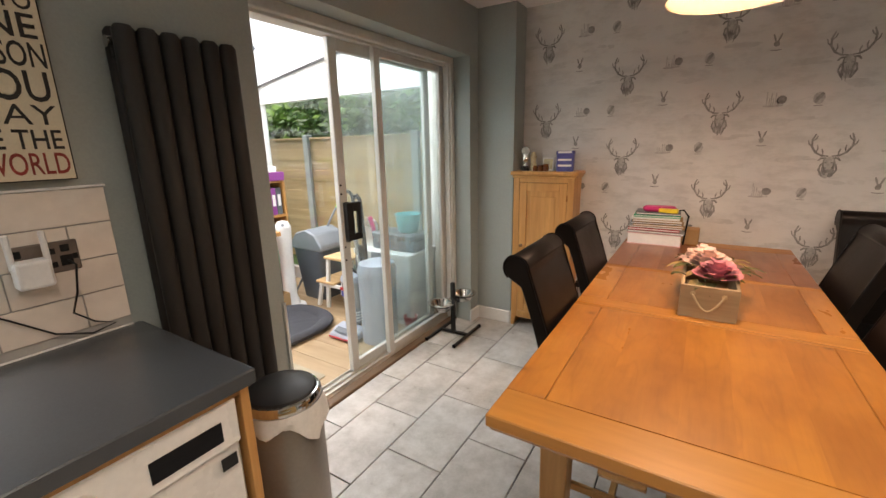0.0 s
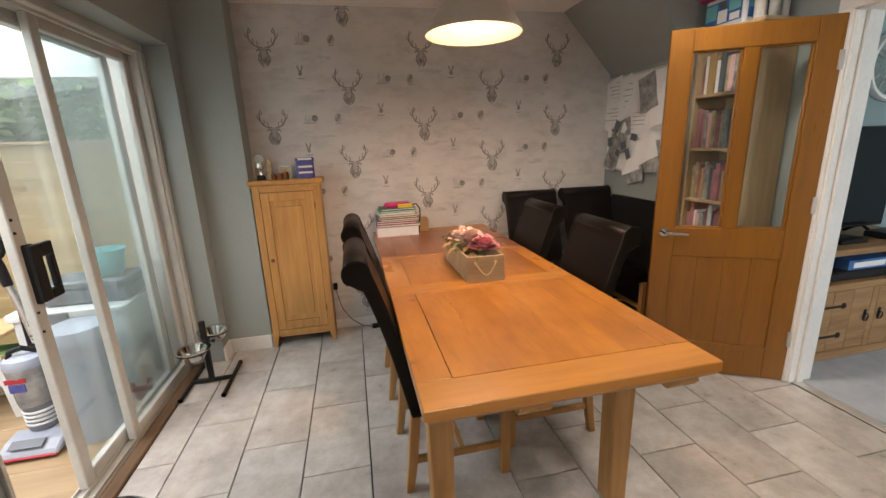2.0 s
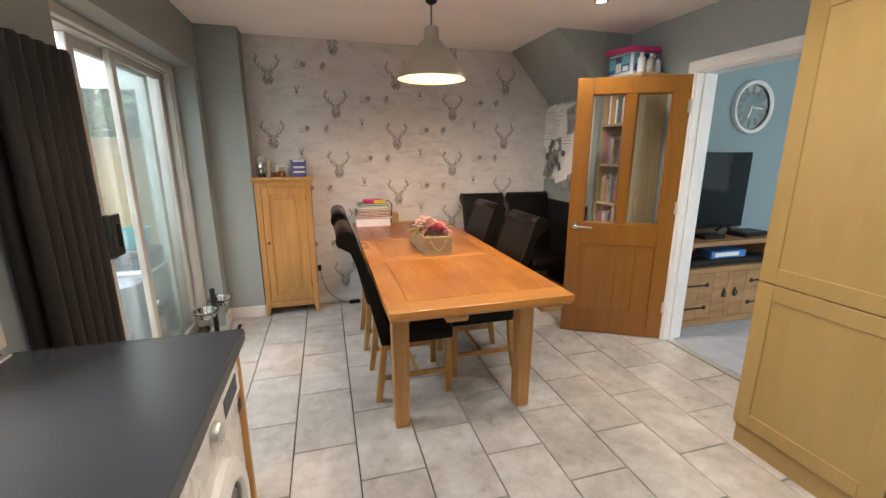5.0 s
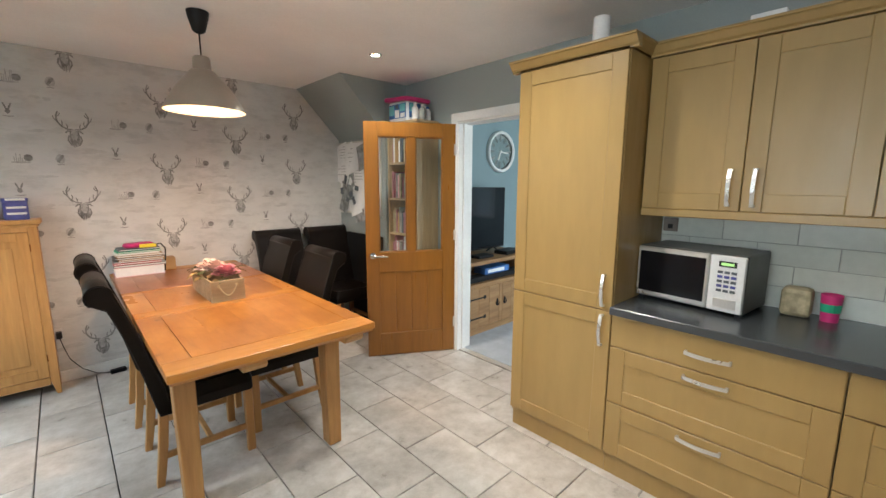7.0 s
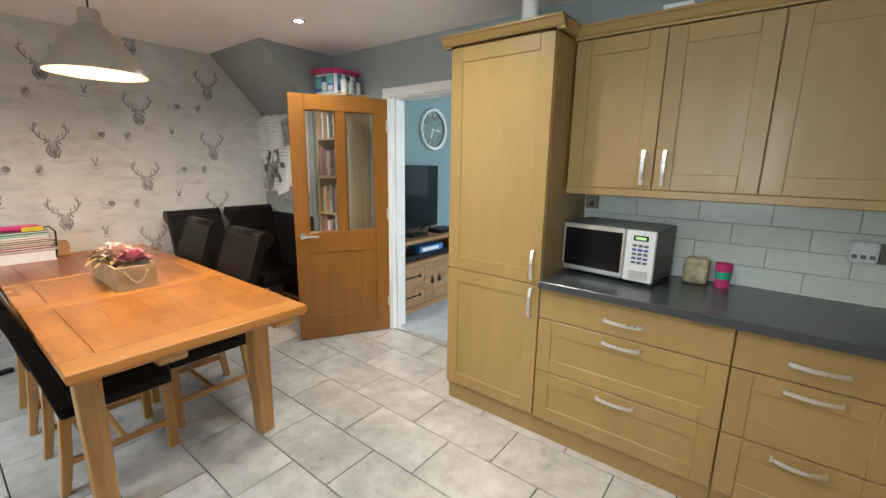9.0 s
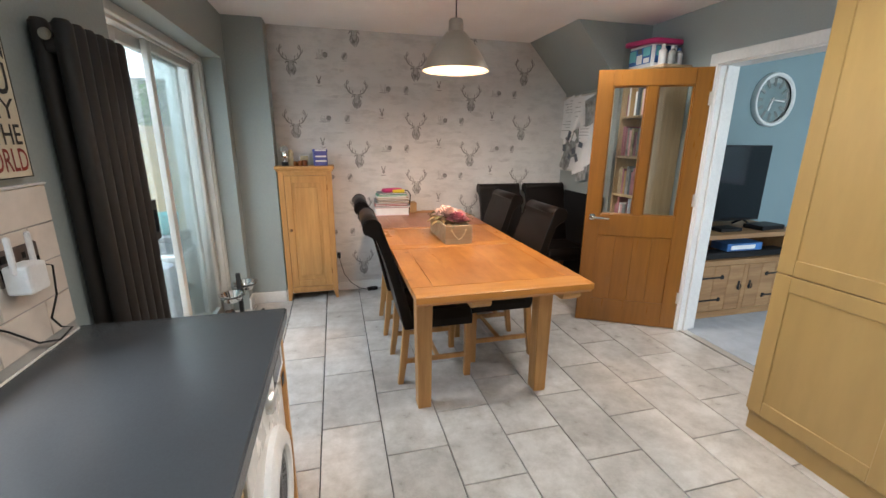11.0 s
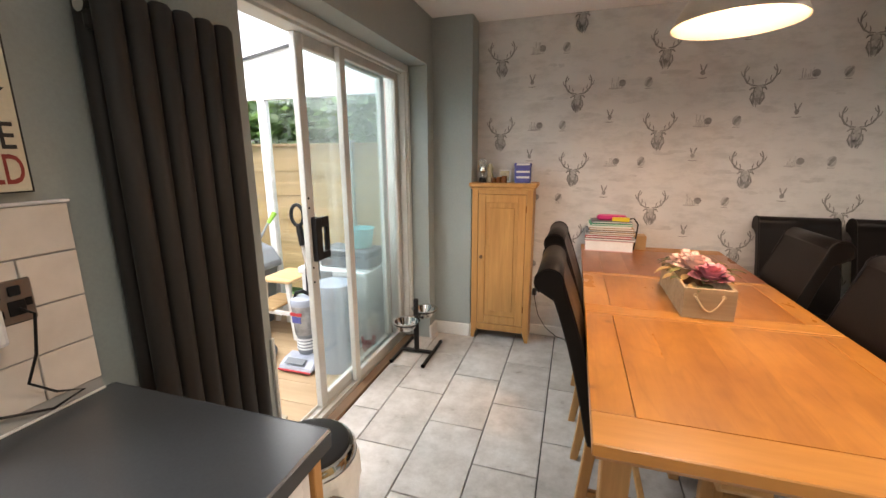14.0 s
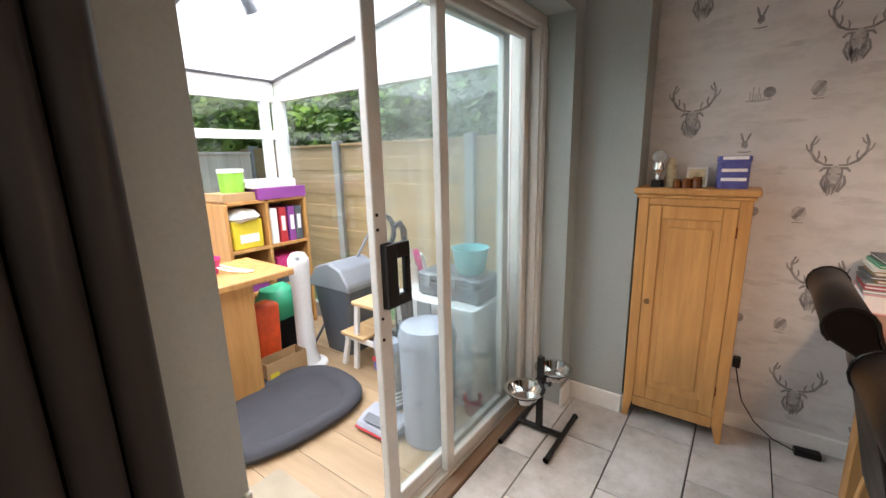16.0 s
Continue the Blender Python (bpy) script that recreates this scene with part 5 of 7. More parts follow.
for text, z, h, w, red in (("WORLD", 1.388, 0.057, 0.172, True), ("BE THE", 1.454, 0.049, 0.168, False), ("MAY", 1.516, 0.049, 0.168, False), ("YOU", 1.573, 0.076, 0.166, False), ("PERSON", 1.657, 0.060, 0.172, False), ("ONE", 1.726, 0.059, 0.166, False), ("BUT TO", 1.793, 0.043, 0.168, False), ("PERSON", 1.843, 0.050, 0.172, False)):
    bm = lettering(text, w, h, Matrix.Translation((-1.8245, 0.227, z)) @ Matrix(((0, 0, 1, 0), (1, 0, 0, 0), (0, 1, 0, 0), (0, 0, 0, 1))), 0.0 if text == "MAY" else 0.010)
    part("printed_word", bm, SIGN_RED if red else SIGN_BLACK, sign, "red printed word" if red else "")
for z in (1.905, 1.965, 2.03):
    part("printed_line", box(-1.8262, 0.225, z, -1.8245, 0.393, z + 0.04), SIGN_BLACK, sign)
bm = bmesh.new()
for a in ((0.210, 1.372, 0.2125, 2.13), (0.4055, 1.372, 0.408, 2.13), (0.210, 1.372, 0.408, 1.3745)):
    box(-1.827, a[0], a[1], -1.8252, a[2], a[3], 0, bm)
part("edge_line", bm, SIGN_BLACK, sign, "worn dark edge of the print")

# ---------- west wall socket, wifi repeater, speaker puck ----------
sk = thing("wall_socket", "dark pewter double wall socket with black inserts", "wall socket", (-1.842, 0.30, 1.13))
part("plate", box(-1.8435, 0.228, 1.118, -1.836, 0.375, 1.206, 0.003), PEWTER, sk)
for y in (0.245, 0.345):
    part("insert", box(-1.837, y - 0.014, 1.135, -1.834, y + 0.014, 1.165, 0.001), BLACK, sk)
    part("switch", box(-1.837, y - 0.010, 1.175, -1.832, y + 0.010, 1.195, 0.002), BLACK, sk)
for y, z in ((0.318, 1.142), (0.318, 1.180), (0.365, 1.158)):
    part("outlet", box(-1.837, y - 0.006, z - 0.008, -1.8345, y + 0.006, z + 0.008, 0.001), BLACK, sk)
rp = thing("wifi_repeater", "white plug-in wireless repeater with two upright aerials", "wifi repeater", (-1.81, 0.26, 1.10))
part("body", box(-1.833, 0.226, 1.098, -1.780, 0.300, 1.172, 0.008, seg=2), WHITE_PLASTIC, rp)
for y in (0.228, 0.298):
    part("aerial", box(-1.812, y - 0.007, 1.15, -1.800, y + 0.007, 1.245, 0.004), WHITE_PLASTIC, rp)
single("power_cable", tube([(-1.83, 0.345, 1.15), (-1.80, 0.352, 1.14), (-1.80, 0.340, 1.06), (-1.815, 0.325, 1.00), (-1.825, 0.370, 0.955), (-1.828, 0.420, 0.932), (-1.828, 0.36, 0.920), (-1.828, 0.28, 0.950), (-1.832, 0.20, 1.02), (-1.845, 0.155, 1.056), (-1.93, 0.11, 1.060)], 0.0028, 6), BLACK, "thin black power cable", "cable", smooth=True)
sd = thing("smart_speaker", "round black smart speaker puck on the window sill", "smart speaker", (-1.96, 0.07, 1.050))
part("body", lathe([(0, 1.050), (0.038, 1.050), (0.042, 1.056), (0.042, 1.078), (0.038, 1.083), (0, 1.083)], (-1.96, 0.07, 0), 28), BLACK, sd, "", True)
part("top", lathe([(0, 1.0845), (0.034, 1.0842), (0.036, 1.0825)], (-1.96, 0.07, 0), 28), MID_GREY, sd, "grey top plate", True)

# ---------- flower box on the table ----------
fb = thing("flower_box", "pale wooden planter box with rope handle and faux roses", "planter box", (-0.26, 1.86, TZ1))
bx0, bx1, by0, by1, bz = -0.354, -0.166, 1.682, 2.150, TZ1
part("front_board", box(bx0, by0, bz, bx1, by0 + 0.012, bz + 0.128, 0.002), BOX_WOOD, fb)
part("back_board", box(bx0, by1 - 0.012, bz, bx1, by1, bz + 0.128, 0.002), BOX_WOOD, fb)
part("side_board", box(bx0, by0 + 0.012, bz, bx0 + 0.012, by1 - 0.012, bz + 0.128, 0.002), BOX_WOOD, fb)
part("side_board", box(bx1 - 0.012, by0 + 0.012, bz, bx1, by1 - 0.012, bz + 0.128, 0.002), BOX_WOOD, fb)
part("base_board", box(bx0 + 0.012, by0 + 0.012, bz + 0.004, bx1 - 0.012, by1 - 0.012, bz + 0.016), BOX_WOOD, fb)
rope = [(-0.312 + 0.1 * k / 10, by0 - 0.008 - 0.006 * math.sin(math.pi * k / 10), bz + 0.095 - 0.058 * math.sin(math.pi * k / 10)) for k in range(11)]
part("rope_handle", tube(rope, 0.0042, 8), ROPE, fb, "looped natural rope handle", True)
for x in (-0.312, -0.212):
    part("rope_knot", lathe([(0.009, 0), (0.009, 0.004), (0, 0.005)], (x, by0, bz + 0.097), 10, None, pose(0, 0, 0, 90, 0, 0)), ROPE, fb)


def bloom(c, r, rnd):
    """A rose of many cupped petals."""
    verts, faces = [], []
    for ring in range(5):
        n, rr, tilt = 4 + 2 * ring, r * (0.18 + 0.2 * ring), 0.25 + 0.24 * ring
        for q in range(n):
            a = 6.2832 * (q + 0.5 * (ring % 2)) / n + rnd.uniform(-0.15, 0.15)
            out, side = Vector((math.cos(a), math.sin(a), 0)), Vector((-math.sin(a), math.cos(a), 0))
            base = Vector(c) + out * rr * 0.45 + Vector((0, 0, -r * 0.10 * ring))
            grow = out * math.sin(tilt) + Vector((0, 0, math.cos(tilt)))
            w = r * (0.26 + 0.09 * ring)
            hgt = r * rnd.uniform(0.55, 0.75)
            i = len(verts)
            for u in (0, 0.5, 0.85, 1.0):
                ww = w * (0.55 + 0.9 * u - 0.75 * u * u * u)
                curl = out * (0.18 * r * u ** 3)
                for s in (-1, 0, 1):
                    verts.append(base + grow * hgt * u + curl + side * ww * s + out * (-0.10 * r * (s * s)) + Vector((0, 0, 0.04 * r * rnd.uniform(-1, 1))))
            for u in range(3):
                for s in range(2):
                    k = i + 3 * u + s
                    faces.append((k, k + 1, k + 4, k + 3))
    bm = bmesh.new()
    vs = [bm.verts.new(v) for v in verts]
    for q in faces:
        bm.faces.new([vs[k] for k in q])
    return bm


rnd = random.Random(11)
for c, r, m in (((-0.240, 1.780, 0.955), 0.070, PETAL), ((-0.272, 1.885, 0.972), 0.068, PETAL_PALE), ((-0.290, 1.975, 0.962), 0.070, PETAL_PALE), ((-0.230, 1.975, 0.945), 0.052, PETAL_PALE), ((-0.215, 1.875, 0.940), 0.048, PETAL)):
    part("rose", bloom(c, r, rnd), m, fb, "", True)
for q in range(46):
    a = rnd.uniform(0, 6.2832)
    p = Vector((-0.262 + 0.085 * math.cos(a) + rnd.uniform(-0.03, 0.03), 1.915 + 0.165 * math.sin(a) + rnd.uniform(-0.03, 0.03), bz + 0.118 + rnd.uniform(0, 0.05)))
    out = Vector((math.cos(a) + rnd.uniform(-0.4, 0.4), math.sin(a) + rnd.uniform(-0.4, 0.4), rnd.uniform(-0.1, 0.6))).normalized()
    side = out.cross(Vector((0, 0, 1))).normalized()
    L, wd = rnd.uniform(0.045, 0.08), rnd.uniform(0.012, 0.019)
    bm = bmesh.new()
    rows = []
    for u in range(6):
        f = u / 5
        ww = wd * math.sin(math.pi * min(0.97, 0.08 + 0.9 * f))
        cpt = p + out * L * f + Vector((0, 0, -0.03 * f * f))
        rows.append([bm.verts.new(cpt - side * ww + Vector((0, 0, 0.004))), bm.verts.new(cpt), bm.verts.new(cpt + side * ww + Vector((0, 0, 0.004)))])
    for r0, r1 in zip(rows, rows[1:]):
        for k in range(2):
            bm.faces.new((r0[k], r0[k + 1], r1[k + 1], r1[k]))
    part("leaf", bm, LEAF_OLIVE if q % 3 else LEAF_TAN, fb, "", True)

# ---------- stack of folders and books at the table's far end ----------
rnd = random.Random(3)
z = TZ1
for q, (h, w, d, m, lab) in enumerate(((0.074, 0.315, 0.215, PINK_PALE, "thick pink-white lever arch folder"), (0.016, 0.33, 0.21, PAPER_GREY, "dark grey folder"), (0.016, 0.30, 0.20, RED, "dark red workbook"), (0.012, 0.31, 0.19, PAPER_GREY, "grey printed magazine"), (0.014, 0.29, 0.19, CARD, "brown notebook"), (0.012, 0.30, 0.18, MID_GREY, "slate covered workbook"), (0.018, 0.29, 0.18, CARD, "tan exercise book"), (0.016, 0.28, 0.18, PAPER, "white workbook"), (0.014, 0.27, 0.18, GREEN, "green exercise book"), (0.016, 0.26, 0.17, MID_GREY, "slate covered notebook"))):
    cx, cy, rz = -0.545 + rnd.uniform(-0.012, 0.012), 2.985 + rnd.uniform(-0.01, 0.0), rnd.uniform(-4, 4)
    e = thing("folder" if q == 0 else "book", lab + " in a stack on the table", "folder" if q == 0 else "book", (cx, cy, z), "paper stack on the table")
    t = min(0.0045, h / 3.4)
    for zz in (z, z + h - t):
        part("cover", turn(box(cx - w / 2, cy - d / 2, zz, cx + w / 2, cy + d / 2, zz + t, 0.001), (cx, cy, z), rz), m, e)
    part("page_block", turn(box(cx - w / 2 + 0.006, cy - d / 2 + 0.003, z + t, cx + w / 2 - 0.004, cy + d / 2 - 0.006, z + h - t), (cx, cy, z), rz), PAPER, e)
    z += h
bm = prism(rounded(-0.64, 2.93, -0.44, 3.03, 0.045), 0.034, "z", z, 0.012)
single("pencil_case", turn(bm, (-0.54, 2.98, z), 6), PINK, "bright pink pencil case on the stack", "pencil case")
single("card_box", turn(box(-0.54, 2.905, z + 0.0, -0.43, 2.945, z + 0.026, 0.003), (-0.48, 2.92, z), -8), YELLOW, "small yellow card box on the stack", "box")
single("cable", tube([(-0.44, 2.95, z + 0.012), (-0.40, 2.94, z + 0.02), (-0.37, 2.95, z - 0.02), (-0.375, 2.93, z - 0.07), (-0.385, 2.95, TZ1 + 0.005)], 0.005, 6), BLACK, "black charging cable hanging over the stack", "cable", smooth=True)
tr = thing("letter_tray", "brown wooden letter tray behind the stack", "tray", (-0.35, 3.03, TZ1))
part("tray_body", box(-0.42, 2.99, TZ1, -0.30, 3.09, TZ1 + 0.10, 0.004), CARD, tr)

# ---------- ornaments on the cupboard ----------
zt = 1.245
tp = thing("trophy", "small silver trophy figure on a black base", "trophy", (-1.475, 2.985, zt))
part("base", lathe([(0, zt), (0.030, zt), (0.026, zt + 0.035), (0, zt + 0.036)], (-1.475, 2.985, 0), 16), BLACK, tp)
part("stem", lathe([(0.014, zt + 0.035), (0.010, zt + 0.06), (0.026, zt + 0.085), (0.020, zt + 0.115), (0.006, zt + 0.125), (0, zt + 0.126)], (-1.475, 2.985, 0), 16), SILVER, tp, "", True)
part("disc", turn(lathe([(0, -0.006), (0.030, -0.006), (0.032, 0), (0.030, 0.006), (0, 0.006)], (-1.475, 2.985, zt + 0.145), 20, m=pose(0, 0, 0, 90, 0, 0)), (-1.475, 2.985, zt), 10), SILVER, tp, "silver disc", True)
fg = thing("ornament", "small mottled brown and silver ornament", "ornament", (-1.425, 3.02, zt))
part("body", lathe([(0, zt), (0.026, zt), (0.030, zt + 0.03), (0.020, zt + 0.07), (0.026, zt + 0.10), (0.014, zt + 0.135), (0, zt + 0.14)], (-1.425, 3.02, 0), 14), STONE, fg, "", True)
for x, r, h in ((-1.385, 0.018, 0.040), (-1.345, 0.022, 0.045), (-1.305, 0.022, 0.052)):
    e = thing("jar", "small amber brown glass jar on the cupboard", "jar", (x, 2.95, zt), "little jars")
    part("glass", lathe([(0, zt), (r, zt), (r, zt + h * 0.7), (r * 0.8, zt + h * 0.8), (0, zt + h * 0.8)], (x, 2.95, 0), 14), BROWN, e, "", True)
    part("lid", lathe([(r * 0.9, zt + h * 0.8), (r * 0.9, zt + h), (0, zt + h)], (x, 2.95, 0), 14), BROWN, e)
pf = thing("photo_frame", "small white photo frame", "photo frame", (-1.315, 3.03, zt))
bm = bmesh.new()
for a in ((-1.36, zt, -1.35, zt + 0.095), (-1.28, zt, -1.27, zt + 0.095), (-1.35, zt, -1.28, zt + 0.01), (-1.35, zt + 0.085, -1.28, zt + 0.095)):
    box(a[0], 3.025, a[1], a[2], 3.04, a[3], 0.002, bm)
part("rim", turn(bm, (-1.315, 3.03, zt), 0, -8), WHITE, pf)
part("picture", turn(box(-1.35, 3.030, zt + 0.01, -1.28, 3.036, zt + 0.085), (-1.315, 3.03, zt), 0, -8), STONE, pf, "plain muted picture")
tn = thing("storage_tin", "blue-violet printed tin with white lettering", "tin", (-1.175, 2.99, zt))
part("tin_body", turn(prism(rounded(-1.235, 2.945, -1.115, 3.035, 0.02), 0.115, "z", zt, 0.003), (-1.175, 2.99, zt), 8), LILAC, tn)
part("tin_lid", turn(prism(rounded(-1.238, 2.942, -1.112, 3.038, 0.02), 0.028, "z", zt + 0.115, 0.004), (-1.175, 2.99, zt), 8), LILAC, tn)
for r0 in (0.035, 0.075, 0.128):
    part("lettering_bar", turn(box(-1.222, 2.9405, zt + r0, -1.128, 2.9445, zt + r0 + 0.014, 0.001), (-1.175, 2.99, zt), 8), PAPER, tn, "white unreadable lettering")

# ---------- plug, cable and adaptor by the cupboard ----------
single("plug", box(-1.078, 3.085, 0.345, -1.045, YN, 0.395, 0.006, seg=2), BLACK, "black plug in a wall socket", "plug", at=(-1.06, YN, 0.345))
single("socket_plate", box(-1.13, 3.122, 0.33, -1.04, YN, 0.415, 0.003), WHITE_PLASTIC, "white wall socket behind the cupboard", "wall socket", at=(-1.085, YN, 0.33))
single("appliance_cable", tube([(-1.06, 3.09, 0.35), (-1.045, 3.075, 0.28), (-1.02, 3.08, 0.18), (-0.96, 3.07, 0.09), (-0.88, 3.06, 0.03), (-0.80, 3.055, 0.008), (-0.75, 3.05, 0.008)], 0.003, 6), BLACK, "black cable trailing to the floor", "cable", smooth=True)
single("power_adaptor", turn(box(-0.80, 3.03, 0, -0.70, 3.075, 0.03, 0.005, seg=2), (-0.75, 3.05, 0), 6), BLACK, "black power adaptor on the floor", "power adaptor")

# ---------- raised dog bowls ----------
db = thing("bowl_stand", "black metal raised dog bowl stand with two steel bowls", "dog bowl stand", (-1.86, 2.52, 0))
for x in (-1.975, -1.735):
    part("foot", tube([(x, 2.315, 0.014), (x, 2.72, 0.014)], 0.013, 10), IRON_BLACK, db)
    for y in (2.315, 2.715):
        part("end_cap", tube([(x, y, 0.014), (x, y + 0.012, 0.014)], 0.0155, 10), BLACK, db)
part("cross_bar", box(-1.975, 2.505, 0.012, -1.735, 2.535, 0.030, 0.003), IRON_BLACK, db)
part("post", box(-1.872, 2.505, 0.028, -1.842, 2.535, 0.425, 0.003), IRON_BLACK, db)
part("collar", box(-1.880, 2.495, 0.270, -1.834, 2.545, 0.305, 0.006), BLACK, db)
part("knob", lathe([(0.004, 0), (0.004, 0.02), (0.012, 0.022), (0.012, 0.034), (0, 0.035)], (-1.834, 2.52, 0.288), 10, m=pose(0, 0, 0, 0, 90, 0)), BLACK, db)
for cy, cx in ((2.395, -1.885), (2.665, -1.845)):
    zb = 0.290
    ring = part("bowl_ring", tube([(cx + 0.088 * math.cos(6.2832 * k / 24), cy + 0.088 * math.sin(6.2832 * k / 24), zb) for k in range(25)], 0.004, 6), IRON_BLACK, db)
    part("arm", tube([(-1.857, 2.52, zb - 0.004), (cx, cy + (0.088 if cy < 2.52 else -0.088), zb)], 0.005, 6), IRON_BLACK, db)
    part("bowl", lathe([(0, zb - 0.05), (0.055, zb - 0.05), (0.062, zb - 0.045), (0.085, zb + 0.004), (0.100, zb + 0.010), (0.100, zb + 0.013), (0.082, zb + 0.010), (0.060, zb - 0.042), (0, zb - 0.044)], (cx, cy, 0), 32), CHROME, db, "shiny stainless steel bowl", True)

# ---------- steel bin at the end of the worktop ----------
BX, BY = -1.475, 0.715
bn = thing("waste_bin", "tall taupe steel waste bin with black lid and white liner", "waste bin", (BX, BY, 0))
part("body", lathe([(0, 0), (0.124, 0), (0.127, 0.006), (0.127, 0.64), (0.123, 0.645)], (BX, BY, 0), 36), mat("taupe_metallic", (0.30, 0.28, 0.26), 0.35, 0.6, var=0.06), bn, "", True)
part("steel_rim", lathe([(0.128, 0.635), (0.130, 0.645), (0.130, 0.668), (0.122, 0.680), (0.114, 0.682)], (BX, BY, 0), 36), CHROME, bn, "bright steel rim", True)
part("lid", lathe([(0.116, 0.681), (0.110, 0.690), (0.08, 0.698), (0, 0.702)], (BX, BY, 0), 36), BLACK, bn, "black swing lid", True)
bm = bmesh.new()
ring0, ring1, ring2 = [], [], []
rnd = random.Random(8)
for k in range(72):
    a = 6.2832 * k / 72
    sag = 0.075 + 0.035 * math.sin(2 * a + 0.6) + 0.02 * math.sin(5 * a + 1.1) + rnd.uniform(-0.004, 0.004)
    ring0.append(bm.verts.new((BX + 0.132 * math.cos(a), BY + 0.132 * math.sin(a), 0.650)))
    rr = 0.140 + 0.004 * math.sin(9 * a) + rnd.uniform(-0.002, 0.003)
    ring1.append(bm.verts.new((BX + rr * math.cos(a), BY + rr * math.sin(a), 0.648 - sag * 0.5)))
    rr = 0.139 + 0.006 * math.sin(7 * a + 2) + rnd.uniform(-0.002, 0.004)
    ring2.append(bm.verts.new((BX + rr * math.cos(a), BY + rr * math.sin(a), 0.642 - sag)))
for r0, r1 in ((ring0, ring1), (ring1, ring2)):
    for k in range(72):
        bm.faces.new((r0[k], r0[(k + 1) % 72], r1[(k + 1) % 72], r1[k]))
part("liner", bm, BAG, bn, "crumpled white bin liner edge", True)

bn.scale.z = 0.95

# ---------- microwave and things on the worktop ----------
mwv = thing("microwave", "silver microwave oven with black window and keypad", "microwave", (1.385, -0.36, 0.906))
C = (1.385, -0.36, 0.906)


def mw(name, b, m, lab="", par=None):
    return part(name, turn(b, C, -6), m, par or mwv, lab)


mw("body", box(1.235, -0.60, 0.918, 1.525, -0.12, 1.185, 0.006), mat("dark_enamel_case", (0.075, 0.078, 0.078), 0.4))
mdoor = mw("door", box(1.214, -0.455, 0.925, 1.234, -0.122, 1.180, 0.006), STEEL, "silver framed door")
mw("door_window", box(1.2115, -0.442, 0.952, 1.2145, -0.136, 1.158, 0.001), DARK_GLOSS, "dark oval mesh window", mdoor)
mw("control_panel", box(1.214, -0.598, 0.925, 1.234, -0.459, 1.180, 0.004), WHITE_PLASTIC, "pale control panel")
mw("display", box(1.2115, -0.565, 1.130, 1.2145, -0.495, 1.156, 0.001), BLACK)
mw("display_glow", box(1.2105, -0.555, 1.137, 1.2118, -0.505, 1.149), GREEN_LED, "dim green clock digits")
for r0 in range(5):
    for q in range(3):
        mw("key", box(1.211, -0.568 + q * 0.027, 1.100 - r0 * 0.021, 1.2145, -0.547 + q * 0.027, 1.112 - r0 * 0.021, 0.001), LILAC if r0 % 2 else MID_GREY)
mw("open_button", box(1.2105, -0.575, 0.940, 1.2145, -0.485, 0.985, 0.002), STEEL)
for yy in (-0.58, -0.14):
    for xx in (1.25, 1.50):
        mw("rubber_foot", box(xx - 0.012, yy - 0.012, 0.906, xx + 0.012, yy + 0.012, 0.919), BLACK)
st = thing("stone_pot", "sand coloured shaggy stoneware pot", "pot", (1.47, -0.735, 0.906))
part("pot_body", box(1.42, -0.785, 0.906, 1.52, -0.675, 1.035, 0.02, seg=2), STONE, st)
cp = thing("cup", "pink and green plastic cup", "cup", (1.46, -0.845, 0.906))
part("cup_body", lathe([(0, 0.906), (0.030, 0.906), (0.038, 1.025), (0.035, 1.025), (0.028, 0.912), (0, 0.912)], (1.46, -0.845, 0), 20), PINK, cp, "", True)
part("band", lathe([(0.0335, 0.95), (0.0365, 0.985), (0.0362, 0.986), (0.033, 0.949)], (1.46, -0.845, 0), 20), GREEN, cp, "green band")
sk = thing("wall_socket", "dark pewter double wall socket over the worktop", "wall socket", (1.55, -1.40, 1.09))
part("plate", box(1.542, -1.475, 1.092, 1.5515, -1.325, 1.180, 0.003), PEWTER, sk)
for y in (-1.44, -1.36):
    part("insert", box(1.540, y - 0.014, 1.105, 1.5425, y + 0.014, 1.135, 0.001), BLACK, sk)
    part("switch", box(1.538, y - 0.008, 1.15, 1.5425, y + 0.008, 1.168, 0.002), BLACK, sk)
pa = thing("plug_adaptor", "white plug-in adaptor block", "adaptor", (1.52, -1.31, 1.10))
part("body", box(1.497, -1.365, 1.095, 1.541, -1.275, 1.188, 0.012, seg=2), WHITE_PLASTIC, pa)
for q in range(3):
    part("outlet", box(1.4955, -1.355 + q * 0.028, 1.115, 1.498, -1.338 + q * 0.028, 1.132, 0.002), MID_GREY, pa)
sk = thing("wall_socket", "dark pewter wall socket beside the tall unit", "wall socket", (1.55, -0.135, 1.255))
part("plate", box(1.542, -0.185, 1.235, 1.5515, -0.11, 1.31, 0.003), PEWTER, sk)
part("insert", box(1.540, -0.160, 1.250, 1.5425, -0.135, 1.275, 0.001), BLACK, sk)

# on top of the units
single("paper_tube", lathe([(0, 2.111), (0.043, 2.111), (0.040, 2.30), (0.036, 2.30), (0.036, 2.13)], (1.10, 0.10, 0), 20), PAPER, "white paper tube on the tall unit", "tube", smooth=True)
e = thing("book", "red and white book lying on the wall cabinets", "book", (1.36, -0.50, 2.091))
part("cover", box(1.25, -0.60, 2.091, 1.45, -0.36, 2.165, 0.002), RED, e)
part("page_block", box(1.246, -0.60, 2.165, 1.45, -0.48, 2.19, 0.002), PAPER, e)
single("cereal_box", box(1.30, -1.50, 2.091, 1.45, -1.22, 2.20, 0.002), ORANGE, "orange printed carton on the wall cabinets", "carton")

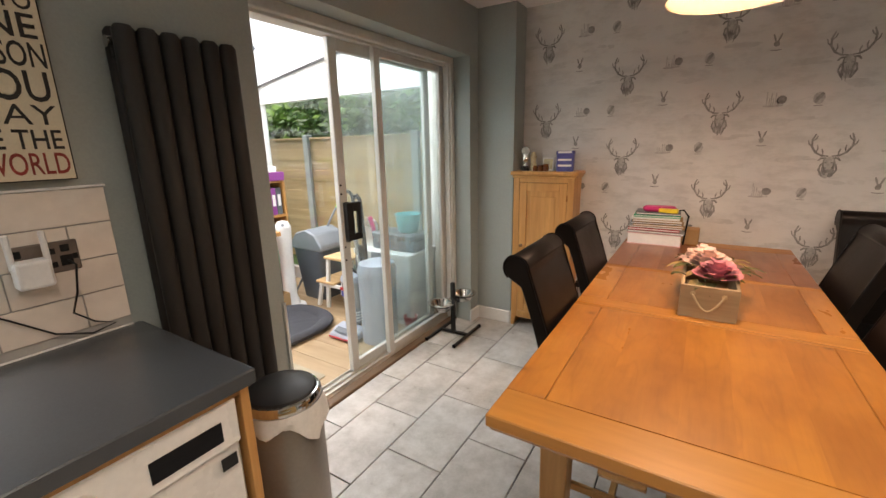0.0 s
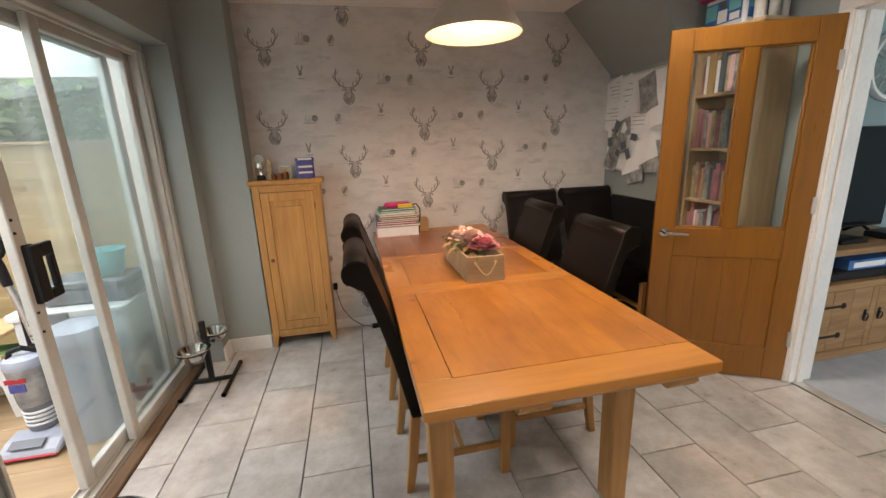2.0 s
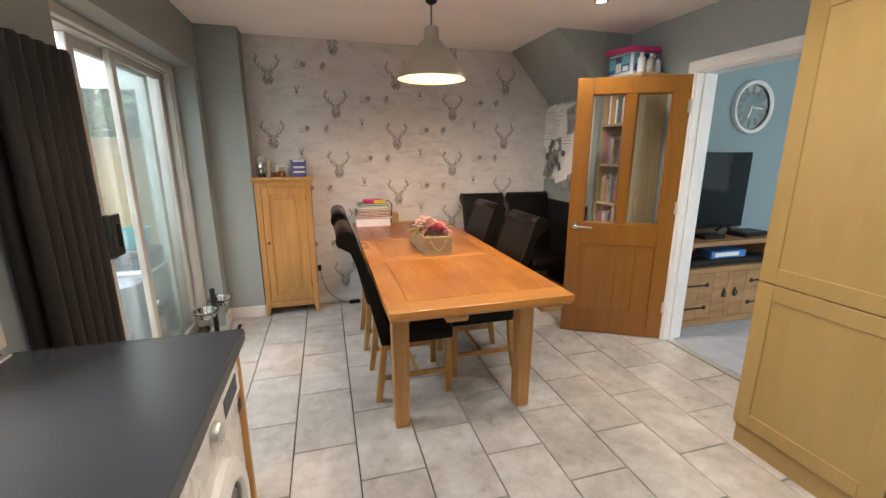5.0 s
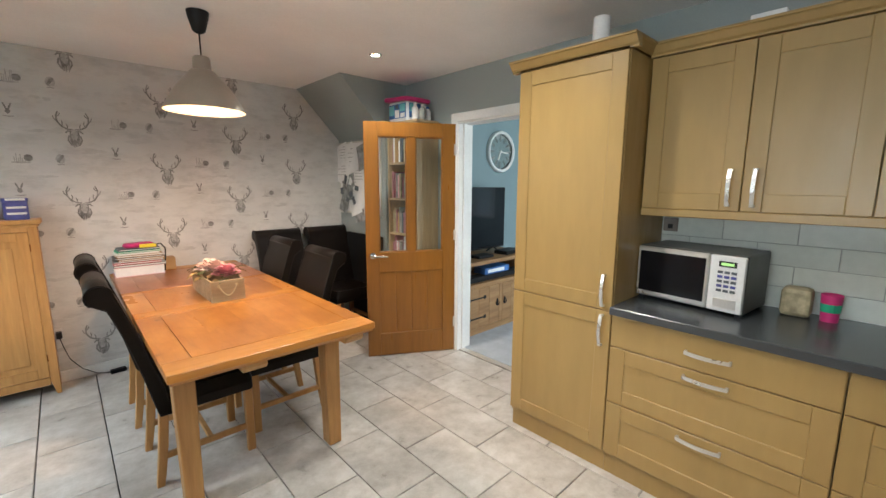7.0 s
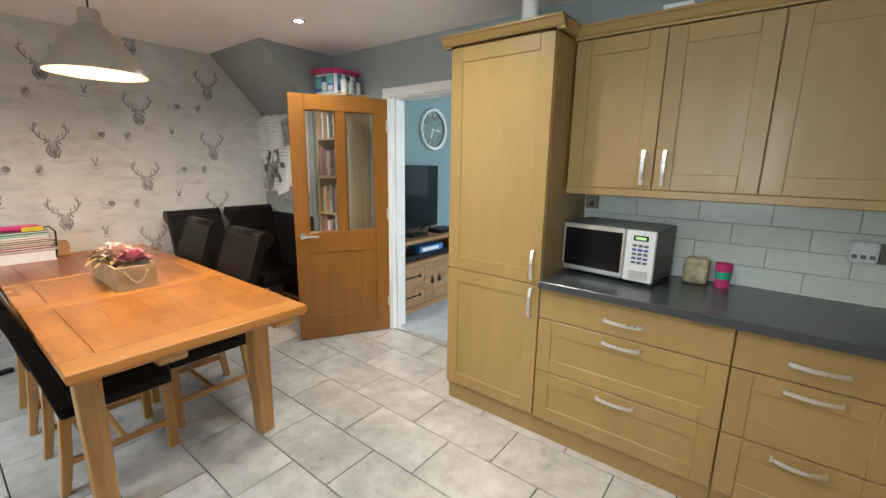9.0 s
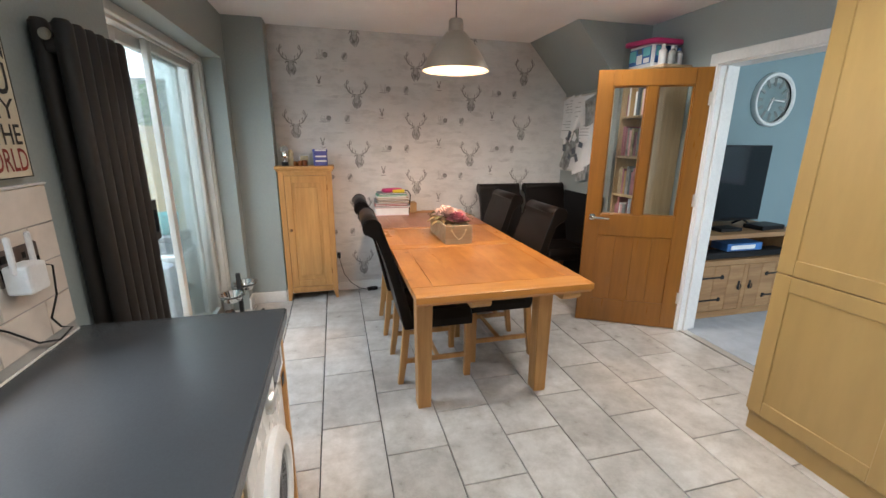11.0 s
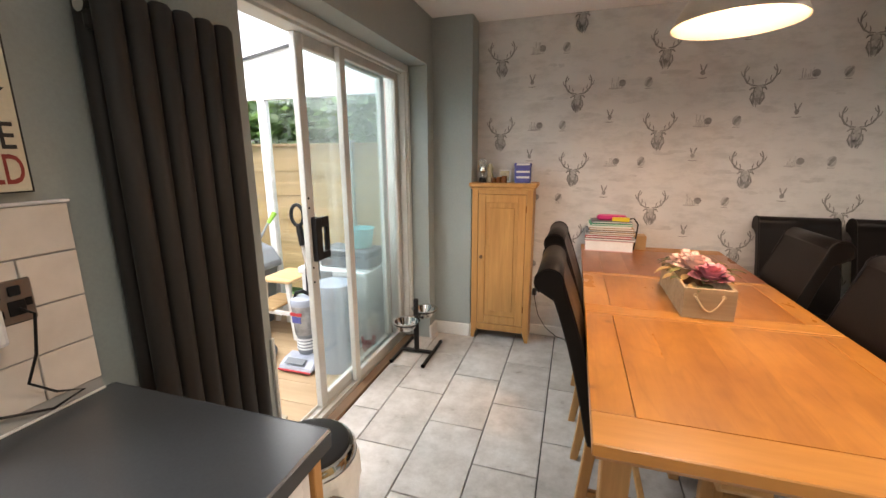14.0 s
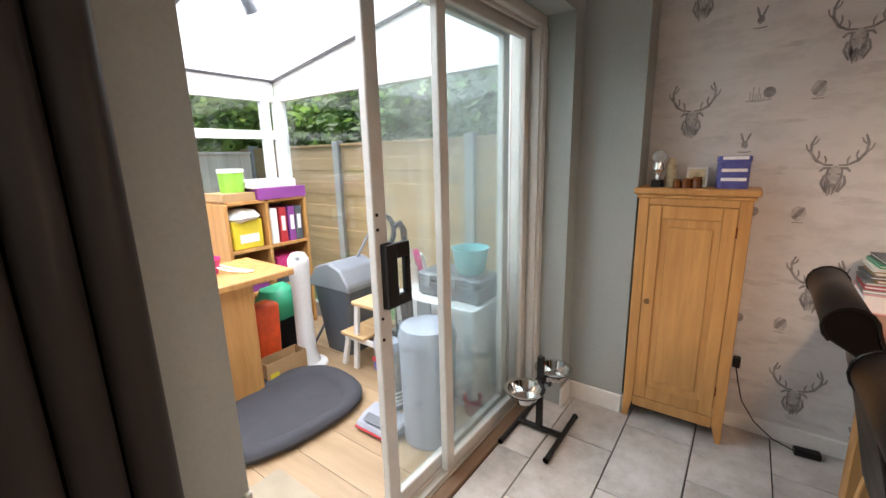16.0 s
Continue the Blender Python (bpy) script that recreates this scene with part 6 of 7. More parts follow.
# ---------- whiteboard and folded table under the stairs ----------
wb = thing("whiteboard", "whiteboard covered with pinned papers and drawings", "whiteboard", (1.30, 2.72, 1.20))
part("board", box(1.296, 2.34, 1.19, 1.309, 3.095, 1.90, 0.002), PAPER, wb)
bm = bmesh.new()
for a in ((2.33, 1.18, 3.105, 1.195), (2.33, 1.895, 3.105, 1.91), (2.33, 1.195, 2.345, 1.895), (3.09, 1.195, 3.105, 1.895)):
    box(1.292, a[0], a[1], 1.3095, a[2], a[3], 0.002, bm)
part("rim", bm, ALU, wb)
rnd = random.Random(21)
papers = ((3.02, 1.80, 0.21, 0.20, PAPER), (3.05, 1.60, 0.30, 0.21, PAPER), (2.86, 1.74, 0.21, 0.30, PAPER), (2.72, 1.55, 0.30, 0.21, PAPER), (2.92, 1.42, 0.20, 0.22, PAPER_GREY), (3.0, 1.28, 0.16, 0.18, PAPER_GREY), (2.78, 1.30, 0.21, 0.26, PAPER), (2.62, 1.75, 0.18, 0.25, PAPER_GREY), (2.60, 1.40, 0.21, 0.28, PAPER), (2.70, 1.20, 0.18, 0.20, PAPER_GREY), (2.48, 1.66, 0.21, 0.28, PAPER), (2.52, 1.30, 0.16, 0.22, PAPER_GREY), (2.83, 1.52, 0.10, 0.14, PAPER_GREY))
for q, (y, zc, w, h, m) in enumerate(papers):
    bm = bmesh.new()
    rows = []
    for u in range(4):
        rows.append([bm.verts.new((1.2915 - 0.0012 * q * 0.5 - 0.022 * (u / 3) ** 2 * rnd.uniform(0.3, 1.0), y + w * (s / 3 - 0.5), zc + h * (0.5 - u / 3))) for s in range(4)])
    for r0, r1 in zip(rows, rows[1:]):
        for k in range(3):
            bm.faces.new((r0[k], r0[k + 1], r1[k + 1], r1[k]))
    turn(bm, (1.29, y, zc), 0, rnd.uniform(-24, 24))
    sheet = part("paper_sheet", bm, m, wb)
    bm = bmesh.new()
    for ln in range(5):
        zz = zc + h * (0.32 - 0.14 * ln)
        box(1.2845 - 0.0006 * q, y - w * 0.3, zz, 1.2855 - 0.0006 * q, y + w * rnd.uniform(-0.1, 0.3), zz + 0.006, 0, bm)
    if m is PAPER and q < 4:
        part("pencil_lines", bm, INK_PALE, sheet)
    else:
        bm.free()
for y, zc, a in ((2.98, 1.46, 40), (2.93, 1.44, -45)):
    part("dark_drawing", turn(box(1.268, y - 0.012, zc - 0.10, 1.271, y + 0.012, zc + 0.10), (1.27, y, zc), 0, a), INK, wb, "bold dark drawn shape")
for y, zc, w, h, a in ((2.93, 1.48, 0.05, 0.09, 20), (2.80, 1.36, 0.06, 0.06, -15), (2.90, 1.29, 0.05, 0.05, 30), (2.74, 1.29, 0.05, 0.08, -25), (2.69, 1.41, 0.07, 0.05, 12), (2.98, 1.38, 0.06, 0.07, -8)):
    part("photo_print", turn(box(1.2660, y, zc, 1.2672, y + w, zc + h), (1.266, y, zc), 0, a), MID_GREY, wb, "dark photo print")
ft = thing("folded_table", "black folded table leaning under the whiteboard", "folded table", (1.285, 2.62, 0))
part("table_leaf", box(1.268, 2.30, 0.03, 1.290, 2.95, 0.985, 0.004), BLACK, ft)
part("trestle", box(1.290, 2.34, 0.0, 1.306, 2.38, 0.95, 0.002), IRON_BLACK, ft)
part("trestle", box(1.290, 2.87, 0.0, 1.306, 2.91, 0.95, 0.002), IRON_BLACK, ft)

# ---------- bookcase behind the door ----------
bk = thing("bookcase", "narrow oak bookcase filled with books and games", "bookcase", (1.43, 2.0, 0))
K0, K1, KX0, KX1, KZ = 1.80, 2.225, 1.305, 1.552, 2.005
part("side_panel", box(KX0, K0, 0, KX1, K0 + 0.02, KZ, 0.002), PALE_OAK, bk)
part("side_panel", box(KX0, K1 - 0.02, 0, KX1, K1, KZ, 0.002), PALE_OAK, bk)
part("top_board", box(KX0 - 0.01, K0 - 0.01, KZ, KX1, K1 + 0.01, KZ + 0.022, 0.003), PALE_OAK, bk)
part("back_panel", box(KX1 - 0.008, K0 + 0.02, 0.02, KX1, K1 - 0.02, KZ), PALE_OAK, bk)
shelf_z = (0.05, 0.42, 0.75, 1.02, 1.34, 1.66)
for zz in shelf_z:
    part("shelf", box(KX0 + 0.004, K0 + 0.02, zz, KX1 - 0.008, K1 - 0.02, zz + 0.02, 0.002), PALE_OAK, bk)
rnd = random.Random(31)
cols = [PAPER, PINK_PALE, PAPER_GREY, PAPER_GREY, PINK_DUSK, CARD, MID_GREY, PINK_DUSK, STONE]
for zz in shelf_z[1:]:
    y = K1 - 0.028
    while y > K0 + 0.06:
        w, h = rnd.uniform(0.014, 0.034), rnd.uniform(0.17, 0.24)
        single("book", box(KX0 + 0.02 + rnd.uniform(0, 0.02), y - w, zz + 0.02, KX1 - 0.04, y, zz + 0.02 + h, 0.002), rnd.choice(cols), "assorted book standing on the bookcase shelf", "book", group="books in the bookcase")
        y -= w + 0.001
tb = thing("storage_tub", "clear printed tub with a bright pink lid on the bookcase", "storage tub", (1.43, 2.07, KZ + 0.022))
zz = KZ + 0.022
part("tub_body", prism(rounded(1.31, 1.93, 1.54, 2.21, 0.03), 0.17, "z", zz, 0.004), WHITE_PLASTIC, tb)
part("tub_label", box(1.306, 1.95, zz + 0.03, 1.311, 2.19, zz + 0.15, 0.001), BLUE, tb, "blue and white printed label")
part("tub_label", box(1.33, 1.925, zz + 0.03, 1.52, 1.931, zz + 0.15, 0.001), BLUE, tb, "blue and white printed label")
for y0, y1, z0, z1, m in ((1.955, 2.03, 0.085, 0.145, TEAL), (2.04, 2.10, 0.035, 0.10, PAPER), (2.11, 2.185, 0.06, 0.14, TEAL), (1.96, 2.02, 0.035, 0.07, PAPER), (2.05, 2.09, 0.11, 0.145, MID_GREY)):
    part("label_print", box(1.3035, y0, zz + z0, 1.3065, y1, zz + z1), m, tb)
for x0, x1, z0, z1, m in ((1.335, 1.39, 0.08, 0.145, TEAL), (1.40, 1.45, 0.035, 0.10, PAPER), (1.46, 1.515, 0.07, 0.145, PAPER)):
    part("label_print", box(x0, 1.9235, zz + z0, x1, 1.9255, zz + z1), m, tb)
bm = prism(rounded(1.27, 1.88, 1.555, 2.245, 0.05), 0.035, "z", zz + 0.17, 0.008)
part("tub_lid", turn(bm, (1.43, 2.07, zz + 0.17), 0, 4), PINK, tb, "bright pink lid")
for x, y, h, m, cap in ((1.36, 1.885, 0.15, WHITE_PLASTIC, WHITE_PLASTIC), (1.40, 1.835, 0.13, PAPER_GREY, WHITE_PLASTIC), (1.47, 1.85, 0.12, WHITE_PLASTIC, BLUE)):
    e = thing("bottle", "white plastic bottle on the bookcase", "bottle", (x, y, zz), "bottles on the bookcase")
    part("bottle_body", lathe([(0, zz), (0.027, zz), (0.028, zz + h * 0.7), (0.012, zz + h * 0.82), (0.012, zz + h * 0.86)], (x, y, 0), 16), m, e, "", True)
    part("cap", lathe([(0.014, zz + h * 0.85), (0.013, zz + h), (0, zz + h)], (x, y, 0), 14), cap, e)

# ---------- lounge: television unit, television, clock ----------
tu = thing("tv_unit", "rustic pine television unit with black iron strap hinges", "tv unit", (2.33, 1.93, 0.01))
U0, U1, V0, V1 = 1.80, 2.83, 1.68, 2.18
part("top_board", box(U0 - 0.03, V0 - 0.02, 0.705, U1 + 0.04, V1, 0.745, 0.005), PINE, tu)
part("side_panel", box(U0, V0, 0.01, U0 + 0.03, V1, 0.705, 0.003), PINE, tu)
part("side_panel", box(U1 - 0.03, V0, 0.01, U1, V1, 0.705, 0.003), PINE, tu)
part("back_panel", box(U0, V1 - 0.015, 0.01, U1, V1, 0.705), PINE, tu)
part("shelf", box(U0 + 0.03, V0, 0.475, U1 - 0.03, V1 - 0.015, 0.515, 0.003), PINE, tu)
part("plinth", box(U0, V0 - 0.008, 0.01, U1, V0 + 0.012, 0.065, 0.003), PINE, tu)
part("post", box(2.30, V0 - 0.004, 0.065, 2.345, V0 + 0.016, 0.475, 0.002), PINE, tu)
for x0, x1, hs in ((U0 + 0.032, 2.298, 1), (2.347, U1 - 0.032, -1)):
    d = part("door", box(x0, V0 + 0.004, 0.067, x1, V0 + 0.022, 0.473, 0.002), PINE, tu)
    n = 3
    for q in range(n):
        part("plank", box(x0 + (x1 - x0) * q / n + 0.001, V0 - 0.004, 0.069, x0 + (x1 - x0) * (q + 1) / n - 0.001, V0 + 0.005, 0.471, 0.003), PINE, d)
    hx = x0 if hs > 0 else x1
    for zz in (0.165, 0.365):
        bm = box(min(hx, hx + hs * 0.24), V0 - 0.010, zz, max(hx, hx + hs * 0.24), V0 - 0.004, zz + 0.014, 0.001)
        for f in (0.02, 0.24):
            lathe([(0, 0), (0.022, 0), (0.018, 0.006), (0, 0.007)], (hx + hs * f, V0 - 0.004, zz + 0.007), 6, bm, pose(0, 0, 0, 90, 0, 0))
        part("strap_hinge", bm, IRON_BLACK, d, "black iron strap hinge")
    kx = x1 - 0.035 if hs > 0 else x0 + 0.035
    bm = box(kx - 0.010, V0 - 0.010, 0.255, kx + 0.010, V0 - 0.004, 0.325, 0.002)
    tube([(kx + 0.022 * math.cos(6.2832 * k / 16), V0 - 0.014, 0.275 + 0.024 * math.sin(6.2832 * k / 16)) for k in range(17)], 0.004, 6, bm)
    part("ring_pull", bm, IRON_BLACK, d, "black iron ring pull")
tv = thing("television", "large black flat screen television on the pine unit", "television", (2.3, 1.92, 0.745))
part("casing", box(1.92, 1.925, 0.80, 2.66, 1.965, 1.455, 0.006), BLACK, tv)
part("screen", box(1.932, 1.9225, 0.818, 2.648, 1.926, 1.445), SCREEN, tv, "glossy black screen")
for x in (2.05, 2.50):
    part("stand_foot", tube([(x, 1.84, 0.752), (x, 1.945, 0.81), (x, 2.04, 0.752)], 0.010, 6), BLACK, tv)
single("media_player", box(2.05, 1.74, 0.746, 2.27, 1.88, 0.775, 0.004), BLACK, "slim black media box on the unit", "media player")
single("games_console", turn(box(2.45, 1.73, 0.746, 2.74, 1.90, 0.785, 0.006), (2.6, 1.8, 0.746), 6), BLACK, "black games console on the unit", "games console")
single("sound_bar", box(1.86, 1.72, 0.516, 2.78, 1.84, 0.575, 0.01), BLACK, "black sound bar in the unit", "sound bar")
e = thing("game_box", "blue printed box on the sound bar", "box", (2.35, 1.80, 0.576))
part("carton", box(2.14, 1.735, 0.576, 2.52, 1.90, 0.64, 0.002), BLUE, e)
part("printed_strip", box(2.18, 1.732, 0.590, 2.44, 1.736, 0.625, 0.0005), PAPER, e)
ck = thing("wall_clock", "round white framed clock with dark numerals and a mirrored dial", "wall clock", (2.90, 2.215, 1.63))
CKX, CKZ = 2.90, 1.86
ry = pose(0, 0, 0, 90, 0, 0)
part("rim", lathe([(0.200, 0), (0.235, 0), (0.240, 0.02), (0.230, 0.045), (0.212, 0.045), (0.200, 0.030)], (CKX, 2.22, CKZ), 48, m=ry), WHITE, ck, "", True)
part("mirror_face", lathe([(0, 0.012), (0.203, 0.012)], (CKX, 2.22, CKZ), 48, m=ry), DIAL, ck, "pale mirrored dial")
for q in range(12):
    bm = box(CKX - 0.012, 2.2045, CKZ + 0.115, CKX + 0.012, 2.2075, CKZ + 0.190)
    part("numeral", turn(bm, (CKX, 2.2, CKZ), 0, 0, 30 * q), mat("pale_numeral", (0.20, 0.22, 0.21), 0.5) if q == 0 else bpy.data.materials["pale_numeral"], ck)
for a, L, w in ((95, 0.14, 0.012), (200, 0.10, 0.016)):
    part("clock_pointer", turn(box(CKX - w / 2, 2.200, CKZ - 0.02, CKX + w / 2, 2.2035, CKZ + L), (CKX, 2.2, CKZ), 0, 0, a), WHITE, ck)
single("light_switch", box(3.62, 2.21, 1.36, 3.70, 2.2195, 1.45, 0.003), WHITE_PLASTIC, "white light switch on the lounge wall", "light switch", at=(3.66, 2.2195, 1.36))
e = thing("toy_bag", "pink and white toy bag on the carpet", "toy bag", (3.05, 1.85, 0.012))
bm = lathe([(0, 0.012), (0.13, 0.012), (0.17, 0.09), (0.14, 0.22), (0.06, 0.28), (0, 0.29)], (3.06, 1.88, 0), 14)
for v in bm.verts:
    v.co += Vector((noise.noise(v.co * 9), noise.noise(v.co * 9 + Vector((5, 0, 0))), 0)) * 0.03
part("bag_body", bm, BAG, e, "", True)
bm = lathe([(0, 0.10), (0.10, 0.08), (0.12, 0.14), (0.08, 0.22), (0, 0.25)], (2.99, 1.80, 0), 12)
part("bag_front", bm, PINK, e, "pink printed side", True)
part("bag_handle", tube([(3.0, 1.86, 0.26), (3.03, 1.86, 0.36), (3.09, 1.88, 0.38), (3.12, 1.90, 0.27)], 0.007, 6), BAG, e, "", True)

# ---------- conservatory contents ----------
PX, PY = -3.13, 1.84
pad = thing("dog_bed", "slate grey padded dog bed on the laminate", "dog bed", (PX, PY, 0))
bm = bmesh.new()
rings = []
for f, zz in ((0.97, 0.0), (1.04, 0.018), (1.06, 0.040), (1.03, 0.062), (0.97, 0.074), (0.89, 0.074), (0.82, 0.062), (0.78, 0.046), (0.62, 0.050), (0.40, 0.056), (0.0, 0.058)):
    if f == 0:
        rings.append([bm.verts.new((PX, PY, zz))])
    else:
        ring = []
        for k in range(72):
            a = 6.2832 * k / 72
            ca, sa = math.cos(a), math.sin(a)
            ring.append(bm.verts.new((PX + f * 0.335 * math.copysign(abs(ca) ** 0.75, ca), PY + f * 0.435 * math.copysign(abs(sa) ** 0.75, sa), zz + (0.006 * noise.noise(Vector((ca * 3, sa * 3, f * 4))) if zz > 0.01 else 0))))
        rings.append(ring)
for r0, r1 in zip(rings, rings[1:]):
    for k in range(72):
        if len(r1) == 1:
            bm.faces.new((r0[k], r0[(k + 1) % 72], r1[0]))
        else:
            bm.faces.new((r0[k], r0[(k + 1) % 72], r1[(k + 1) % 72], r1[k]))
part("cushion", turn(bm, (PX, PY, 0), -6), MAT_FABRIC, pad, "", True)
single("door_mat", prism(rounded(-2.75, 1.0, -2.27, 1.58, 0.02), 0.008, "z", -0.002, 0.002), BEIGE, "flat beige door mat", "door mat")

# desk with clutter
dk = thing("desk", "light oak desk against the conservatory wall", "desk", (-3.63, 1.6, 0))
part("desktop", box(-3.91, 0.75, 0.715, -3.35, 2.16, 0.755, 0.005), CUP_OAK, dk)
part("leg_panel", box(-3.45, 1.62, 0, -3.39, 1.90, 0.715, 0.004), CUP_OAK, dk)
part("leg_panel", box(-3.89, 0.80, 0, -3.39, 0.84, 0.715, 0.004), CUP_OAK, dk)
part("rear_rail", box(-3.89, 0.84, 0.50, -3.86, 2.10, 0.715, 0.003), CUP_OAK, dk)
part("leg_panel", box(-3.89, 2.08, 0, -3.83, 2.14, 0.715, 0.004), CUP_OAK, dk)
single("pot", lathe([(0, 0.756), (0.055, 0.756), (0.078, 0.85), (0.074, 0.85), (0.052, 0.764), (0, 0.764)], (-3.69, 1.80, 0), 20), PINK, "bright pink plastic bowl on the desk", "bowl", smooth=True)
sc = thing("tongs", "long steel kitchen tongs lying on the desk", "tongs", (-3.55, 1.90, 0.756))
for d in (-0.012, 0.012):
    part("arm", tube([(-3.71, 1.78 + d, 0.83), (-3.58, 1.89 + 2 * d, 0.775), (-3.49, 1.96 + d, 0.762)], 0.006, 6), STEEL, sc)

# cube shelving
cs = thing("cube_shelf", "pale oak cube shelf unit full of files", "shelf unit", (-4.3, 2.42, 0))
S0, S1, SX0, SX1 = 2.15, 2.84, -4.47, -4.12
for y in (S0, 2.47, S1 - 0.025):
    part("upright", box(SX0, y, 0, SX1, y + 0.025, 1.1086, 0.002), CUP_OAK, cs)
for zz in (0.03, 0.3864, 0.7360, 1.0994):
    part("shelf", box(SX0, S0 + 0.025, zz, SX1, 2.47, zz + 0.025, 0.002), CUP_OAK, cs)
    part("shelf", box(SX0, 2.495, zz, SX1, S1 - 0.025, zz + 0.025, 0.002), CUP_OAK, cs)
part("back_panel", box(SX0, S0, 0.02, SX0 + 0.01, S1, 1.1040), CUP_OAK, cs)
for y, m in ((2.51, PAPER), (2.59, RED), (2.67, PURPLE), (2.735, MID_GREY)):
    e = thing("lever_arch_file", "upright lever arch file on the shelf", "file", (-4.2, y + 0.03, 0.7599), "files on the shelf")
    part("cover", box(-4.44, y, 0.7599, -4.14, y + 0.062, 1.0442, 0.003), m, e)
    part("spine_label", box(-4.141, y + 0.014, 0.8556, -4.1375, y + 0.048, 0.9752), PAPER, e)
e = thing("cereal_tub", "yellow printed tub with a white bag in it", "tub", (-4.25, 2.26, 0.7599))
part("tub_body", box(-4.36, 2.20, 0.7599, -4.14, 2.44, 0.9844, 0.01), YELLOW, e)
part("tub_label", box(-4.1395, 2.25, 0.8096, -4.137, 2.40, 0.8740), PAPER, e)
bm = lathe([(0.13, 0.9752), (0.155, 1.0028), (0.12, 1.0396), (0.04, 1.0580), (0, 1.0580)], (-4.24, 2.31, 0), 14)
for v in bm.verts:
    v.co += Vector((0, noise.noise(v.co * 14), noise.noise(v.co * 11))) * 0.025
part("bag", bm, BAG, e, "crumpled white bag", True)
for y0, y1, zz, h, m in ((2.19, 2.44, 0.4103, 0.10, PURPLE), (2.52, 2.78, 0.4103, 0.14, MID_GREY), (2.20, 2.42, 0.5023, 0.09, PAPER_GREY), (2.53, 2.76, 0.5391, 0.10, PINK)):
    single("carton", box(-4.42, y0, zz, -4.15, y1, zz + h, 0.003), m, "flat printed carton on the shelf", "carton", group="cartons on the shelf")
single("game_carton", box(-4.42, 2.42, 1.1224, -4.10, 2.83, 1.2098, 0.003), PURPLE, "purple printed game box on the shelf unit", "carton")
single("paper_tray", box(-4.43, 2.38, 1.2098, -4.12, 2.76, 1.2696, 0.006), PAPER, "white tray of papers on the shelf unit", "tray")
single("card_tray", box(-4.42, 2.16, 1.1244, -4.14, 2.41, 1.1868, 0.003), CARD, "brown card tray on the shelf unit", "tray")
e = thing("lime_tub", "lime green and white tub on the shelf unit", "tub", (-4.28, 2.31, 1.1877))
part("tub_body", lathe([(0, 1.1877), (0.085, 1.1877), (0.09, 1.3340), (0, 1.3340)], (-4.28, 2.31, 0), 18), LIME, e)
part("tub_lid", lathe([(0.094, 1.3340), (0.094, 1.3616), (0, 1.3634)], (-4.28, 2.31, 0), 18), WHITE_PLASTIC, e)

# under and beside the desk
e = thing("shopping_bag", "orange plastic carrier bag, full", "bag", (-3.59, 2.06, 0))
bm = box(-3.69, 1.97, 0.06, -3.55, 2.15, 0.50, 0.03, seg=3)
for v in bm.verts:
    v.co += Vector((noise.noise(v.co * 8), noise.noise(v.co * 8 + Vector((3, 1, 0))), 0)) * 0.035
part("bag_body", bm, ORANGE, e, "", True)
part("bag_base", box(-3.67, 1.99, 0.0, -3.57, 2.13, 0.07, 0.01), ORANGE, e)
e = thing("cat_food_bag", "dark purple printed feed bag", "bag", (-3.69, 1.97, 0))
bm = box(-3.78, 1.90, 0, -3.66, 1.985, 0.47, 0.02, seg=2)
part("bag_body", bm, PURPLE, e, "", True)
part("bag_print", box(-3.659, 1.92, 0.12, -3.656, 1.96, 0.35), YELLOW, e)
e = thing("cardboard_box", "open brown cardboard box with a yellow label", "cardboard box", (-3.49, 2.08, 0))
for q in ((-3.53, 1.93, 0, -3.525, 2.22, 0.17), (-3.41, 1.93, 0, -3.405, 2.22, 0.17), (-3.525, 1.93, 0, -3.41, 1.935, 0.17), (-3.525, 2.215, 0, -3.41, 2.22, 0.17)):
    part("flap", box(*q), CARD, e)
part("label", box(-3.405, 1.95, 0.03, -3.403, 2.01, 0.10), YELLOW, e)
part("base", box(-3.525, 1.935, 0.0, -3.41, 2.215, 0.006), CARD, e)
e = thing("bag_pile", "green carrier bag over a black tub", "bag", (-3.78, 2.25, 0))
part("tub", lathe([(0, 0), (0.13, 0), (0.15, 0.34), (0, 0.34)], (-3.76, 2.28, 0), 20), BLACK, e)
bm = lathe([(0.16, 0.33), (0.17, 0.42), (0.12, 0.52), (0.04, 0.56), (0, 0.56)], (-3.76, 2.27, 0), 16)
for v in bm.verts:
    v.co += Vector((noise.noise(v.co * 9), noise.noise(v.co * 9 + Vector((4, 0, 0))), noise.noise(v.co * 7))) * 0.04
part("bag_top", bm, GREEN, e, "", True)

# tower heater
ht = thing("tower_heater", "slim white tower fan heater", "tower heater", (-3.48, 2.28, 0))
bm = lathe([(0, 0.03), (0.088, 0.03), (0.062, 0.11), (0.060, 0.5), (0.070, 0.744), (0.070, 0.772), (0.045, 0.811), (0, 0.823)], (-3.48, 2.28, 0), 24)
part("tower_body", bm, WHITE_PLASTIC, ht, "", True)
part("base", lathe([(0, 0), (0.135, 0), (0.132, 0.018), (0.09, 0.034), (0, 0.034)], (-3.48, 2.28, 0), 28), WHITE_PLASTIC, ht, "", True)
part("controls", lathe([(0, 0), (0.016, 0), (0.014, 0.006), (0, 0.006)], (-3.435, 2.245, 0.786), 12, m=pose(0, 0, 0, 60, 0, 45)), MID_GREY, ht)

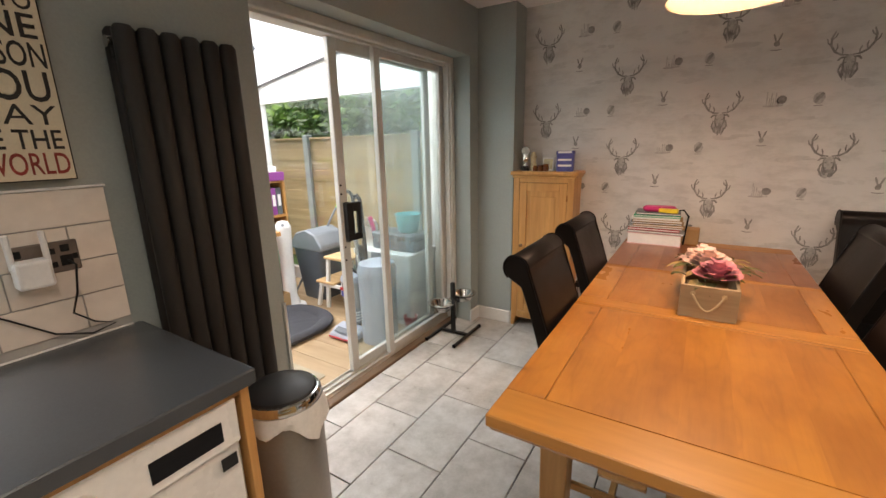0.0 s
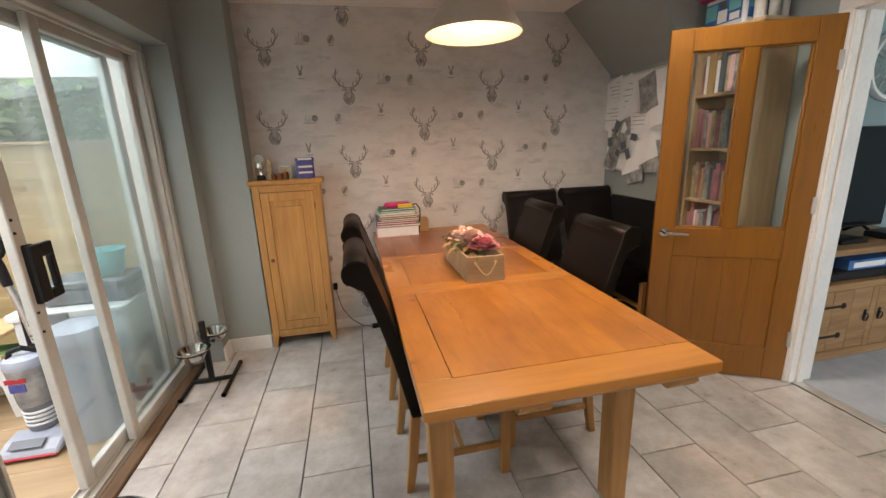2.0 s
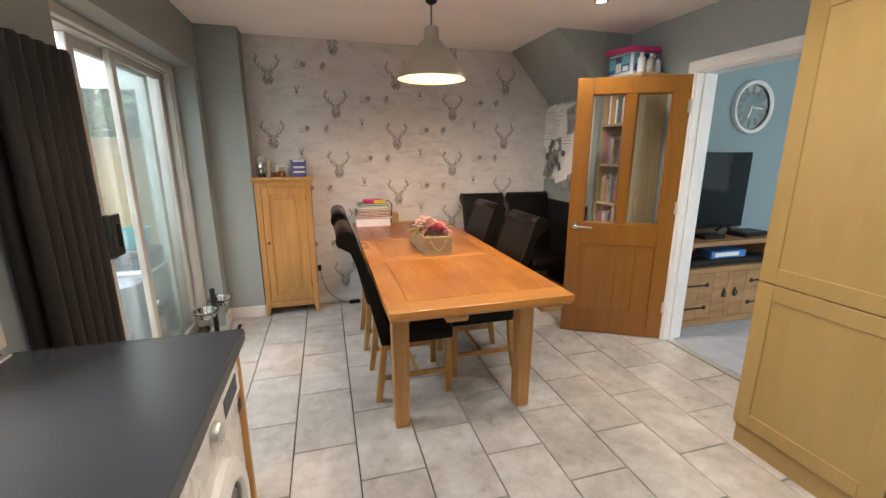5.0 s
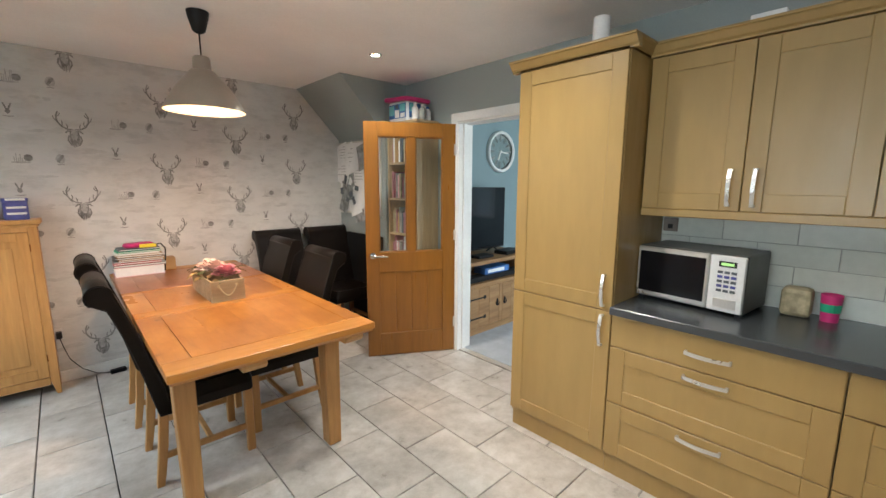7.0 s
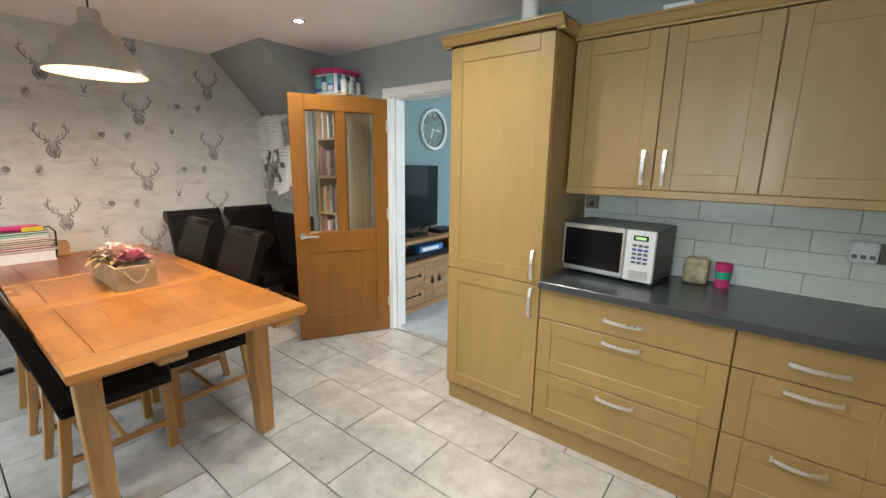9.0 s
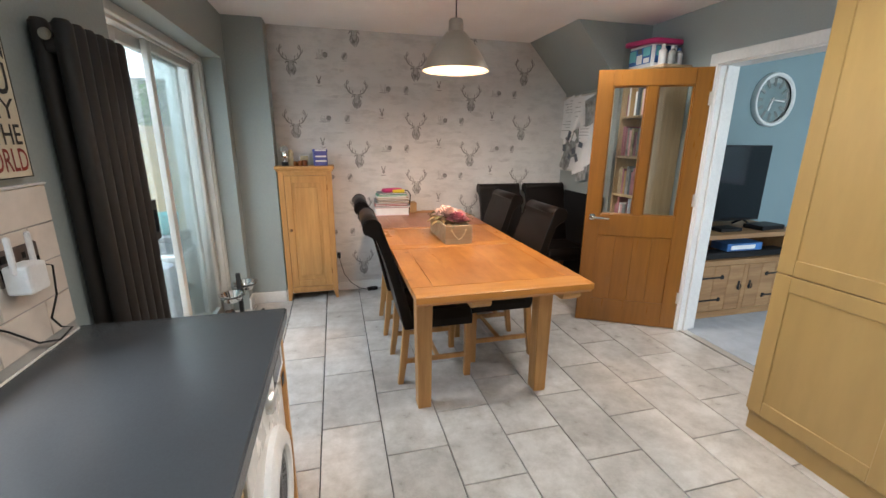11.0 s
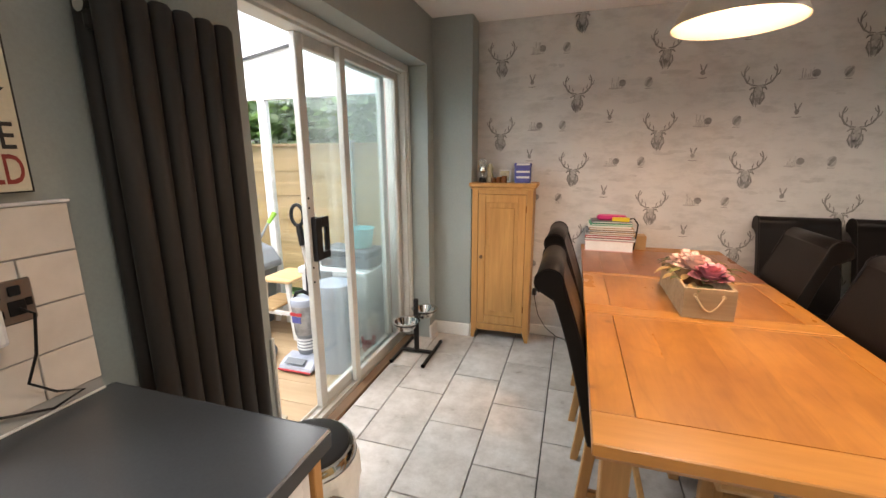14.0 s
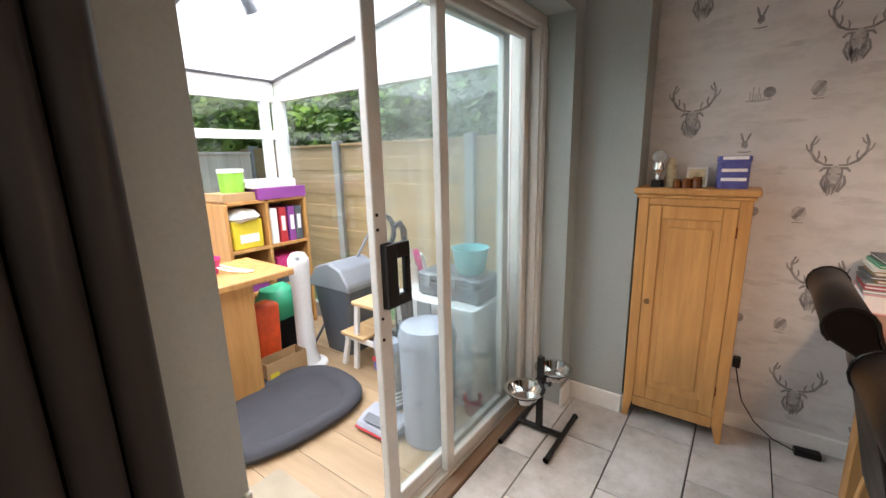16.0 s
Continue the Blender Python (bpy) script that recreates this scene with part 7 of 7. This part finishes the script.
# flip-top bin with a brush
gb = thing("flip_top_bin", "slate grey plastic flip-top bin", "waste bin", (-3.47, 2.66, 0))
bm = bmesh.new()
lo, hi = rounded(-3.61, 2.54, -3.33, 2.78, 0.04), rounded(-3.67, 2.50, -3.27, 2.82, 0.05)
a = [bm.verts.new((x, y, 0)) for x, y in lo]
c = [bm.verts.new((x, y, 0.50)) for x, y in hi]
bm.faces.new(a[::-1])
for k in range(len(a)):
    bm.faces.new((a[k], a[(k + 1) % len(a)], c[(k + 1) % len(a)], c[k]))
part("bin_body", bm, MID_GREY, gb, "", True)
hood = prism([(-3.69, 0.50), (-3.25, 0.50), (-3.25, 0.55), (-3.33, 0.66), (-3.45, 0.70), (-3.59, 0.66), (-3.69, 0.55)], 0.34, "y", 2.49, 0.012)
part("hood", hood, GREY_PLASTIC, gb, "grey domed hood")
part("flap", turn(box(-3.295, 2.53, 0.52, -3.28, 2.79, 0.66, 0.004), (-3.29, 2.66, 0.52), 0, 0, -36), MID_GREY, gb, "dark swing flap")
bm = bmesh.new()
for q in range(3):
    tube([(-3.45 + 0.022 * math.cos(2.094 * q + 0.3), 2.525, 0.36 + 0.022 * math.sin(2.094 * q + 0.3)), (-3.45 + 0.022 * math.cos(2.094 * q + 1.6), 2.524, 0.36 + 0.022 * math.sin(2.094 * q + 1.6))], 0.005, 5, bm)
part("recycling_mark", bm, PAPER, gb, "pale recycling mark")
br = thing("broom", "broom with a pale pole and lime green head", "broom", (-3.67, 2.46, 0))
part("pole", tube([(-3.67, 2.46, 0.012), (-3.37, 2.84, 0.88)], 0.010, 8), GREY_PLASTIC, br)
part("broom_head", tube([(-3.37, 2.84, 0.87), (-3.33, 2.885, 0.96)], [0.016, 0.024], 10), LIME, br, "lime green head")

# step stool
so = thing("step_stool", "white step stool with two beech treads", "step stool", (-3, 2.58, 0))
for y in (2.44, 2.74):
    for x in (-3.16, -2.86):
        part("leg", prism([(x - 0.02, 0), (x + 0.02, 0), (-3 + (x + 3) * 0.7 + 0.018, 0.475), (-3 + (x + 3) * 0.7 - 0.018, 0.475)], 0.025, "y", y - 0.012, 0.002), WHITE, so)
part("tread", box(-3.14, 2.41, 0.475, -2.86, 2.77, 0.500, 0.005), BEECH, so, "beech top tread")
part("tread", box(-3.27, 2.41, 0.235, -3.04, 2.77, 0.258, 0.005), BEECH, so, "beech lower tread")
for y in (2.44, 2.74):
    part("side_rail", box(-3.25, y - 0.01, 0.205, -2.88, y + 0.012, 0.236, 0.002), WHITE, so)
    part("leg", prism([(-3.3, 0), (-3.26, 0), (-3.2, 0.235), (-3.235, 0.235)], 0.025, "y", y - 0.012, 0.002), WHITE, so)

# upright vacuum cleaner
VX, VY = -2.555, 2.19
vc = thing("vacuum_cleaner", "grey and black upright vacuum cleaner with a loop handle", "vacuum cleaner", (VX, VY, 0))
bm = prism([(1.985, 0.015), (2.150, 0.015), (2.150, 0.085), (2.06, 0.075), (1.99, 0.040)], 0.265, "x", -2.675, 0.010)
part("floor_head", bm, GREY_PALE, vc, "pale grey floor head")
part("bumper", box(-2.672, 1.980, 0.014, -2.413, 1.990, 0.026, 0.003), RED, vc, "dark red front strip")
part("head_window", prism([(2.005, 0.060), (2.05, 0.078), (2.05, 0.084), (2.0, 0.064)], 0.15, "x", -2.63, 0.002), MID_GREY, vc, "smoky brush window")
for x in (-2.615, -2.50):
    part("wheel", tube([(x - 0.014, 2.245, 0.045), (x + 0.014, 2.245, 0.045)], 0.045, 16), BLACK, vc)
part("motor_body", lathe([(0, 0.085), (0.062, 0.085), (0.068, 0.11), (0.066, 0.20), (0.074, 0.225), (0, 0.225)], (VX, VY - 0.02, 0), 24), GREY_PLASTIC, vc, "", True)
for q in range(4):
    part("louvre", lathe([(0.067, 0), (0.071, 0.004), (0.071, 0.011), (0.067, 0.015)], (VX, VY - 0.02, 0.115 + q * 0.023), 24), WHITE_PLASTIC, vc, "white vent louvre", True)
part("dust_cylinder", lathe([(0, 0.228), (0.070, 0.228), (0.074, 0.25), (0.086, 0.43), (0.086, 0.445), (0, 0.445)], (VX, VY - 0.025, 0), 28), mat("smoky_plastic", (0.34, 0.335, 0.33), 0.14, var=0.3, scale=18), vc, "smoky clear dust cylinder", True)
part("cylinder_cap", lathe([(0.089, 0.44), (0.090, 0.462), (0.080, 0.485), (0.045, 0.50), (0, 0.502)], (VX, VY - 0.025, 0), 28), GREY_PALE, vc, "", True)
part("carry_handle", tube([(VX - 0.05, VY - 0.05, 0.485), (VX - 0.035, VY - 0.055, 0.525), (VX + 0.01, VY - 0.045, 0.54), (VX + 0.05, VY - 0.01, 0.505)], 0.013, 8), BLACK, vc, "", True)
part("warning_label", box(VX - 0.055, VY - 0.1085, 0.375, VX + 0.035, VY - 0.1035, 0.400, 0.001), RED, vc)
part("printed_label", box(VX - 0.045, VY - 0.1065, 0.325, VX + 0.025, VY - 0.1005, 0.370, 0.001), LILAC, vc)
part("spine", prism([(VY + 0.045, 0.08), (VY + 0.105, 0.08), (VY + 0.095, 0.70), (VY + 0.055, 0.70)], 0.085, "x", VX - 0.035, 0.010), BLACK, vc)
part("wand", tube([(VX + 0.01, VY + 0.06, 0.52), (VX - 0.005, VY + 0.055, 0.70), (VX - 0.03, VY + 0.045, 0.90)], 0.017, 10), STEEL, vc, "steel wand", True)
part("grip", tube([(VX - 0.024, VY + 0.047, 0.84), (VX - 0.034, VY + 0.043, 0.94), (VX - 0.040, VY + 0.042, 0.985)], [0.021, 0.024, 0.020], 10), BLACK, vc, "", True)
lp = [(VX - 0.045 + 0.050 * math.sin(6.2832 * k / 16), VY + 0.042, 1.050 - 0.072 * math.cos(6.2832 * k / 16)) for k in range(17)]
part("loop_handle", tube(lp, 0.013, 8), BLACK, vc, "black loop handle", True)
hs = [(VX + 0.005, VY + 0.05, 1.075), (VX + 0.035, VY + 0.055, 1.09), (VX + 0.055, VY + 0.06, 1.06), (VX + 0.060, VY + 0.065, 0.90), (VX + 0.065, VY + 0.075, 0.60), (VX + 0.075, VY + 0.080, 0.25)]
part("hose", tube(hs, 0.017, 10), BLACK, vc, "ribbed black hose", True)

# grey push bin
pb = thing("push_top_bin", "tall pale grey cylindrical push-top bin", "waste bin", (-2.315, 2.185, 0))
part("bin_body", lathe([(0, 0), (0.135, 0), (0.135, 0.02), (0.142, 0.52), (0.142, 0.54)], (-2.315, 2.185, 0), 32), GREY_PALE, pb, "", True)
part("bin_lid", lathe([(0.147, 0.535), (0.147, 0.56), (0.130, 0.61), (0.06, 0.635), (0, 0.638)], (-2.315, 2.185, 0), 32), GREY_PALE, pb, "", True)

# plastic crate with toolbox, basin, iron
cr = thing("storage_crate", "translucent white plastic storage crate", "storage crate", (-2.5, 2.66, 0))
bm = prism(rounded(-2.80, 2.47, -2.22, 2.86, 0.03), 0.56, "z", 0, 0.005)
part("crate_body", bm, WHITE_PLASTIC, cr)
part("crate_lid", prism(rounded(-2.82, 2.455, -2.21, 2.875, 0.03), 0.045, "z", 0.56, 0.006), WHITE_PLASTIC, cr)
part("catch", box(-2.60, 2.445, 0.50, -2.50, 2.458, 0.60, 0.003), GREY_PLASTIC, cr)
tl = thing("tool_box", "slate grey plastic tool box on the crate", "tool box", (-2.43, 2.66, 0.606))
part("case_body", box(-2.66, 2.54, 0.606, -2.225, 2.78, 0.70, 0.012), MID_GREY, tl)
part("case_lid", box(-2.665, 2.535, 0.70, -2.222, 2.785, 0.75, 0.012), MID_GREY, tl)
for x in (-2.58, -2.40, -2.28):
    part("latch", box(x - 0.02, 2.525, 0.67, x + 0.02, 2.54, 0.74, 0.003), GREY_PLASTIC, tl)
single("basin", lathe([(0, 0.752), (0.070, 0.752), (0.085, 0.77), (0.105, 0.90), (0.112, 0.905), (0.100, 0.905), (0.078, 0.772), (0, 0.765)], (-2.36, 2.66, 0), 28), TEAL, "aqua plastic basin on the tool box", "basin", smooth=True)
ir = thing("steam_iron", "pink and white steam iron standing on its heel", "iron", (-2.72, 2.60, 0.606))
part("iron_shell", prism([(-2.775, 0.61), (-2.675, 0.61), (-2.690, 0.74), (-2.722, 0.86), (-2.738, 0.86), (-2.765, 0.74)], 0.07, "y", 2.57, 0.012), PINK, ir)
part("soleplate", prism([(-2.780, 0.607), (-2.670, 0.607), (-2.685, 0.75), (-2.728, 0.875), (-2.736, 0.875), (-2.770, 0.75)], 0.008, "y", 2.562), STEEL, ir)
part("iron_handle", tube([(-2.725, 2.65, 0.64), (-2.725, 2.685, 0.68), (-2.728, 2.685, 0.78), (-2.730, 2.65, 0.82)], 0.013, 8), WHITE_PLASTIC, ir, "white handle", True)
e = thing("red_pot", "small red pot beside the crate", "pot", (-2.27, 2.40, 0))
part("pot_body", lathe([(0, 0), (0.045, 0), (0.058, 0.10), (0.05, 0.10), (0.04, 0.01), (0, 0.01)], (-2.225, 2.46, 0), 16), RED, e, "", True)

# conservatory spot bar
cl = thing("spotlight_bar", "grey ceiling spotlight bar with two turned heads", "spotlight", (-3.19, 1.86, roof_z(-3.19) - 0.045))
part("spot_base", lathe([(0, -0.022), (0.05, -0.022), (0.055, 0.0), (0, 0.0)], (-3.19, 1.86, roof_z(-3.19) - 0.022), 20), GREY_PLASTIC, cl)
for dy, dx in ((-0.09, 0.03), (0.09, -0.02)):
    zz = roof_z(-3.19) - 0.085
    part("spot_arm", tube([(-3.19, 1.86, zz + 0.05), (-3.19, 1.86 + dy, zz - 0.01)], 0.008, 6), MID_GREY, cl)
    part("spot_head", turn(lathe([(0, 0), (0.025, 0), (0.034, -0.08), (0.028, -0.08), (0.02, -0.02), (0, -0.02)], (-3.19 + dx, 1.86 + dy, zz - 0.01), 16), (-3.19 + dx, 1.86 + dy, zz), 0, 35 if dy > 0 else -35, 15), MID_GREY, cl, "", True)



# ---------- floor tiles, wall tiles, planks ----------
tile_floor = thing("floor", "grey stone-look porcelain floor tiles in brick bond", "floor", (0, 0, 0), kind="structure")
TP, TL, J = 0.308, 0.522, 0.0056
shapes = {}


def piece(name, w, l, h, bev, material, parent, at):
    key = (name, round(w, 3), round(l, 3), round(h, 3), material.name)
    if key not in shapes:
        me = bpy.data.meshes.new(name)
        bm = box(-w / 2, -l / 2, 0, w / 2, l / 2, h)
        bmesh.ops.bevel(bm, geom=[e for e in bm.edges if min(v.co.z for v in e.verts) > h * 0.5], offset=bev, segments=1, affect="EDGES")
        bm.to_mesh(me)
        bm.free()
        me.materials.append(material)
        shapes[key] = me
    ob = new(name, shapes[key])
    ob.parent = parent
    ob.location = Vector(at) - origin_of(parent)
    return ob


for c in range(-4, 9):
    x0, x1 = max(-0.885 + TP * c, -1.985), min(-0.885 + TP * (c + 1), 1.572)
    if x1 - x0 < 0.03:
        continue
    ofs = 1.263 if c % 2 == 0 else 1.005
    for r in range(-7, 5):
        y0, y1 = max(ofs + TL * r, YS), min(ofs + TL * (r + 1), YN)
        if y1 - y0 < 0.03:
            continue
        piece("tile", x1 - x0 - J, y1 - y0 - J, 0.012, 0.0022, TILE, tile_floor, ((x0 + x1) / 2, (y0 + y1) / 2, -0.012))

# conservatory planks, laid away from the house
planks = thing("conservatory_planks", "honey oak laminate plank floor", "floor", (-3.3, 1.6, -0.014), kind="structure")
for i in range(13):
    y0 = CY0 + i * 0.2015
    xs = [CX, CX + 0.5 + 0.62 * ((i * 7) % 3) / 2, -2.165]
    for a, c in zip(xs, xs[1:]):
        piece("plank", c - a - 0.002, 0.1995, 0.011, 0.001, LAMINATE_X, planks, ((a + c) / 2, y0 + 0.1, -0.0135))


def wall_tiles(parent, axis, plane, out, u0, u1, z0, z1, w, h, first, material, name="tile"):
    """Glazed tiles in brick bond on a wall plane; u runs along the wall."""
    row, z = 0, z0
    while z < z1 - 0.02:
        zt = min(z + h, z1)
        u = first - w * 20 + (w / 2 if row % 2 else 0)
        while u < u1:
            a, c = max(u, u0), min(u + w, u1)
            if c - a > 0.015:
                key = (name, axis, round(c - a, 3), round(zt - z, 3), material.name)
                if key not in shapes:
                    g2, t2 = 0.0015, 0.006
                    if axis == "x":
                        bm = box(0 if out > 0 else -t2, -(c - a) / 2 + g2, -(zt - z) / 2 + g2, t2 if out > 0 else 0, (c - a) / 2 - g2, (zt - z) / 2 - g2, 0.0015)
                    else:
                        bm = box(-(c - a) / 2 + g2, 0 if out > 0 else -t2, -(zt - z) / 2 + g2, (c - a) / 2 - g2, t2 if out > 0 else 0, (zt - z) / 2 - g2, 0.0015)
                    me = bpy.data.meshes.new(name)
                    bm.to_mesh(me)
                    bm.free()
                    me.materials.append(material)
                    shapes[key] = me
                ob = new(name, shapes[key])
                ob.parent = parent
                p = (plane, (a + c) / 2, (z + zt) / 2) if axis == "x" else ((a + c) / 2, plane, (z + zt) / 2)
                ob.location = Vector(p) - origin_of(parent)
            u += w
        row, z = row + 1, zt


sp = thing("splashback_east", "white metro tile splashback behind the worktop", "splashback", (XE, -1.0, 0.906), kind="structure")
part("grout_bed", box(XE - 0.004, YS, 0.906, XE + 0.0, -0.103, 1.375), WGROUT, sp)
wall_tiles(sp, "x", XE - 0.0035, -1, YS, -0.103, 0.907, 1.375, 0.30, 0.1025, -0.847, METRO)
sp = thing("splashback_west", "cream glazed wall tiles beside the window", "splashback", (XW, 0.3, 0.906), kind="structure")
bm = box(XW, 0.172, 0.906, XW + 0.004, 0.468, 1.345)
box(XW, -1.20, 0.906, XW + 0.004, 0.172, 1.026, bm=bm)
part("grout_bed", bm, WGROUT, sp)
wall_tiles(sp, "x", XW + 0.0035, 1, 0.172, 0.468, 0.935, 1.345, 0.30, 0.1025, 0.36, WALLTILE)
wall_tiles(sp, "x", XW + 0.0035, 1, -1.20, 0.172, 0.935, 1.026, 0.30, 0.1025, 0.36, WALLTILE)
sp = thing("reveal_tiles", "white tiles in the window reveal", "splashback", (-1.97, 0.163, 0.953), kind="structure")
wall_tiles(sp, "y", 0.1605, -1, -2.042, -1.846, 1.052, 1.345, 0.30, 0.1025, -1.846, WALLTILE)
single("tile_trim", box(XW, 0.160, 1.345, XW + 0.012, 0.472, 1.352, 0.002), WHITE_PLASTIC, "thin white plastic tile edging", "trim", kind="structure")
